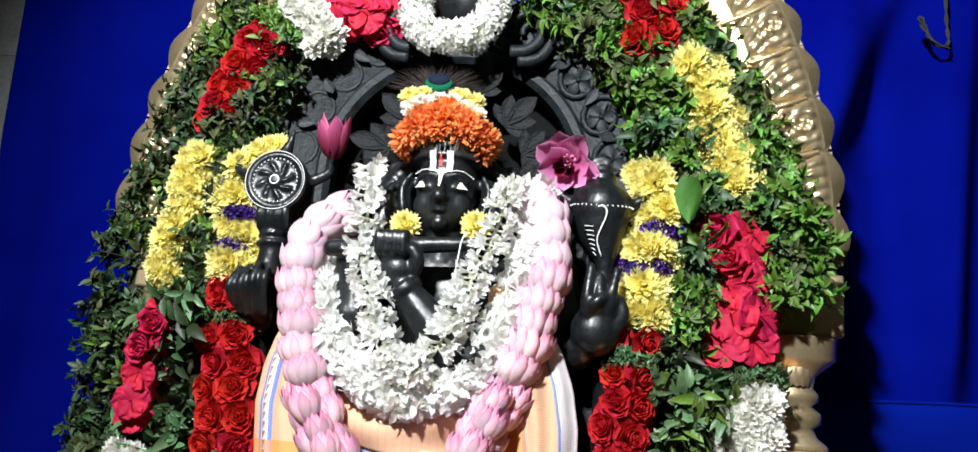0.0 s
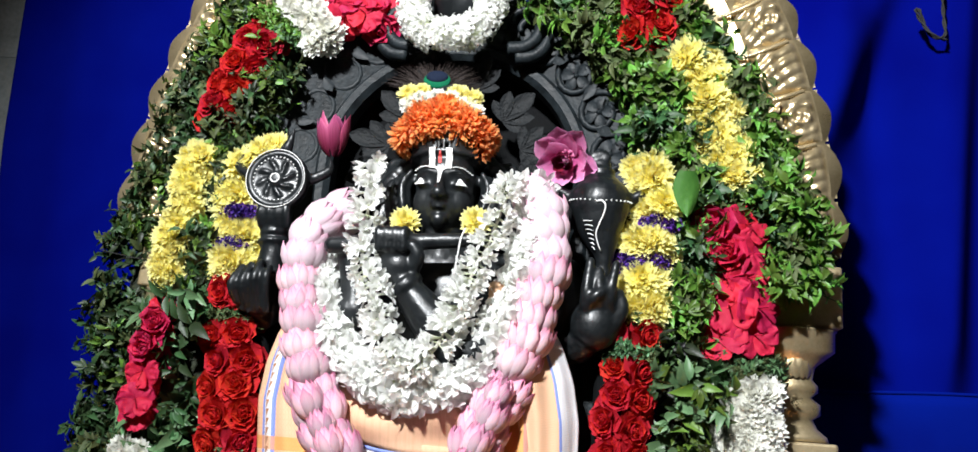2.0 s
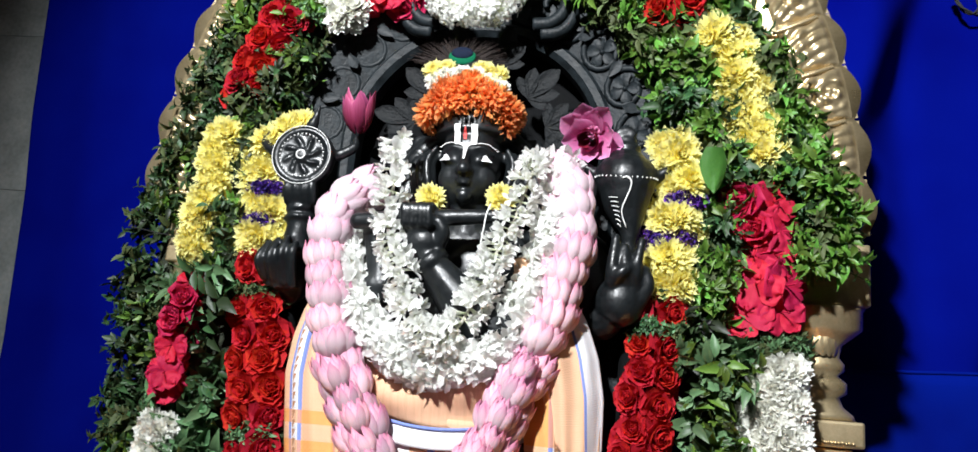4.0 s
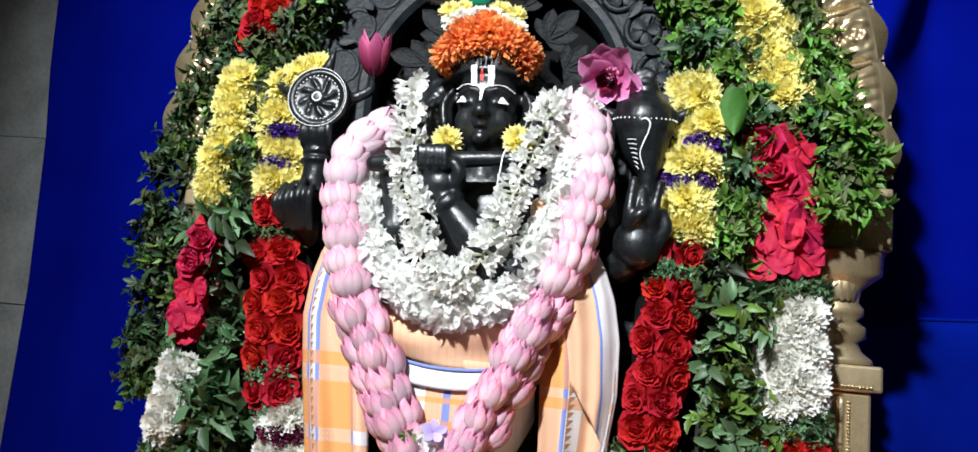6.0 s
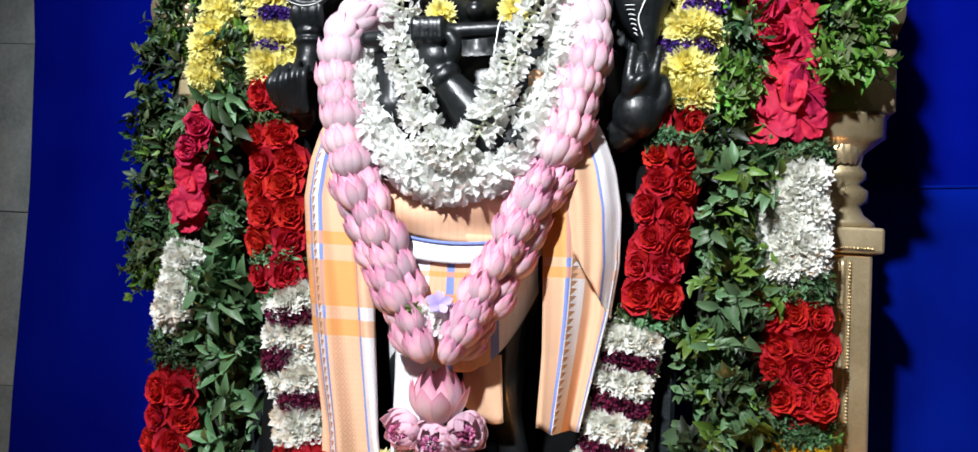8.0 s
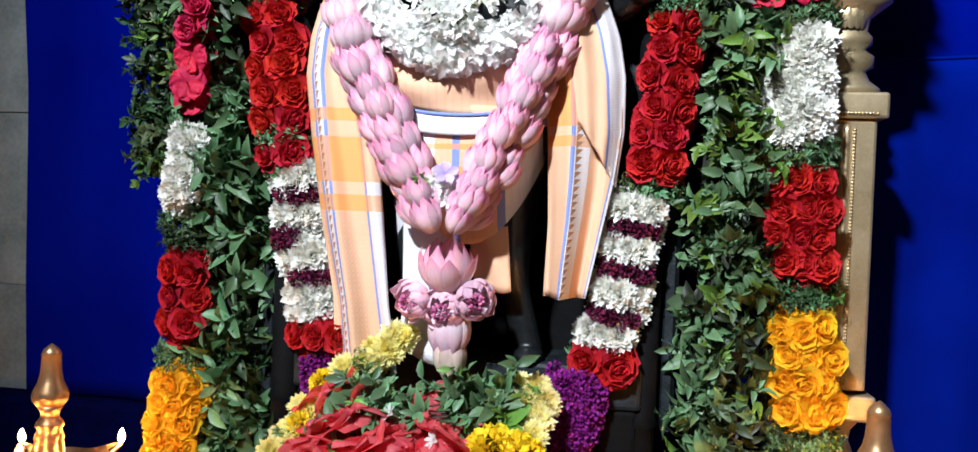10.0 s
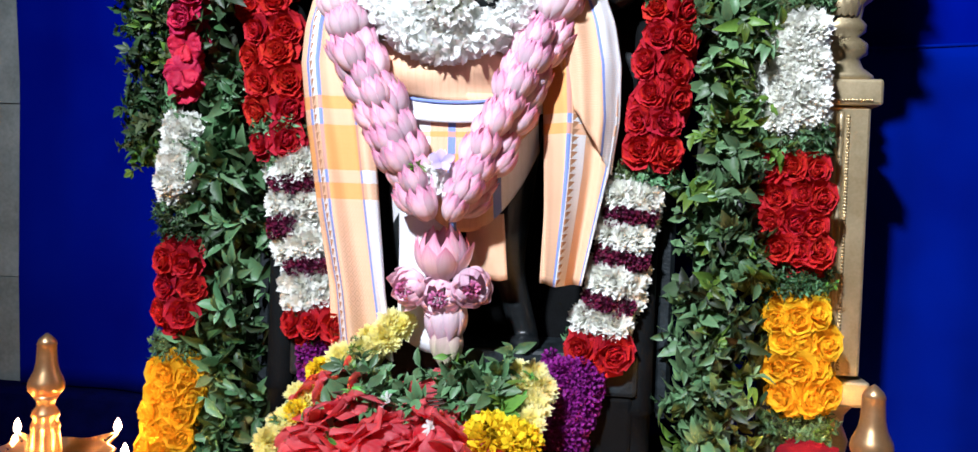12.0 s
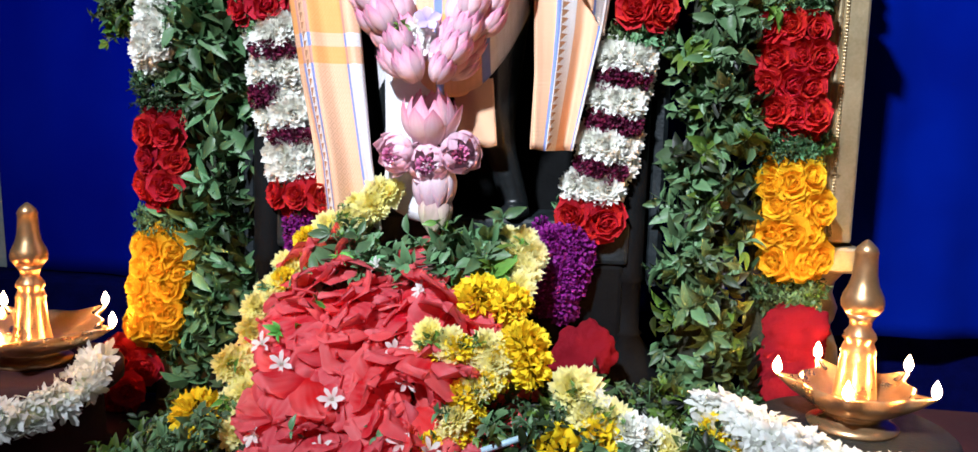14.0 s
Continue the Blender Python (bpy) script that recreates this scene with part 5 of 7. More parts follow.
def inner_right():
    ob = thing("flower_garland", "inner garland of yellow and white chrysanthemums, roses and violet tufts", "garland", (0.26, 0.0, 0.16), "garlands round the statue")
    core(ob, [(0.305, -0.02, 1.02), (0.312, -0.02, 0.93), (0.297, -0.02, 0.84), (0.28, -0.02, 0.7), (0.262, -0.02, 0.56), (0.24, -0.015, 0.46), (0.21, -0.01, 0.32), (0.165, -0.01, 0.19)], 0.024)
    y = -0.026
    for k, (x, z, w) in enumerate(((0.301, 1.008, 0.050), (0.316, 0.968, 0.052), (0.307, 0.917, 0.064), (0.297, 0.866, 0.070), (0.302, 0.833, 0.056))):
        block(ob, "chrysanthemum", MUMS["yellow"], (x - 0.004, z + 0.017), (x + 0.004, z - 0.015), w, 0.0245, y, 0.52, seed=20 + k)
    for k, (x, z, w) in enumerate(((0.318, 0.944, 0.06), (0.300, 0.893, 0.075))):
        block(ob, "tuft", TUFTS["statice"], (x, z + 0.007), (x, z - 0.007), w, 0.010, y, 0.7, seed=30 + k, label="blue violet tuft")
    leaf_wrap(ob, (0.296, 0.822), (0.292, 0.812), 0.075, -0.02, 30, 31)
    block(ob, "rose", ROSES["red"], (0.286, 0.812), (0.284, 0.783), 0.084, 0.021, y, 0.80, seed=32)
    leaf_wrap(ob, (0.289, 0.783), (0.286, 0.772), 0.08, -0.03, 26, 33)
    block(ob, "rose", ROSES["red"], (0.2865, 0.770), (0.262, 0.560), 0.064, 0.0205, y, 0.80, seed=34)
    leaf_wrap(ob, (0.260, 0.556), (0.257, 0.545), 0.08, -0.02, 40, 35)
    for k, (x, z) in enumerate(((0.250, 0.524), (0.240, 0.469), (0.231, 0.408), (0.217, 0.358))):
        block(ob, "chrysanthemum", MUMS["white"], (x, z + (0.016 if k < 3 else 0.008)), (x - 0.004, z - (0.016 if k < 3 else 0.008)), 0.074, 0.0215, -0.022, 0.52, seed=40 + k)
    for k, (x, z) in enumerate(((0.244, 0.496), (0.236, 0.440), (0.222, 0.380))):
        block(ob, "tuft", TUFTS["maroon"], (x, z + 0.006), (x, z - 0.006), 0.072, 0.011, -0.024, 0.66, seed=50 + k, label="maroon tuft")
    leaf_wrap(ob, (0.215, 0.345), (0.208, 0.306), 0.076, -0.006, 60, 54)
    block(ob, "rose", ROSES["red"], (0.213, 0.342), (0.212, 0.306), 0.074, 0.023, -0.022, 0.80, seed=55)
    block(ob, "tuft", TUFTS["violet"], (0.181, 0.298), (0.158, 0.206), 0.082, 0.014, -0.035, 0.42, seed=56, label="deep violet tuft")


def inner_left():
    ob = thing("flower_garland", "inner garland of yellow and white chrysanthemums with red roses", "garland", (-0.22, 0.0, 0.28), "garlands round the statue")
    core(ob, [(-0.262, 0.0, 1.01), (-0.282, 0.0, 0.95), (-0.27, 0.0, 0.88), (-0.256, 0.0, 0.78), (-0.236, 0.0, 0.62), (-0.212, 0.0, 0.5), (-0.188, 0.0, 0.38), (-0.168, 0.0, 0.28)], 0.024)
    y = -0.012
    for k, (x, z, w) in enumerate(((-0.258, 1.012, 0.05), (-0.285, 0.962, 0.058), (-0.271, 0.912, 0.068), (-0.268, 0.866, 0.068))):
        block(ob, "chrysanthemum", MUMS["yellow"], (x + (0.022 if k == 0 else 0.003), z + 0.017), (x - (0.02 if k == 0 else 0.003), z - 0.017), w, 0.025, y, 0.52, seed=60 + k)
    for k, (x, z) in enumerate(((-0.268, 0.937), (-0.272, 0.889))):
        block(ob, "tuft", TUFTS["statice"], (x, z + 0.006), (x, z - 0.006), 0.06, 0.009, y, 0.7, seed=66 + k, label="blue violet tuft")
    leaf_wrap(ob, (-0.262, 0.846), (-0.262, 0.838), 0.07, -0.005, 24, 68)
    block(ob, "rose", ROSES["red"], (-0.256, 0.836), (-0.256, 0.804), 0.066, 0.023, y, 0.80, seed=69)
    leaf_wrap(ob, (-0.257, 0.798), (-0.257, 0.784), 0.088, -0.01, 46, 70)
    block(ob, "rose", ROSES["red"], (-0.253, 0.780), (-0.234, 0.606), 0.084, 0.023, y, 0.80, seed=71)
    leaf_wrap(ob, (-0.234, 0.602), (-0.232, 0.592), 0.08, -0.012, 36, 72)
    block(ob, "rose", ROSES["red"], (-0.231, 0.592), (-0.229, 0.560), 0.072, 0.022, y, 0.80, seed=73)
    leaf_wrap(ob, (-0.228, 0.560), (-0.225, 0.550), 0.08, -0.006, 36, 74)
    for k, (x, z, h) in enumerate(((-0.217, 0.542, 0.006), (-0.210, 0.494, 0.017), (-0.200, 0.437, 0.017), (-0.189, 0.380, 0.018))):
        block(ob, "chrysanthemum", MUMS["white"], (x, z + h), (x + 0.004, z - h), 0.074, 0.023, y, 0.52, seed=80 + k)
    for k, (x, z) in enumerate(((-0.212, 0.523), (-0.222, 0.464), (-0.184, 0.409))):
        block(ob, "tuft", TUFTS["maroon"], (x, z + 0.005), (x, z - 0.007), 0.070 if k != 1 else 0.040, 0.011, y - 0.003, 0.66, seed=86 + k, label="maroon tuft")
    leaf_wrap(ob, (-0.172, 0.352), (-0.170, 0.318), 0.08, -0.004, 55, 90)
    block(ob, "rose", ROSES["red"], (-0.168, 0.350), (-0.166, 0.318), 0.09, 0.019, -0.02, 0.80, seed=91)
    block(ob, "tuft", TUFTS["violet"], (-0.170, 0.312), (-0.168, 0.24), 0.06, 0.011, -0.008, 0.72, seed=92, label="deep violet tuft")


def outer_left():
    ob = thing("flower_garland", "outer garland of roses and chrysanthemums between leaf sprigs", "garland", (-0.42, 0.06, 0.0), "garlands round the statue")
    core(ob, [(-0.15, 0.01, 1.27), (-0.24, 0.01, 1.24), (-0.33, 0.03, 1.12), (-0.38, 0.04, 0.98), (-0.39, 0.05, 0.8), (-0.40, 0.06, 0.58), (-0.40, 0.065, 0.36), (-0.42, 0.065, 0.12), (-0.46, 0.06, 0.02)], 0.030)
    block(ob, "rose", ROSES["pink"], (-0.105, 1.262), (-0.178, 1.272), 0.066, 0.025, 0.0, 0.75, seed=100)
    block(ob, "chrysanthemum", MUMS["white"], (-0.240, 1.285), (-0.180, 1.212), 0.06, 0.026, 0.0, 0.52, seed=101)
    leaf_wrap(ob, (-0.285, 1.262), (-0.238, 1.215), 0.08, 0.004, 110, 102, (LEAF, LEAF, LEAF_BLUE))
    block(ob, "rose", ROSES["red"], (-0.278, 1.216), (-0.335, 1.082), 0.066, 0.022, -0.006, 0.80, seed=103)
    block(ob, "chrysanthemum", MUMS["yellow"], (-0.344, 1.025), (-0.356, 0.935), 0.050, 0.022, -0.012, 0.52, seed=104)
    block(ob, "chrysanthemum", MUMS["yellow"], (-0.362, 0.930), (-0.368, 0.838), 0.040, 0.021, -0.008, 0.52, seed=105)
    block(ob, "rose", ROSES["pink"], (-0.354, 0.790), (-0.370, 0.652), 0.046, 0.022, -0.026, 0.74, seed=106)
    leaf_wrap(ob, (-0.381, 0.648), (-0.381, 0.606), 0.07, 0.025, 60, 107)
    block(ob, "chrysanthemum", MUMS["white"], (-0.374, 0.602), (-0.384, 0.508), 0.050, 0.021, -0.010, 0.52, seed=108)
    leaf_wrap(ob, (-0.384, 0.492), (-0.382, 0.442), 0.07, 0.006, 90, 109, (LEAF_DARK, LEAF_BLUE, LEAF_DRY), 0.011)
    block(ob, "rose", ROSES["red"], (-0.376, 0.426), (-0.378, 0.314), 0.072, 0.021, -0.004, 0.80, seed=110)
    leaf_wrap(ob, (-0.385, 0.302), (-0.388, 0.268), 0.07, 0.012, 70, 111, (LEAF_DARK, LEAF_BLUE, LEAF_DRY), 0.011)
    block(ob, "rose", ROSES["amber"], (-0.380, 0.260), (-0.398, 0.122), 0.078, 0.021, 0.002, 0.70, seed=112)
    leaf_wrap(ob, (-0.411, 0.114), (-0.422, 0.078), 0.08, 0.035, 70, 113, (LEAF_DARK, LEAF_BLUE, LEAF_DARK), 0.011)
    block(ob, "rose", ROSES["red"], (-0.438, 0.075), (-0.452, 0.02), 0.08, 0.027, 0.000, 0.80, seed=114)


outer_right()
inner_right()
inner_left()
outer_left()


def leaf_garlands():
    right = thing("leaf_garland", "dense garland of green basil sprigs", "garland", (0.35, 0.04, 0.1), "leaf garlands")
    leaf_stuff("leaves", spots_on([(0.354, 0.0, 0.80), (0.360, 0.0, 0.68), (0.362, 0.0, 0.56), (0.364, 0.0, 0.46), (0.356, 0.0, 0.36), (0.356, 0.0, 0.23), (0.356, 0.0, 0.12)], 0.080, 340, 0.03, 201), [LEAF_DARK, LEAF_BLUE, LEAF_BLUE, LEAF, LEAF_BLUE], right, "", 0.033, 7, 0.9, 202, 0.050, 0.4, 1.0, 1.0, 0.4)
    core(right, [(0.353, 0.01, 0.82), (0.357, 0.01, 0.46), (0.350, 0.01, 0.1)], 0.030)
    spots = []
    for line, w, n, s in (([(0.14, 0.01, 1.32), (0.22, 0.01, 1.255), (0.300, 0.0, 1.165), (0.325, 0.0, 1.06)], 0.08, 230, 203),
                          ([(0.24, 0.01, 1.36), (0.35, 0.01, 1.25), (0.420, 0.01, 1.14), (0.465, 0.01, 1.03), (0.498, 0.01, 0.93), (0.485, 0.01, 0.87)], 0.075, 330, 204),
                          ([(0.335, 0.0, 1.15), (0.36, 0.0, 1.04), (0.365, 0.0, 0.96), (0.352, 0.0, 0.86), (0.35, 0.0, 0.80)], 0.075, 200, 205),
                          ([(0.40, 0.005, 0.99), (0.47, 0.005, 0.98)], 0.06, 90, 206)):
        spots += spots_on(line, w, n, 0.02, s)
    leaf_stuff("leaves", spots, [LEAF_DARK, LEAF, LEAF, LEAF, LEAF_DRY], right, "", 0.025, 8, 1.1, 207, 0.045, 0.25, 1.0, 0.5, 0.4)
    core(right, [(0.14, 0.03, 1.31), (0.30, 0.02, 1.20), (0.40, 0.02, 1.06), (0.44, 0.02, 0.90)], 0.055)
    leaf = Geo()
    v, f, g = petal(0.060, 0.0175, 10, 6, -0.2, 0.35, 1.7, 0.34, 0.03, 0.6)
    leaf.add(v, f, np.array(g) * 0.5)
    part("broad_leaf", leaf.mesh("broad_leaf", LEAF_BROAD), right, "broad heart-shaped green leaf", Matrix.Translation((0.348, -0.055, 1.008)) @ Matrix.Rotation(radians(-72), 4, "X") @ Matrix.Rotation(radians(-10), 4, "Y"))

    left = thing("leaf_garland", "dense garland of dark green basil sprigs", "garland", (-0.33, 0.06, 0.1), "leaf garlands")
    core(left, [(-0.325, 0.03, 0.80), (-0.315, 0.03, 0.5), (-0.308, 0.04, 0.1)], 0.028)
    core(left, [(-0.25, 0.03, 1.22), (-0.35, 0.04, 1.06), (-0.43, 0.06, 0.9), (-0.44, 0.065, 0.62)], 0.035)
    leaf_stuff("leaves", spots_on([(-0.325, 0.0, 0.82), (-0.327, 0.02, 0.64), (-0.315, 0.02, 0.54), (-0.308, 0.03, 0.45), (-0.308, 0.03, 0.29), (-0.305, 0.025, 0.12), (-0.300, 0.02, 0.05)], 0.095, 330, 0.03, 211), [LEAF_DARK, LEAF_BLUE, LEAF_DARK, LEAF_DARK, LEAF_BLUE], left, "", 0.040, 6, 0.8, 212, 0.055, 0.8, 0.95, 1.0, 0.1)
    spots = []
    for line, w, n, s in (([(-0.245, 0.01, 1.20), (-0.280, 0.005, 1.11), (-0.312, 0.005, 1.04), (-0.33, 0.01, 0.95), (-0.33, 0.01, 0.82)], 0.07, 200, 213),
                          ([(-0.310, 0.03, 1.30), (-0.372, 0.045, 1.20), (-0.408, 0.055, 1.09), (-0.436, 0.06, 0.98), (-0.462, 0.065, 0.86), (-0.462, 0.07, 0.74), (-0.462, 0.075, 0.62), (-0.45, 0.08, 0.55)], 0.075, 560, 214)):
        spots += spots_on(line, w, n, 0.02, s)
    leaf_stuff("leaves", spots, [LEAF_DARK, LEAF_DRY, LEAF_DARK, LEAF, LEAF_DARK], left, "", 0.022, 8, 1.1, 215, 0.045, 0.25, 1.0, 0.6, 0.4)


leaf_garlands()


# ---- garlands on the statue ----
def floret_garland(name, label, line, radius, n, seed, size=0.017, at=(0, 0, 0), inner=True):
    ob = thing(name, label, "garland", at)
    r = random.Random(seed)
    pts = smooth_line(line, 80)
    rad = np.interp(np.linspace(0, 1, 81), np.linspace(0, 1, len(radius)), radius)
    part("string", plain("string", *tube(pts, 0.0022 if not inner else rad * 0.75, 8), TUBEROSE if inner else STRING, True), ob)
    tan = np.gradient(pts, axis=0)
    fill, stride = [], 1 + n // 320
    for k in range(n):
        i = min(80, int(81 * (k + r.random()) / n))
        t = Vector(tan[i]).normalized()
        side = t.cross(Vector((0, -1, 0))).normalized()
        th = r.uniform(-1.75, 1.75) if inner else (-1, 1)[k % 2] * r.uniform(0.15, 1.55)
        d = side * math.sin(th) + Vector((0, -1, 0)) * math.cos(th)
        nrm = (d + t * r.uniform(-.5, .5) + Vector((0, 0, r.uniform(-.3, .2)))).normalized()
        p = Vector(pts[i]) + d * rad[i] * r.uniform(0.75, 1.05)
        if not inner:
            # buds stand in pairs on thin stalks, leaning down the string
            nrm = (d + t * (-0.25 if t.z > 0 else 0.25) + Vector((r.uniform(-.3, .3), r.uniform(-.5, .1), r.uniform(-.35, .35)))).normalized()
            p = Vector(pts[i]) + nrm * size * r.uniform(0.8, 1.05)
        m = facing(p, nrm, r.uniform(0, 6), size * r.uniform(0.85, 1.2))
        if k % stride == 0:
            part("floret", r.choice(FLORETS if inner else BUDS), ob, "", m)
        else:
            fill.append(m)
    if fill:
        src = FLORETS[0]
        co = np.empty(len(src.vertices) * 3)
        src.vertices.foreach_get("co", co)
        gr = np.empty(len(src.vertices))
        src.attributes["grad"].data.foreach_get("value", gr)
        faces = [tuple(q.vertices) for q in src.polygons]
        g = Geo()
        for m in fill:
            g.add(co.reshape(-1, 3), faces, gr, 0, m)
        part("floret_filling", g.mesh("floret_filling", TUBEROSE), ob, "", None, "stuff")
    return ob


floret_garland("white_garland", "thick white tuberose garland hanging in a deep curve", [(-0.122, -0.03, 0.868), (-0.114, -0.055, 0.828), (-0.090, -0.062, 0.770), (-0.042, -0.066, 0.720), (0.016, -0.070, 0.702), (0.080, -0.068, 0.726), (0.130, -0.062, 0.806), (0.150, -0.050, 0.90), (0.154, -0.030, 0.985)],
               [0.004, 0.006, 0.013, 0.020, 0.024, 0.023, 0.020, 0.018, 0.016], 430, 301, 0.0225, (0.02, -0.05, 0.7))
floret_garland("white_garland", "thin open strand of white tuberose buds", [(-0.070, -0.045, 1.005), (-0.0635, -0.070, 0.932), (-0.0600, -0.082, 0.870), (-0.0395, -0.090, 0.825), (-0.027, -0.094, 0.787), (-0.002, -0.098, 0.745), (0.022, -0.099, 0.734), (0.045, -0.098, 0.750), (0.0625, -0.094, 0.789), (0.074, -0.090, 0.819), (0.083, -0.086, 0.848), (0.1005, -0.080, 0.893), (0.116, -0.068, 0.955), (0.122, -0.05, 0.985)],
               [0.011, 0.012, 0.012, 0.012, 0.011, 0.012, 0.012, 0.011], 215, 302, 0.0165, (0.02, -0.06, 0.75), False)
floret_garland("white_garland", "white jasmine wreath hung on the stone crest", [(-0.052, 0.0, 1.30), (-0.050, 0.0, 1.255), (-0.032, -0.005, 1.224), (0.010, -0.01, 1.213), (0.047, -0.005, 1.228), (0.064, 0.0, 1.262), (0.066, 0.0, 1.31)],
               [0.020, 0.020, 0.021, 0.022, 0.021, 0.020, 0.020], 300, 303, 0.0125, (0.01, 0.0, 1.22))


def lotus_garland():
    ob = thing("lotus_garland", "heavy garland of pink lotus buds with a hanging pendant", "garland", (0.01, -0.05, 0.3))
    r = random.Random(5)
    for side, line in ((-1, [(-0.105, -0.02, 0.940), (-0.142, -0.045, 0.900), (-0.143, -0.055, 0.845), (-0.130, -0.06, 0.765), (-0.110, -0.065, 0.700), (-0.080, -0.07, 0.640), (-0.047, -0.07, 0.577), (-0.010, -0.07, 0.500)]),
                       (1, [(0.146, -0.03, 0.975), (0.174, -0.045, 0.925), (0.175, -0.055, 0.862), (0.160, -0.06, 0.790), (0.135, -0.065, 0.725), (0.103, -0.07, 0.645), (0.072, -0.07, 0.573), (0.030, -0.07, 0.497)])):
        pts = smooth_line(line, 90)
        seg = np.concatenate([[0], np.cumsum(np.linalg.norm(np.diff(pts, axis=0), axis=1))])
        n = round(seg[-1] / 0.0285)
        part("string", plain("string", *tube(pts + (0, 0.006, 0), 0.015, 8), STRING, True), ob)
        for k in range(n):
            s = seg[-1] * (k + 0.6) / n
            p = np.array([np.interp(s, seg, pts[:, i]) for i in range(3)])
            q = np.array([np.interp(max(0, s - 0.03), seg, pts[:, i]) for i in range(3)])
            t = Vector(q - p).normalized()
            cross = t.cross(Vector((0, -1, 0))).normalized()
            if k < 0.5 * n:
                nrm = t + Vector((0, -0.10, 0)) + cross * r.uniform(-.16, .16)
                part("lotus_bud", r.choice(LOTUS_TOPS if k < 0.2 * n else LOTUS_CUPS), ob, "", facing(Vector(p) - t * 0.018 + cross * r.uniform(-.003, .003), nrm, r.uniform(0, 6), tuple(Vector((0.050, 0.048, 0.052)) * r.uniform(0.94, 1.06))))
            else:
                w = 0.0115 if k < n - 2 else 0.009
                for j, front in ((-1, 0.0), (1, 0.004), (r.choice((-0.2, 0.2)), -0.013)):
                    nrm = t + Vector((0, -0.15 + 10 * front, 0)) + cross * (j * 0.18 + r.uniform(-.1, .1))
                    m = facing(Vector(p) + cross * j * w + Vector((0, front, 0)) - t * (0.018 + r.uniform(-.004, .004) + (0.012 if abs(j) < 0.5 else 0)), nrm, r.uniform(0, 6), tuple(Vector((0.029, 0.028, 0.046)) * r.uniform(0.9, 1.1)))
                    part("lotus_bud", r.choice(LOTUSES), ob, "", m)
    big = lotus_bud_mesh("pendant_bud", LOTUS_ROSY, 31, 0.22, (6, 7, 8), 0.06)
    part("pendant_bud", big, ob, "large pale pink lotus bud", facing((0.015, -0.058, 0.408), (0.0, -0.25, 1), 0.3, (0.054, 0.052, 0.066)))
    for x, z, sx in ((-0.022, 0.398, -0.55), (0.055, 0.402, 0.55), (0.016, 0.388, 0.0)):
        folded = part("folded_lotus", lotus_bud_mesh("folded_lotus", LOTUS_FOLD, int(1000 * z + 100 * sx), 0.16, (6, 7, 9), 0.05), ob, "", facing((x * 0.8, -0.052, z), (sx, -0.9, -0.15), 0.5, (0.042, 0.042, 0.036)))
        part("stamen_tuft", TUFTS["magenta"][0], folded, "magenta stamen tuft", facing((x * 0.8 + sx * 0.020, -0.080, z - 0.004), (sx, -0.9, -0.15), 0.5, 0.013))
    cup = lotus_bud_mesh("hanging_cup", LOTUS_LIGHT, 35, 0.08, (7, 9), 0.02)
    part("hanging_cup", cup, ob, "pale pink lotus petals hanging down", facing((0.018, -0.05, 0.392), (0.02, -0.05, -1), 0.3, (0.048, 0.046, 0.072)))
    low = lotus_bud_mesh("pendant_tip", LOTUS_PALE, 33, 0.0, (5, 6, 7), 0.0)
    part("pendant_tip", low, ob, "pale green lotus bud pointing down", facing((0.020, -0.05, 0.357), (0.02, -0.05, -1), 0.3, (0.035, 0.035, 0.066)))
    return ob


lotus_garland()


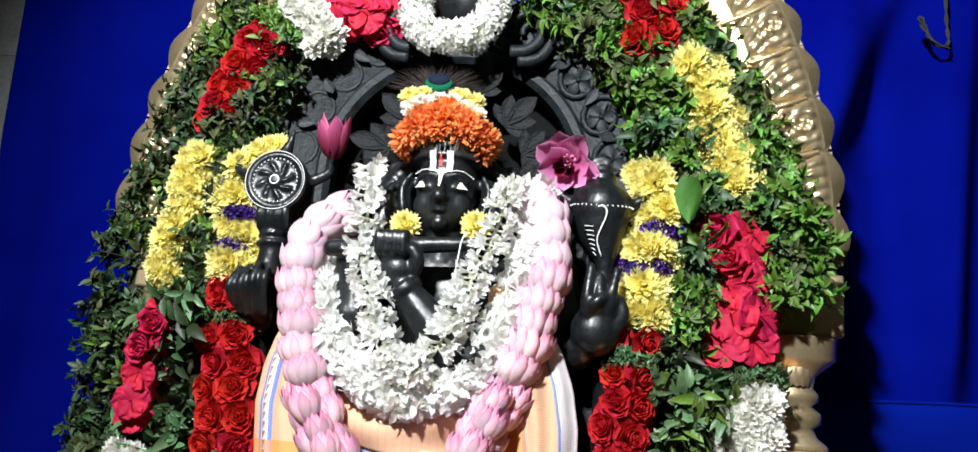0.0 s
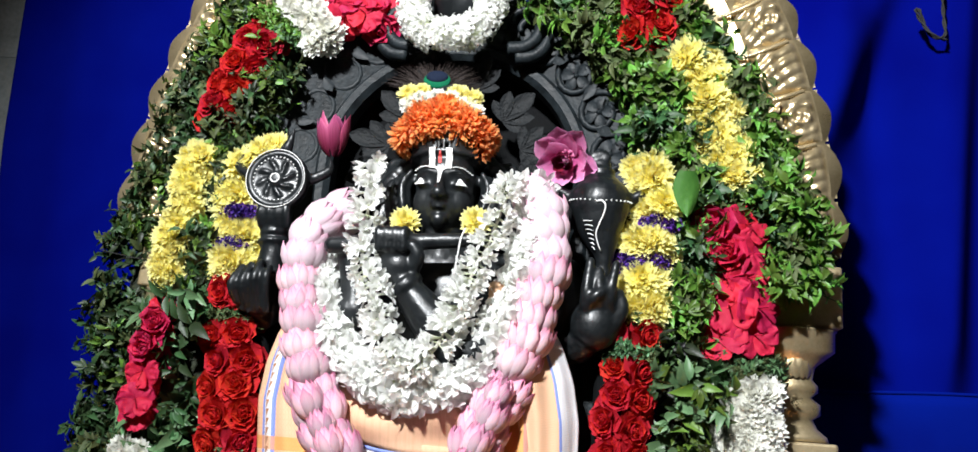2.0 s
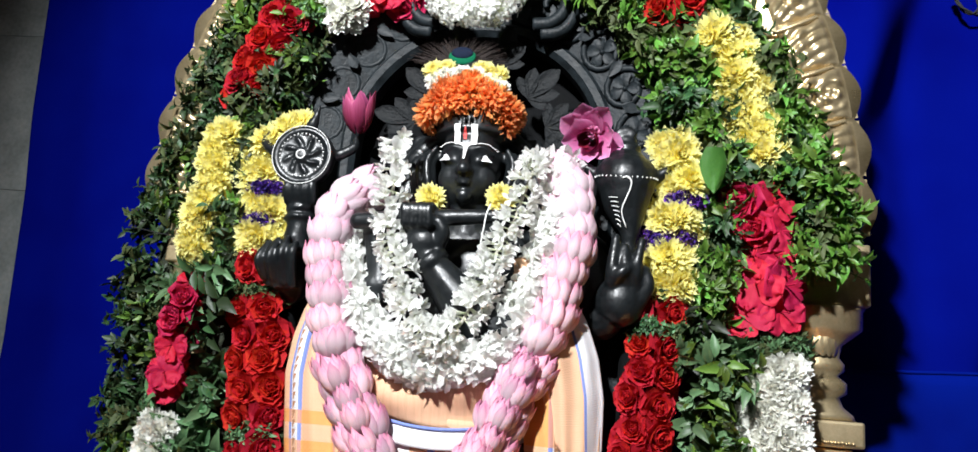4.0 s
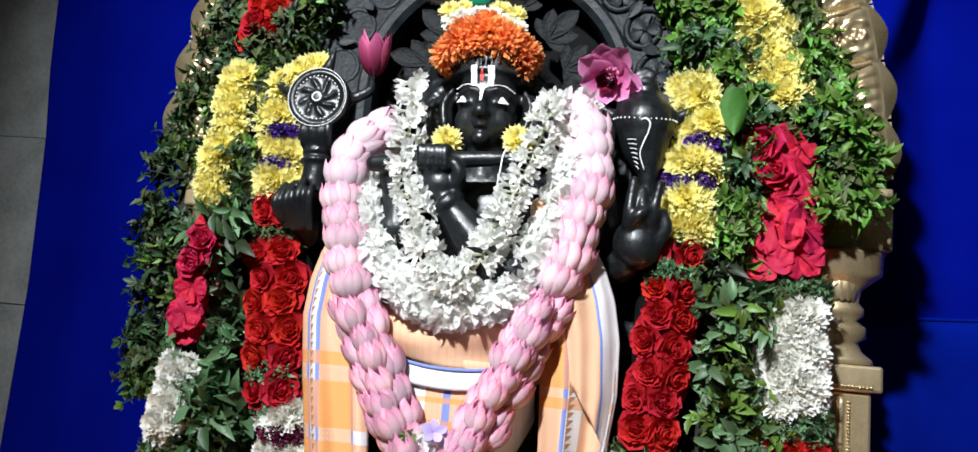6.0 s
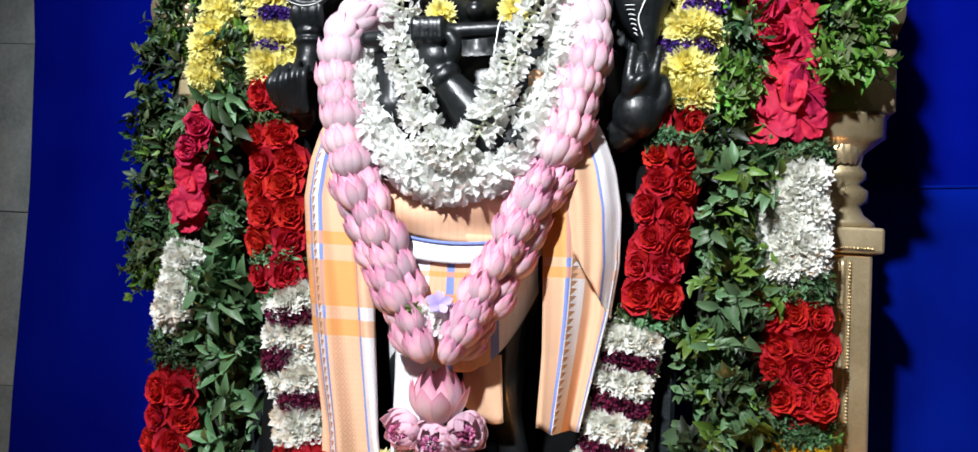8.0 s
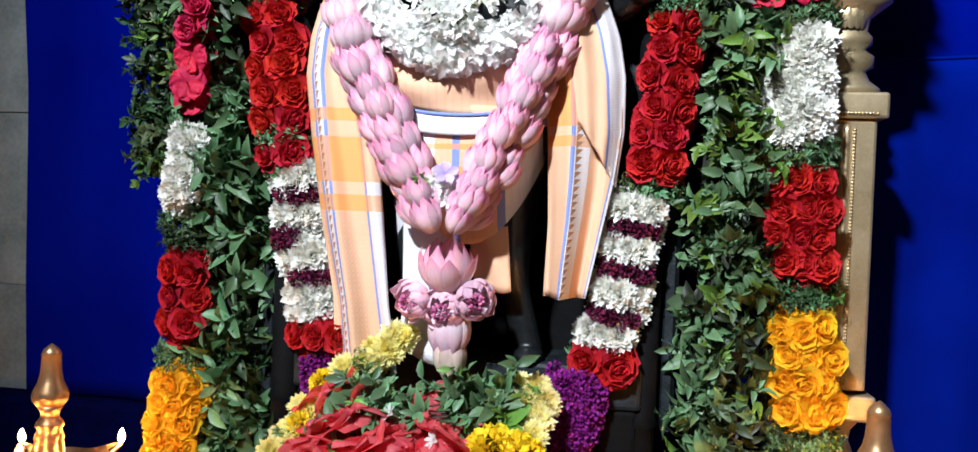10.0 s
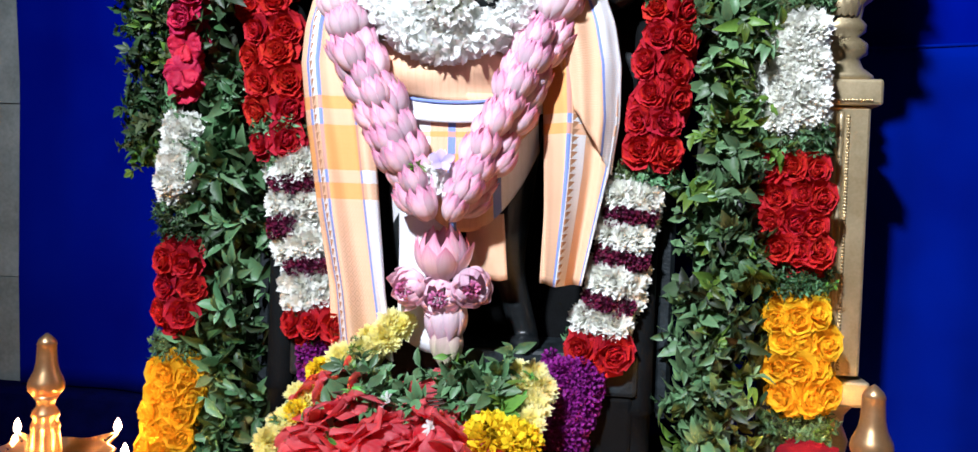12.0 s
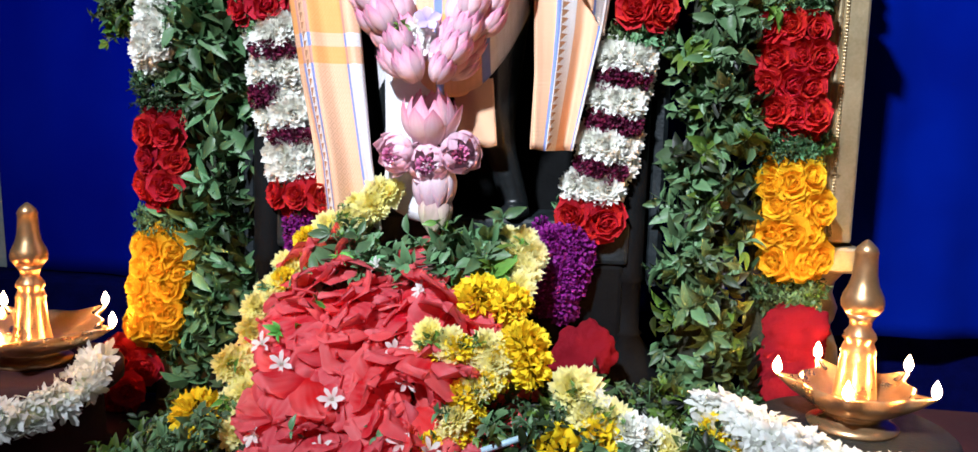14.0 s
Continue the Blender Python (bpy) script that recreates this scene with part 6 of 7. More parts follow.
def head_flowers():
    ob = thing("crown_garland", "orange flower wreath round the statue's crown", "garland", (0.02, -0.02, 1.03))
    r = random.Random(9)
    frill = [ball_flower_mesh("orange_flower", ORANGE, k, 54, 0.15, 0.72) for k in (41, 42, 43)]
    for k in range(48):
        a = radians(-12 - 156 * r.random())
        lvl = r.random()
        rad = 0.050 + 0.010 * math.sin(math.pi * lvl)
        x, y, z = 0.020 + rad * 1.08 * math.cos(a), 0.004 + rad * math.sin(a), 1.060 + 0.026 * lvl - 0.026 * abs(math.cos(a)) ** 2
        part("orange_flower", r.choice(frill), ob, "", facing((x, y, z), (math.cos(a), math.sin(a), 0.25 * (lvl - 0.4) * 3), r.uniform(0, 6), 0.0165 * r.uniform(0.8, 1.25)))
    ob = thing("crown_flowers", "white and yellow chrysanthemums on the orange wreath", "flowers", (0.01, -0.03, 1.10))
    for x, z, c, s in ((-0.028, 1.102, "white", 0.024), (-0.006, 1.102, "white", 0.026), (0.018, 1.102, "white", 0.026), (0.042, 1.103, "white", 0.026), (0.060, 1.096, "white", 0.020), (0.008, 1.112, "white", 0.024), (-0.016, 1.110, "white", 0.022), (0.028, 1.111, "white", 0.022), (0.052, 1.106, "white", 0.021), (-0.034, 1.120, "yellow", 0.024), (-0.018, 1.126, "yellow", 0.020), (0.034, 1.124, "yellow", 0.023), (0.054, 1.118, "yellow", 0.023)):
        part("chrysanthemum", r.choice(MUMS[c]), ob, c + " chrysanthemum", facing((x, -0.038 + 0.01 * r.random(), z - 0.011), (0.2 * (x - 0.01) * 10, -1, 0.6), r.uniform(0, 6), s * 0.82))
    # peacock feather
    ob = thing("peacock_feather", "brown peacock feather with a green and blue eye", "feather", (0.0, 0.0, 1.10))
    g = Geo()
    for k in range(300):
        a = radians(22 + 136 * k / 299)
        L = 0.054 + 0.020 * abs(math.cos(a)) + r.uniform(-.014, .010)
        tip = (-0.004 + L * 1.05 * math.cos(a), -0.01 + r.uniform(-.006, .006), 1.105 + L * math.sin(a))
        midp = (-0.004 + L * 0.5 * math.cos(a), -0.012, 1.105 + L * 0.5 * math.sin(a) + 0.008)
        g.add(*tube(smooth_line([(-0.004, 0.0, 1.105), midp, tip], 5), [0.0007, 0.0007, 0.0006, 0.0006, 0.0004, 0.0002], 3))
    part("vane", g.mesh("vane", FEATHER), ob, "fine brown feather barbs", None, "stuff")
    for name, mat, rx, rz, y, z in (("eye_ring", FEATHER_GREEN, 0.0200, 0.0125, -0.014, 1.142), ("eye_spot", FEATHER_EYE, 0.0160, 0.009, -0.0162, 1.1465)):
        v, f = ball(rx, 0.003, rz, 8, 18)
        part(name, plain(name, v, f, mat, True), ob, "", Matrix.Translation((-0.001, y, z)))
    # single blossoms tucked in
    ob = thing("lotus_blossom", "closed wine-red lotus bud tucked beside the discus", "flower", (-0.139, -0.01, 1.02))
    part("petals", lotus_bud_mesh("petals", LOTUS_WINE, 51, 0.36, (5, 7), 0.09), ob, "", facing((-0.140, -0.01, 1.022), (-0.05, -0.25, 1), 0.4, (0.036, 0.036, 0.062)))
    ob = thing("lotus_blossom", "open magenta lotus tucked above the conch", "flower", (0.186, -0.02, 1.03))
    bloom = Geo()
    rb = random.Random(52)
    for k, (turn, reach, lift, wide) in enumerate(((10, 0.050, 34, 0.017), (52, 0.052, 26, 0.018), (95, 0.050, 20, 0.019), (140, 0.050, 24, 0.018), (185, 0.046, 36, 0.016), (225, 0.044, 46, 0.014), (272, 0.046, 52, 0.013), (318, 0.044, 46, 0.014), (345, 0.048, 40, 0.016), (75, 0.042, 48, 0.016), (120, 0.042, 46, 0.016))):
        v, f, gr = petal(reach, wide, 9, 6, rb.uniform(-0.5, 0.5), rb.uniform(0.3, 0.7), 0.8, 0.55, 0.02, 0.45, 0.3)
        bloom.add(v, f, gr, 0, Matrix.Rotation(radians(turn - 90), 4, "Z") @ Matrix.Translation((0, 0.006, 0)) @ Matrix.Rotation(radians(lift), 4, "X"))
    part("petals", bloom.mesh("petals", LOTUS_DEEP), ob, "", facing((0.190, -0.006, 1.032), (-0.22, -0.9, -0.38), 0.0))
    part("heart", lotus_bud_mesh("heart", LOTUS_HEART, 53, 0.5, (5, 6), 0.10), ob, "dark red heart of the lotus", facing((0.188, -0.018, 1.026), (-0.22, -0.9, -0.45), 0.2, (0.023, 0.023, 0.026)))
    part("stamen_tuft", TUFTS["magenta"][1], ob, "pink stamens", facing((0.191, -0.036, 1.028), (0.05, -0.8, -0.45), 0.2, 0.010))
    for x, z in ((-0.018, 0.922), (0.076, 0.927)):
        ob = thing("chrysanthemum", "single yellow chrysanthemum tucked at the neck", "flower", (x, -0.045, z), "neck flowers")
        part("petals", MUMS["yellow"][0], ob, "", facing((x, -0.045, z), (0, -1, 0.2), 0.3, 0.023))


head_flowers()


# ---- cloth on the statue ----
SIDE_CLOTH = woven("side_cloth", [(0.0, PEACH), (0.13, SKY), (0.18, CREAM), (0.32, SKY), (0.37, PEACH), (0.76, SKY), (0.80, CREAM)], [(0.0, (0, 0, 0)), (0.38, (1, 1, 1)), (0.42, (0, 0, 0)), (0.45, (1, 1, 1)), (0.56, (0, 0, 0)), (0.60, (1, 1, 1)), (0.63, (0, 0, 0))], (0.20, 0.29))
SIDE_CLOTH_B = woven("side_cloth_right", [(0.0, PEACH), (0.34, SKY), (0.40, CREAM), (0.60, PEACH), (0.93, SKY), (0.96, CREAM)], [(0.0, (0, 0, 0)), (0.44, (1, 1, 1)), (0.47, (0, 0, 0)), (0.50, (1, 1, 1)), (0.66, (0, 0, 0))], (0.42, 0.52))
BELLY_CLOTH = woven("belly_cloth", [(0.0, PEACH)], None, None)
FRONT_CLOTH = woven("front_cloth", [(0.0, CREAM), (0.30, PEACH), (0.42, SKY), (0.47, PEACH), (0.72, SKY), (0.77, CREAM)], [(0.0, (0, 0, 0)), (0.50, (1, 1, 1)), (0.56, (0, 0, 0)), (0.68, (1, 1, 1)), (0.72, (0, 0, 0))], None)
HEM_CLOTH = woven("hem_cloth", [(0.0, CREAM)], None, None)
STRIPE_CLOTH = woven("stripe_cloth", [(0.0, SKY)], None, None)


def lerp_table(table, z):
    zs = [t[0] for t in table][::-1]
    return [np.interp(z, zs, [t[k] for t in table][::-1]) for k in range(1, len(table[0]))]


def statue_cloth():
    ob = thing("dhoti", "peach and white handloom cloth wrapped round the statue", "cloth", (0.02, -0.02, 0.36))

    left = [(0.83, -0.140, -0.09), (0.80, -0.165, -0.09), (0.77, -0.180, -0.092), (0.73, -0.192, -0.097), (0.68, -0.197, -0.097), (0.60, -0.188, -0.085), (0.485, -0.169, -0.072), (0.386, -0.148, -0.060), (0.30, -0.14, -0.045)]

    def fl(u, v):
        z = 0.83 - 0.53 * (1 - v)
        a, b = lerp_table(left, z)
        fold = 0.014 * math.sin(u * 11 + 2 * v) * (1.1 - v) + 0.0025 * math.sin(u * 24 + v * 5)
        return (a + (b - a) * u, -0.018 - 0.030 * math.sin(math.pi * min(1, u * 0.62 + 0.1)) + 0.045 * max(0, 0.18 - u) + fold, z)
    part("side_panel", sheet("side_panel", fl, 40, 50, SIDE_CLOTH, 0.002), ob)
    right = [(0.83, 0.10, 0.160), (0.80, 0.105, 0.180), (0.77, 0.11, 0.198), (0.73, 0.118, 0.213), (0.68, 0.124, 0.222), (0.613, 0.130, 0.223), (0.55, 0.133, 0.215), (0.50, 0.135, 0.205), (0.405, 0.134, 0.186)]

    def fr(u, v):
        z = 0.83 - 0.425 * (1 - v)
        a, b = lerp_table(right, z)
        fold = 0.016 * math.sin(u * 9 + 1 + 1.5 * v) * (1.1 - v) + 0.0015 * math.sin(u * 26 + v * 4)
        return (a + (b - a) * u, -0.020 - 0.028 * math.sin(math.pi * min(1, (1 - u) * 0.62 + 0.1)) + 0.05 * max(0, u - 0.85) + fold, z)
    part("side_panel", sheet("side_panel", fr, 40, 44, SIDE_CLOTH_B, 0.002), ob)

    # the upper end of the cloth falls over the hip with a white selvedge
    drape_cloth = woven("drape_cloth", [(0.0, PEACH), (0.70, SKY), (0.745, CREAM)], None, None)

    def hip(u, v):
        z = 0.845 - (0.215 + 0.085 * u) * (1 - v)
        a, b = lerp_table(right, max(0.55, z))
        lead = 0.34 * (1 - v) ** 1.3
        fold = 0.006 * math.sin(u * 8 + 3 * v) * v + 0.003 * math.sin(u * 17 - 4 * v)
        return (a + 0.002 + (b + 0.001 - a) * (lead + (1 - lead) * u), -0.030 - 0.030 * math.sin(math.pi * min(1, (1 - u) * 0.62 + 0.1)) + 0.05 * max(0, u - 0.85) + fold - 0.010 * v + 0.010 * u * (1 - v), z)
    part("hip_drape", sheet("hip_drape", hip, 40, 30, drape_cloth, 0.002), ob, "upper cloth with a blue line and white edge")

    def belly(u, v):
        x = -0.105 + 0.25 * u
        c = math.sin(math.pi * u)
        z = 0.735 - (0.085 + 0.022 * c) * (1 - v)
        return (x, 0.006 - 0.066 * c ** 0.6 - 0.012 * math.sin(v * 3.1) + 0.004 * math.sin(u * 11 + v * 7) + 0.003 * math.sin(u * 5 - v * 11), z)
    part("belly_fold", sheet("belly_fold", belly, 36, 16, BELLY_CLOTH, 0.002), ob)

    def rim(lo, hi, push):
        def f(u, v):
            x = -0.105 + 0.25 * u
            c = math.sin(math.pi * u)
            z = 0.650 - 0.022 * c - lo - (hi - lo) * (1 - v)
            return (x, 0.002 - 0.068 * c ** 0.6 + push, z)
        return f
    part("belly_stripe", sheet("belly_stripe", rim(-0.001, 0.003, 0.0), 30, 2, STRIPE_CLOTH, 0.002), ob, "narrow blue stripe")
    part("belly_hem", sheet("belly_hem", rim(0.003, 0.026, 0.002), 30, 6, HEM_CLOTH, 0.002), ob, "white folded hem")

    def front(u, v):
        x = -0.066 + 0.19 * u
        low = 0.466 + 0.11 * (max(0.0, x - 0.03) / 0.095) ** 2.2
        z = 0.64 - (0.64 - low) * (1 - v)
        return (x, -0.008 - 0.050 * math.sin(math.pi * (0.1 + 0.8 * u)) ** 0.7 + 0.004 * math.sin(u * 15) * (1 - v) + 0.03 * (1 - v) ** 3, z)
    part("front_panel", sheet("front_panel", front, 36, 26, FRONT_CLOTH, 0.002), ob)

    def tail(x0, x1, z0, z1, skew, y):
        def f(u, v):
            return (x0 + (x1 - x0) * u + skew * (1 - v), y + 0.006 * math.sin(u * 5 + v * 3), z1 - (z1 - z0) * (1 - v) - 0.02 * math.sin(u * 2.2) * (1 - v))
        return f
    part("lower_tail", sheet("lower_tail", tail(0.03, 0.082, 0.425, 0.50, 0.010, -0.022), 14, 10, BELLY_CLOTH, 0.002), ob, "pale lower flap")
    part("lower_tail", sheet("lower_tail", tail(-0.052, 0.01, 0.33, 0.52, 0.004, -0.036), 14, 16, HEM_CLOTH, 0.002), ob, "white lower flap")


statue_cloth()


def tucked_flowers():
    ob = thing("tucked_flowers", "small white and lilac flowers tucked in the cloth", "flowers", (0.0, -0.06, 0.53))
    r = random.Random(12)
    for k in range(20):
        part("floret", r.choice(FLORETS), ob, "", facing((0.010 + r.uniform(-.024, .024), -0.080, 0.536 + r.uniform(-.018, .018)), (r.uniform(-.6, .6), -1, r.uniform(-.6, .6)), r.uniform(0, 6), 0.015))
    lil = petal_material("lilac_petal", (0.45, 0.35, 0.75), (0.55, 0.45, 0.85), 0.5, 0.2, 0.2)
    g = Geo()
    whorl(g, 5, 25, 0.016, 0.006, 0.001, 0, nu=4, nv=2, bend=-0.3, cup=0.3)
    part("lilac_flower", g.mesh("lilac_flower", lil), ob, "pale lilac flower", facing((0.014, -0.092, 0.552), (0.2, -1, 0.4)))
    leaf_stuff("leaf_sprig", [((-0.016, -0.086, 0.545), (0, -1, 0.3))] * 3, [LEAF], ob, "", 0.016, 6, 0.4, 77, 0.02)


tucked_flowers()


# ---- oil lamps ----
FLAME_PROFILE = [(0.0005, 0.0), (0.0044, 0.003), (0.0060, 0.008), (0.0054, 0.013), (0.0028, 0.019), (0.0003, 0.024)]


def oil_lamp(x, y, base, turn, reach):
    """Turned brass lamp: foot, five-spouted bowl, column and finial."""
    ob = thing("oil_lamp", "polished brass five-wick oil lamp, lit, with a tall finial", "lamp", (x, y, base), "oil lamps")
    at = Matrix.Translation((x, y, base))
    foot = [(0.044, 0.012), (0.046, 0.016), (0.036, 0.020), (0.028, 0.023), (0.030, 0.027), (0.040, 0.033)]
    part("foot", plain("foot", *lathe(foot, 32), LAMP_BRASS, True), ob, "", at)
    # bowl with spouts
    n, rings = 100, [(0.026, 0.030, 0.0), (0.044, 0.034, 0.1), (0.056, 0.045, 0.5), (0.062, 0.058, 1.0), (0.0595, 0.059, 1.0), (0.052, 0.049, 0.6), (0.038, 0.040, 0.15), (0.010, 0.037, 0.0)]
    verts, faces = [], []
    for r, z, k in rings:
        for i in range(n):
            a = 2 * math.pi * i / n
            d = (a * 5 / (2 * math.pi)) % 1.0
            d = min(d, 1 - d) / 5 * 2 * math.pi
            spout = math.exp(-(d / 0.15) ** 2)
            rr = r * (1 + k * (0.34 * spout - 0.05 * math.sin(min(1, d / 0.63) * math.pi)))
            verts.append((rr * math.cos(a), rr * math.sin(a), z + k * 0.004 * spout))
    for j in range(len(rings) - 1):
        faces += [(j * n + i, j * n + (i + 1) % n, (j + 1) * n + (i + 1) % n, (j + 1) * n + i) for i in range(n)]
    spin = Matrix.Rotation(radians(turn), 4, "Z")
    part("bowl", plain("bowl", verts, faces, LAMP_BRASS, True), ob, "", at @ spin @ Matrix.Diagonal((reach / 0.081, reach / 0.081, 1, 1)))
    column = [(0.026, 0.036), (0.0225, 0.042), (0.0198, 0.06), (0.0176, 0.085), (0.0164, 0.090), (0.0178, 0.093), (0.0164, 0.098), (0.0140, 0.104), (0.0168, 0.108), (0.0155, 0.113), (0.0105, 0.120), (0.0112, 0.126), (0.016, 0.134)]
    part("column", plain("column", *lathe(column, 28), LAMP_BRASS, True), ob, "", at)
    finial = [(0.016, 0.134), (0.0205, 0.140), (0.0215, 0.146), (0.0200, 0.153), (0.0150, 0.163), (0.0125, 0.174), (0.0116, 0.186), (0.0112, 0.196), (0.0120, 0.197), (0.0098, 0.203), (0.005, 0.208), (0.0008, 0.211)]
    part("finial", plain("finial", *lathe(finial, 28), LAMP_BRASS, True), ob, "", at)
    for k in range(5):
        a = radians(turn + 72 * k)
        p = Vector((x + reach * math.cos(a), y + reach * math.sin(a), base + 0.062))
        wick = part("wick", plain("wick", *tube([(p.x - 0.02 * math.cos(a), p.y - 0.02 * math.sin(a), p.z - 0.006), tuple(p)], 0.0022, 6), WICK), ob)
        part("flame", plain("flame", *lathe(FLAME_PROFILE, 12), FLAME, True), wick, "small bright flame", Matrix.Translation(p + Vector((0, 0, 0.001))) @ Matrix.Diagonal((0.78, 0.78, 0.78, 1)))
    return ob


def lamp_stool(x, y, top, mat, label):
    ob = thing("lamp_stool", label, "stool", (x, y, 0.0), "lamp stools")
    part("seat", plain("seat", *lathe([(0.098, top - 0.03), (0.104, top - 0.024), (0.104, top - 0.005), (0.098, top)], 32), mat, True), ob, "", Matrix.Translation((x, y, 0)))
    part("body", plain("body", *lathe([(0.095, 0.0), (0.082, 0.02), (0.078, top - 0.03)], 24), mat, True), ob, "", Matrix.Translation((x, y, 0)))


lamp_stool(0.497, -0.17, 0.132, DULL_STONE, "low round dark stone stool under a lamp")
lamp_stool(-0.467, -0.14, 0.124, DARK_CLOTH, "low round stool covered in dark red cloth")
oil_lamp(0.497, -0.17, 0.120, 177, 0.079)
oil_lamp(-0.467, -0.14, 0.112, 0, 0.108)
floret_garland("white_garland", "white tuberose garland laid round the lamp stool", [(-0.60, -0.17, 0.100), (-0.55, -0.235, 0.100), (-0.48, -0.262, 0.094), (-0.425, -0.250, 0.090), (-0.385, -0.21, 0.100), (-0.374, -0.17, 0.118), (-0.378, -0.14, 0.142)], [0.014, 0.016, 0.016, 0.016, 0.016, 0.014, 0.012], 200, 310, 0.019, (-0.46, -0.26, 0.06))
floret_garland("white_garland", "white chrysanthemum and tuberose garland below the lamp", [(0.335, -0.20, 0.142), (0.375, -0.225, 0.142), (0.415, -0.255, 0.132), (0.455, -0.270, 0.122), (0.505, -0.278, 0.120), (0.55, -0.265, 0.116)], [0.018, 0.021, 0.021, 0.019, 0.019, 0.015], 230, 311, 0.017, (0.43, -0.25, 0.1))


# ---- flower offering in front ----
def ridge(x, y):
    """Height of the offering heap."""
    along = np.interp(y, [-0.40, -0.33, -0.26, -0.20, -0.16, -0.08, -0.03, 0.02], [0.0, 0.03, 0.105, 0.170, 0.205, 0.250, 0.262, 0.20])
    mid = -0.03
    wide = 0.185
    fall = max(0.0, 1 - (abs(x - mid) / wide) ** 3.2 * 0.75)
    return along * fall


def offering():
    ob = thing("flower_offering", "heaped red hibiscus flowers edged with yellow chrysanthemums", "flowers", (-0.03, -0.18, 0.0))
    n = 30
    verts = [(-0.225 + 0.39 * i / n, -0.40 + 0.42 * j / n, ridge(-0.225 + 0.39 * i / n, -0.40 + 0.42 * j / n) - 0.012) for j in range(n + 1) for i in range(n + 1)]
    # bed takes the core's painted shade to darken gaps in the heap
    part("leaf_bed", plain("leaf_bed", verts, strip_grid(n, n), CORE, True), ob, "packed leaves, darkened as shade under the flowers")
    r = random.Random(21)
    spots = []
    tries = 0
    while len(spots) < 80 and tries < 6000:
        tries += 1
        x, y = r.uniform(-0.150, 0.125), r.uniform(-0.34, -0.055)
        if x < -0.115 and y < -0.19:
            continue
        if y > -0.10 and x > 0.03:
            continue
        if y > -0.13 and x > 0.085:
            continue
        z = ridge(x, y)
        if all((x - a) ** 2 + (y - b) ** 2 + (z - c) ** 2 > 0.024 ** 2 for a, b, c in spots):
            spots.append((x, y, z))
    for x, y, z in spots:
        e = 0.012
        nrm = Vector(((ridge(x - e, y) - ridge(x + e, y)) / (2 * e), (ridge(x, y - e) - ridge(x, y + e)) / (2 * e), 1.0)).normalized()
        nrm = (nrm + Vector((r.uniform(-.18, .18), r.uniform(-.18, .10), 0))).normalized()
        down = Vector(((x + 0.03) * 5 + r.uniform(-.9, .9), -1.0, 0))
        down = (down - nrm * down.dot(nrm)).normalized()
        side = down.cross(nrm)
        size = 0.062 * r.uniform(0.8, 1.2)
        if r.random() < 0.34:
            part("hibiscus", r.choice(OPEN_HIBISCI), ob, "", facing(Vector((x, y, z)) + nrm * r.uniform(0.002, 0.012), nrm + Vector((r.uniform(-.7, .7), r.uniform(-.9, .1), r.uniform(-.2, .3))), r.uniform(0, 6), size * 0.70))
            continue
        m = Matrix.Translation(Vector((x, y, z)) - down * size * 0.4 + nrm * r.uniform(-0.004, 0.012)) @ Matrix((side, down, nrm)).transposed().to_4x4() @ Matrix.Rotation(radians(r.uniform(0, 46)), 4, "X") @ Matrix.Rotation(radians(r.uniform(-24, 24)), 4, "Y") @ Matrix.Diagonal((size, size, size, 1))
        part("hibiscus", r.choice(HIBISCI), ob, "", m)
    for k in range(12):
        x, y = r.uniform(-0.15, 0.07), r.uniform(-0.30, -0.13)
        part("floret", r.choice(FLORETS), ob, "", facing((x, y, ridge(x, y) + 0.046), (r.uniform(-.9, .9), -0.8, 0.6), r.uniform(0, 6), 0.016))
    leaf_stuff("leaves", [((x, y, ridge(x, y) + 0.034), (0, -0.6, 0.8)) for x, y in ((r.uniform(-0.12, 0.09), r.uniform(-0.30, -0.10)) for _ in range(14))], [LEAF, LEAF_BLUE], ob, "", 0.02, 4, 0.8, 401, 0.035)
    # leafy twigs laid across the top
    tw = thing("leaf_sprigs", "cut green twigs laid across the top of the flower heap", "leaves", (0.0, -0.06, 0.25))
    spots = []
    for k in range(52):
        x = r.uniform(-0.105, 0.100)
        y = r.uniform(-0.10, -0.03)
        spots.append(((x, y - 0.02, 0.243 + 0.030 * r.random() + 0.22 * max(0, x) + (y + 0.07) * 0.4), (r.uniform(-.3, .6), -0.7, 0.55)))
    leaf_stuff("leaves", spots, [LEAF_BLUE, LEAF_BLUE, LEAF], tw, "", 0.031, 6, 0.8, 402, 0.060, 0.15, 1.05)
    for k in range(26):
        x = r.uniform(-0.13, 0.06)
        z = 0.245 + r.uniform(-.012, .02)
        part("twig", plain("twig", *tube(smooth_line([(x, -0.10, z), (x + 0.03, -0.105, z + 0.006), (x + 0.065, -0.095, z + 0.012)], 8), 0.0011, 5), WOOD, True), tw)
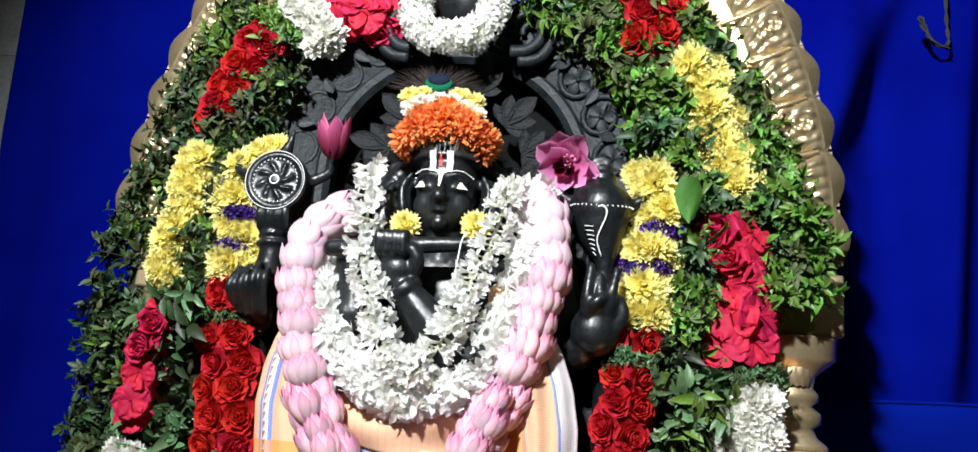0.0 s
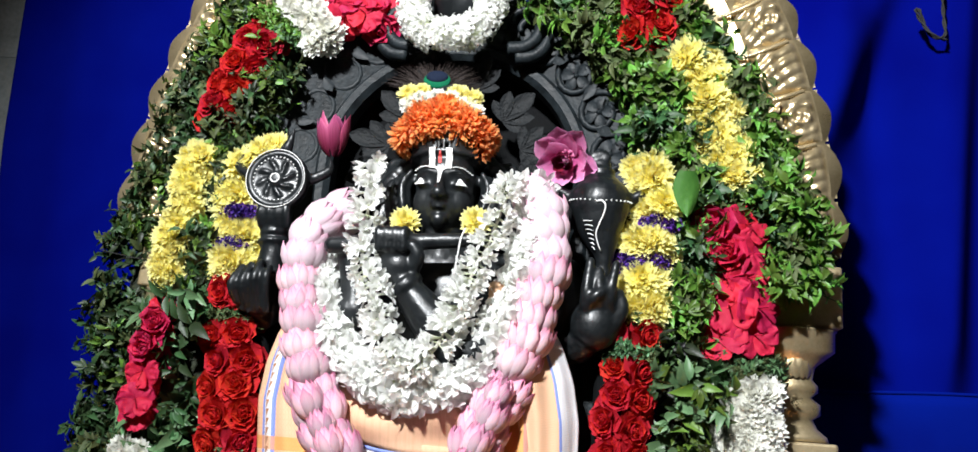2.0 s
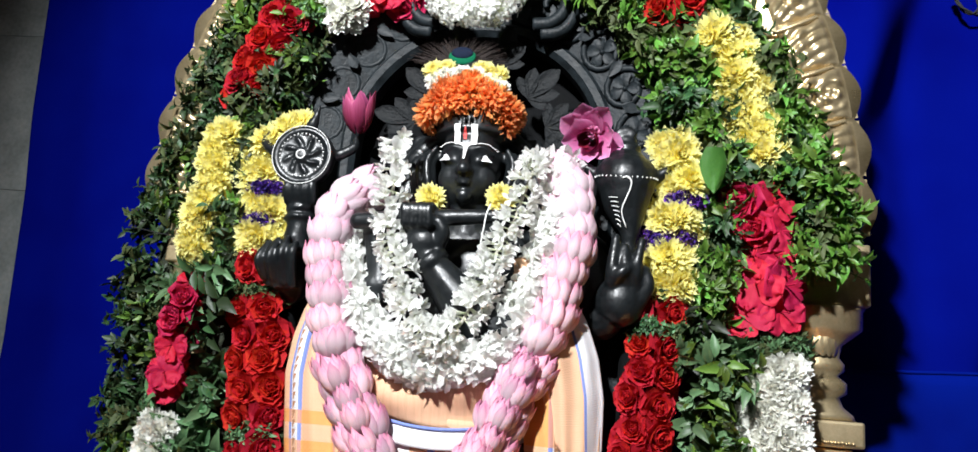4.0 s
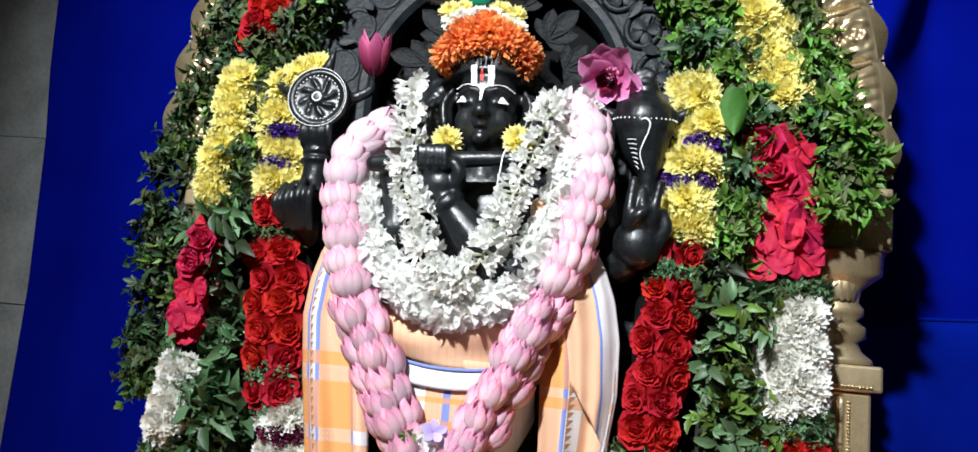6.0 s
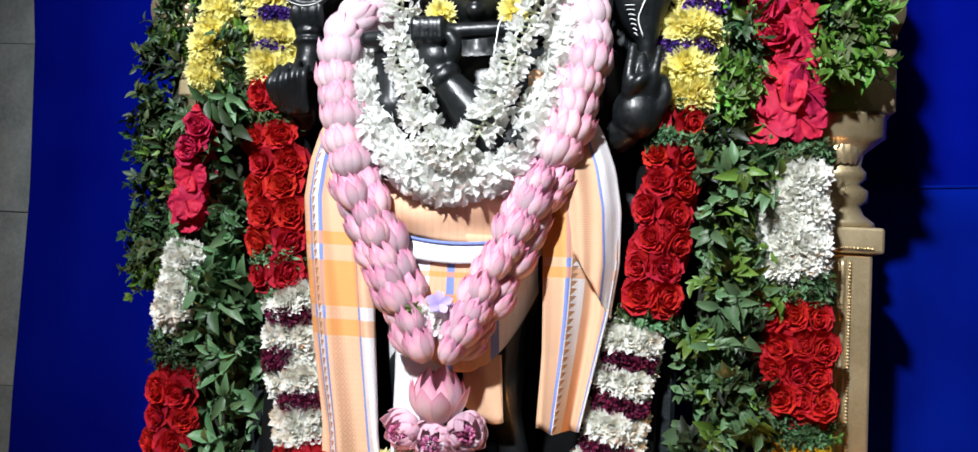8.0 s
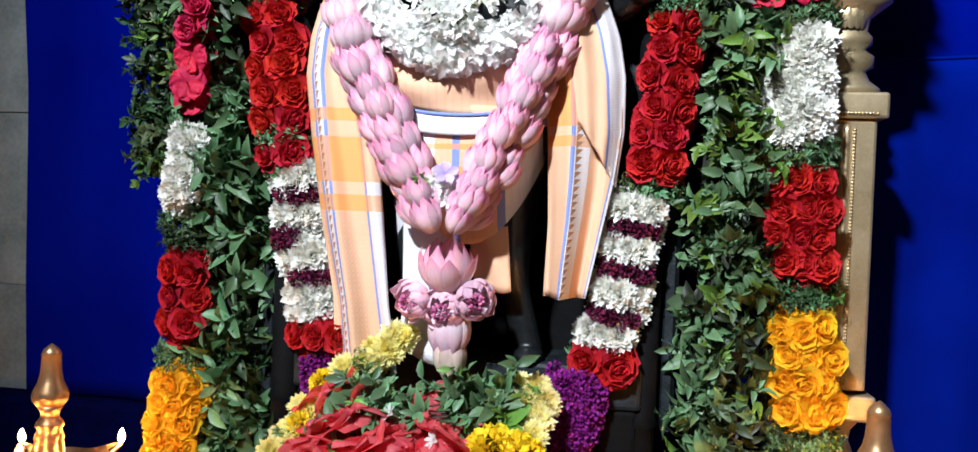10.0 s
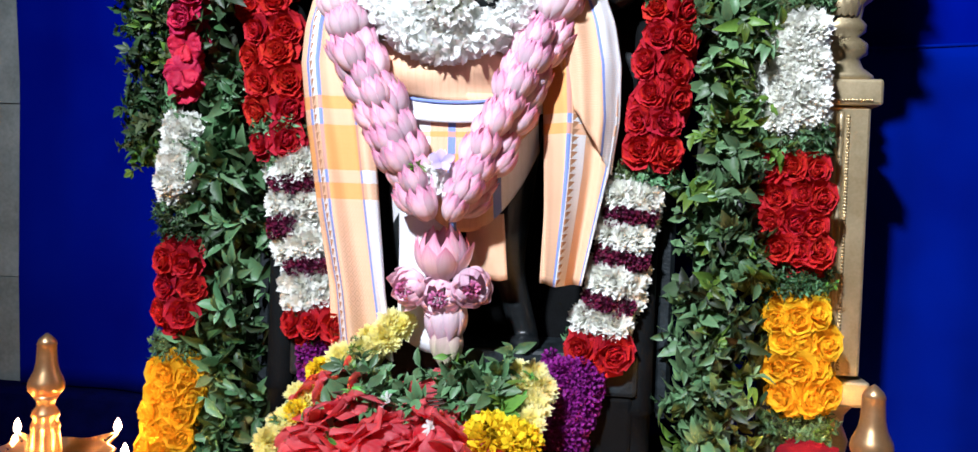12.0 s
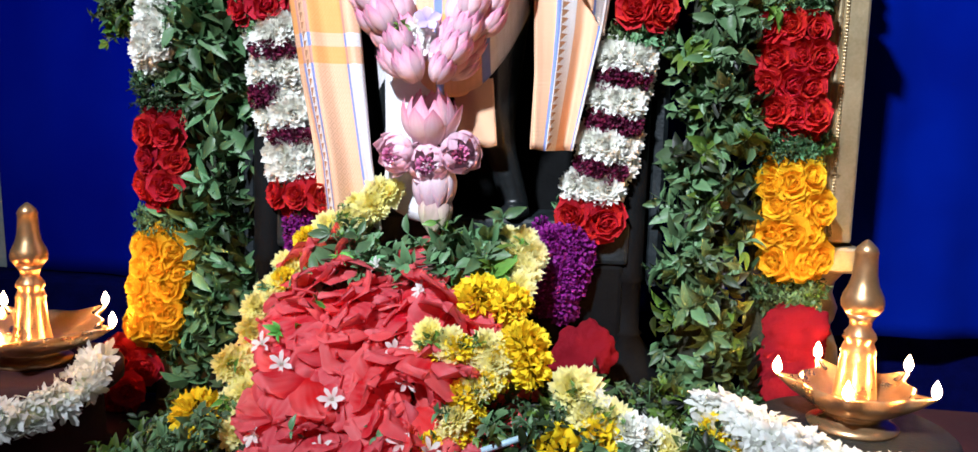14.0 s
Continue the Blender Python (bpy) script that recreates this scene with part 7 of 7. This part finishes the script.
    # chains of yellow heads
    def chain(label, line, n, kinds, size, seed):
        ch = thing("flower_string", label, "garland", line[len(line) // 2], "yellow strings on the heap")
        q = random.Random(seed)
        pts = smooth_line(line, 60)
        part("string", plain("string", *tube(pts, 0.004, 6), STRING, True), ch)
        for k in range(n):
            p = Vector(pts[int(60 * k / max(1, n - 1))]) + Vector((q.uniform(-.012, .012), q.uniform(-.01, .004), q.uniform(-.008, .008)))
            c = q.choice(kinds)
            part("marigold" if c == "marigold" else "chrysanthemum", q.choice(MUMS[c]), ch, "", facing(p, (q.uniform(-.6, .6), -0.8, q.uniform(0.1, 0.9)), q.uniform(0, 6), size * q.uniform(0.8, 1.15)))
        leaf_stuff("leaf_tuft", [(pts[q.randrange(61)] + (q.uniform(-.02, .02), -0.012, q.uniform(-.014, .014)), (q.uniform(-.5, .5), -0.8, 0.4)) for _ in range(max(5, n // 2))], [LEAF_BLUE, LEAF], ch, "small green leaves", 0.012, 6, 0.9, seed, 0.022)
        return ch
    chain("string of pale yellow chrysanthemums behind the heap", [(-0.040, -0.045, 0.350), (-0.062, -0.055, 0.325), (-0.085, -0.06, 0.300), (-0.075, -0.07, 0.275)], 20, ["pale", "yellow", "yellow"], 0.020, 501)
    chain("string of yellow chrysanthemums down the side of the heap", [(-0.095, -0.05, 0.305), (-0.128, -0.06, 0.275), (-0.152, -0.09, 0.245), (-0.164, -0.11, 0.218), (-0.172, -0.15, 0.185)], 16, ["yellow", "yellow", "marigold", "pale"], 0.021, 502)
    chain("string of pale yellow chrysanthemums along the heap edge", [(-0.172, -0.18, 0.165), (-0.165, -0.205, 0.135), (-0.158, -0.225, 0.10), (-0.150, -0.24, 0.06)], 10, ["pale", "yellow"], 0.021, 503)
    chain("string of yellow chrysanthemums crossing the heap", [(0.052, -0.215, 0.208), (0.080, -0.222, 0.196), (0.112, -0.212, 0.196), (0.112, -0.22, 0.182), (0.106, -0.235, 0.158), (0.090, -0.25, 0.130), (0.060, -0.265, 0.108), (0.015, -0.275, 0.088), (-0.02, -0.285, 0.07)], 42, ["pale", "yellow", "yellow", "pale", "marigold"], 0.0195, 504)
    chain("string of pale yellow chrysanthemums above the heap", [(0.122, -0.06, 0.300), (0.134, -0.07, 0.283), (0.137, -0.085, 0.262), (0.130, -0.10, 0.242)], 10, ["pale"], 0.020, 505)
    chain("short string of yellow and white flowers beside the heap", [(0.195, -0.22, 0.170), (0.212, -0.225, 0.155), (0.230, -0.23, 0.140), (0.26, -0.235, 0.130), (0.29, -0.235, 0.122)], 14, ["pale", "yellow", "white"], 0.026, 506)
    for x, y, z, s in ((0.092, -0.135, 0.234, 0.034), (0.118, -0.135, 0.232, 0.030), (0.150, -0.20, 0.200, 0.032), (0.158, -0.205, 0.182, 0.028), (0.195, -0.25, 0.105, 0.036), (-0.218, -0.20, 0.095, 0.034), (0.381, -0.225, 0.122, 0.026), (0.350, -0.225, 0.135, 0.020), (0.235, -0.245, 0.128, 0.026), (0.132, -0.135, 0.232, 0.024)):
        m = thing("marigold", "single bright yellow marigold on the offering", "flower", (x, y, z), "loose marigolds")
        part("petals", r.choice(MUMS["marigold"]), m, "", facing((x, y, z), (r.uniform(-.4, .4), -0.8, 0.6), r.uniform(0, 6), s))
    # thin pale blue stick lying at the foot of the heap
    stick = thing("thin_stick", "thin pale blue plastic stick lying on the leaves", "stick", (0.144, -0.265, 0.12))
    part("stick", plain("stick", *tube([(0.118, -0.272, 0.112), (0.163, -0.262, 0.128)], 0.0034, 10), solid("pale_blue_plastic", (0.30, 0.45, 0.55), (0.42, 0.58, 0.68), 0.45), True), stick)
    # red cockscomb head
    cock = thing("cockscomb_flower", "velvety dark red cockscomb flower head", "flower", (0.212, -0.09, 0.15))
    part("velvet_head", velvet_head("velvet_head", 3.1), cock, "", Matrix.Translation((0.208, -0.09, 0.158)) @ Matrix.Rotation(radians(24), 4, "Y") @ Matrix.Diagonal((0.034, 0.031, 0.046, 1)))
    # loose leaves round the foot of the heap
    bed = thing("loose_leaves", "scattered green basil sprigs round the foot of the offering", "leaves", (0.0, -0.25, 0.0), "", "stuff")
    spots = []
    for k in range(430):
        a = r.random()
        x, y = (r.uniform(-0.33, -0.17), r.uniform(-0.30, -0.06)) if a < 0.45 else (r.uniform(0.12, 0.36), r.uniform(-0.27, -0.12))
        z = 0.085 * (1 - abs(x + 0.24) / 0.2) if x < 0 else 0.115 + 0.03 * r.random() - 0.3 * max(0, -y - 0.2)
        z = z if x > 0 else 0.03 + 0.09 * r.random() * (1 - (-0.17 - x) / 0.18)
        spots.append(((x, y, z), (0, -0.6, 0.8)))
    leaf_stuff("leaves", spots, [LEAF_BLUE, LEAF_DARK, LEAF], bed, "", 0.019, 6, 1.0, 403, 0.04)
    # low hump in the core's shade colour under the loose sprigs
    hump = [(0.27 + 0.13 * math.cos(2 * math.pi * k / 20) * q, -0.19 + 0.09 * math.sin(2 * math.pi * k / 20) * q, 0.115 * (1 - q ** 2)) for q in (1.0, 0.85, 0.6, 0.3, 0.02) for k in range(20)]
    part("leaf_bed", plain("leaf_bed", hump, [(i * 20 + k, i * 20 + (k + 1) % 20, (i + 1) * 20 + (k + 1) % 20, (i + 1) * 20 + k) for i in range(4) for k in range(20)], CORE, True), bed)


offering()


# ---- wall blocks, small last things ----
def wall_blocks():
    shape = plain("stone_block", *box(0.999, 0.03, 0.3550, 0.0015), GRANITE)
    for row in range(-4, 5):
        for k in range(2):
            x = -2.0 + 1.0 * k + (0.2 if row % 2 else 0.0)
            ob = new("stone_block", shape)
            ob.parent = wall_back
            ob.location = Vector((x, 0.489 + 0.002 * ((row * 7 + k * 3) % 3), 0.852 + 0.356 * row)) - wall_back.location


wall_blocks()


def wires():
    ob = thing("wire", "thin grey wire end sticking out of the leaves", "wire", (-0.46, 0.04, 0.87))
    part("strand", plain("strand", *tube(smooth_line([(-0.42, 0.05, 0.868), (-0.455, 0.035, 0.872), (-0.484, 0.03, 0.876)], 8), 0.0007, 5), ROPE, True), ob)
    part("strand", plain("strand", *tube(smooth_line([(-0.43, 0.045, 0.872), (-0.452, 0.032, 0.866), (-0.462, 0.03, 0.858)], 8), 0.0006, 5), ROPE, True), ob)
    ob = thing("thread", "white cotton thread hanging over the flute", "thread", (0.066, -0.09, 0.86))
    part("strand", plain("strand", *tube(smooth_line([(0.068, -0.075, 0.912), (0.066, -0.090, 0.895), (0.064, -0.091, 0.875), (0.060, -0.085, 0.845), (0.056, -0.082, 0.80)], 14), 0.0011, 5), WHITE_PAINT, True), ob)


wires()
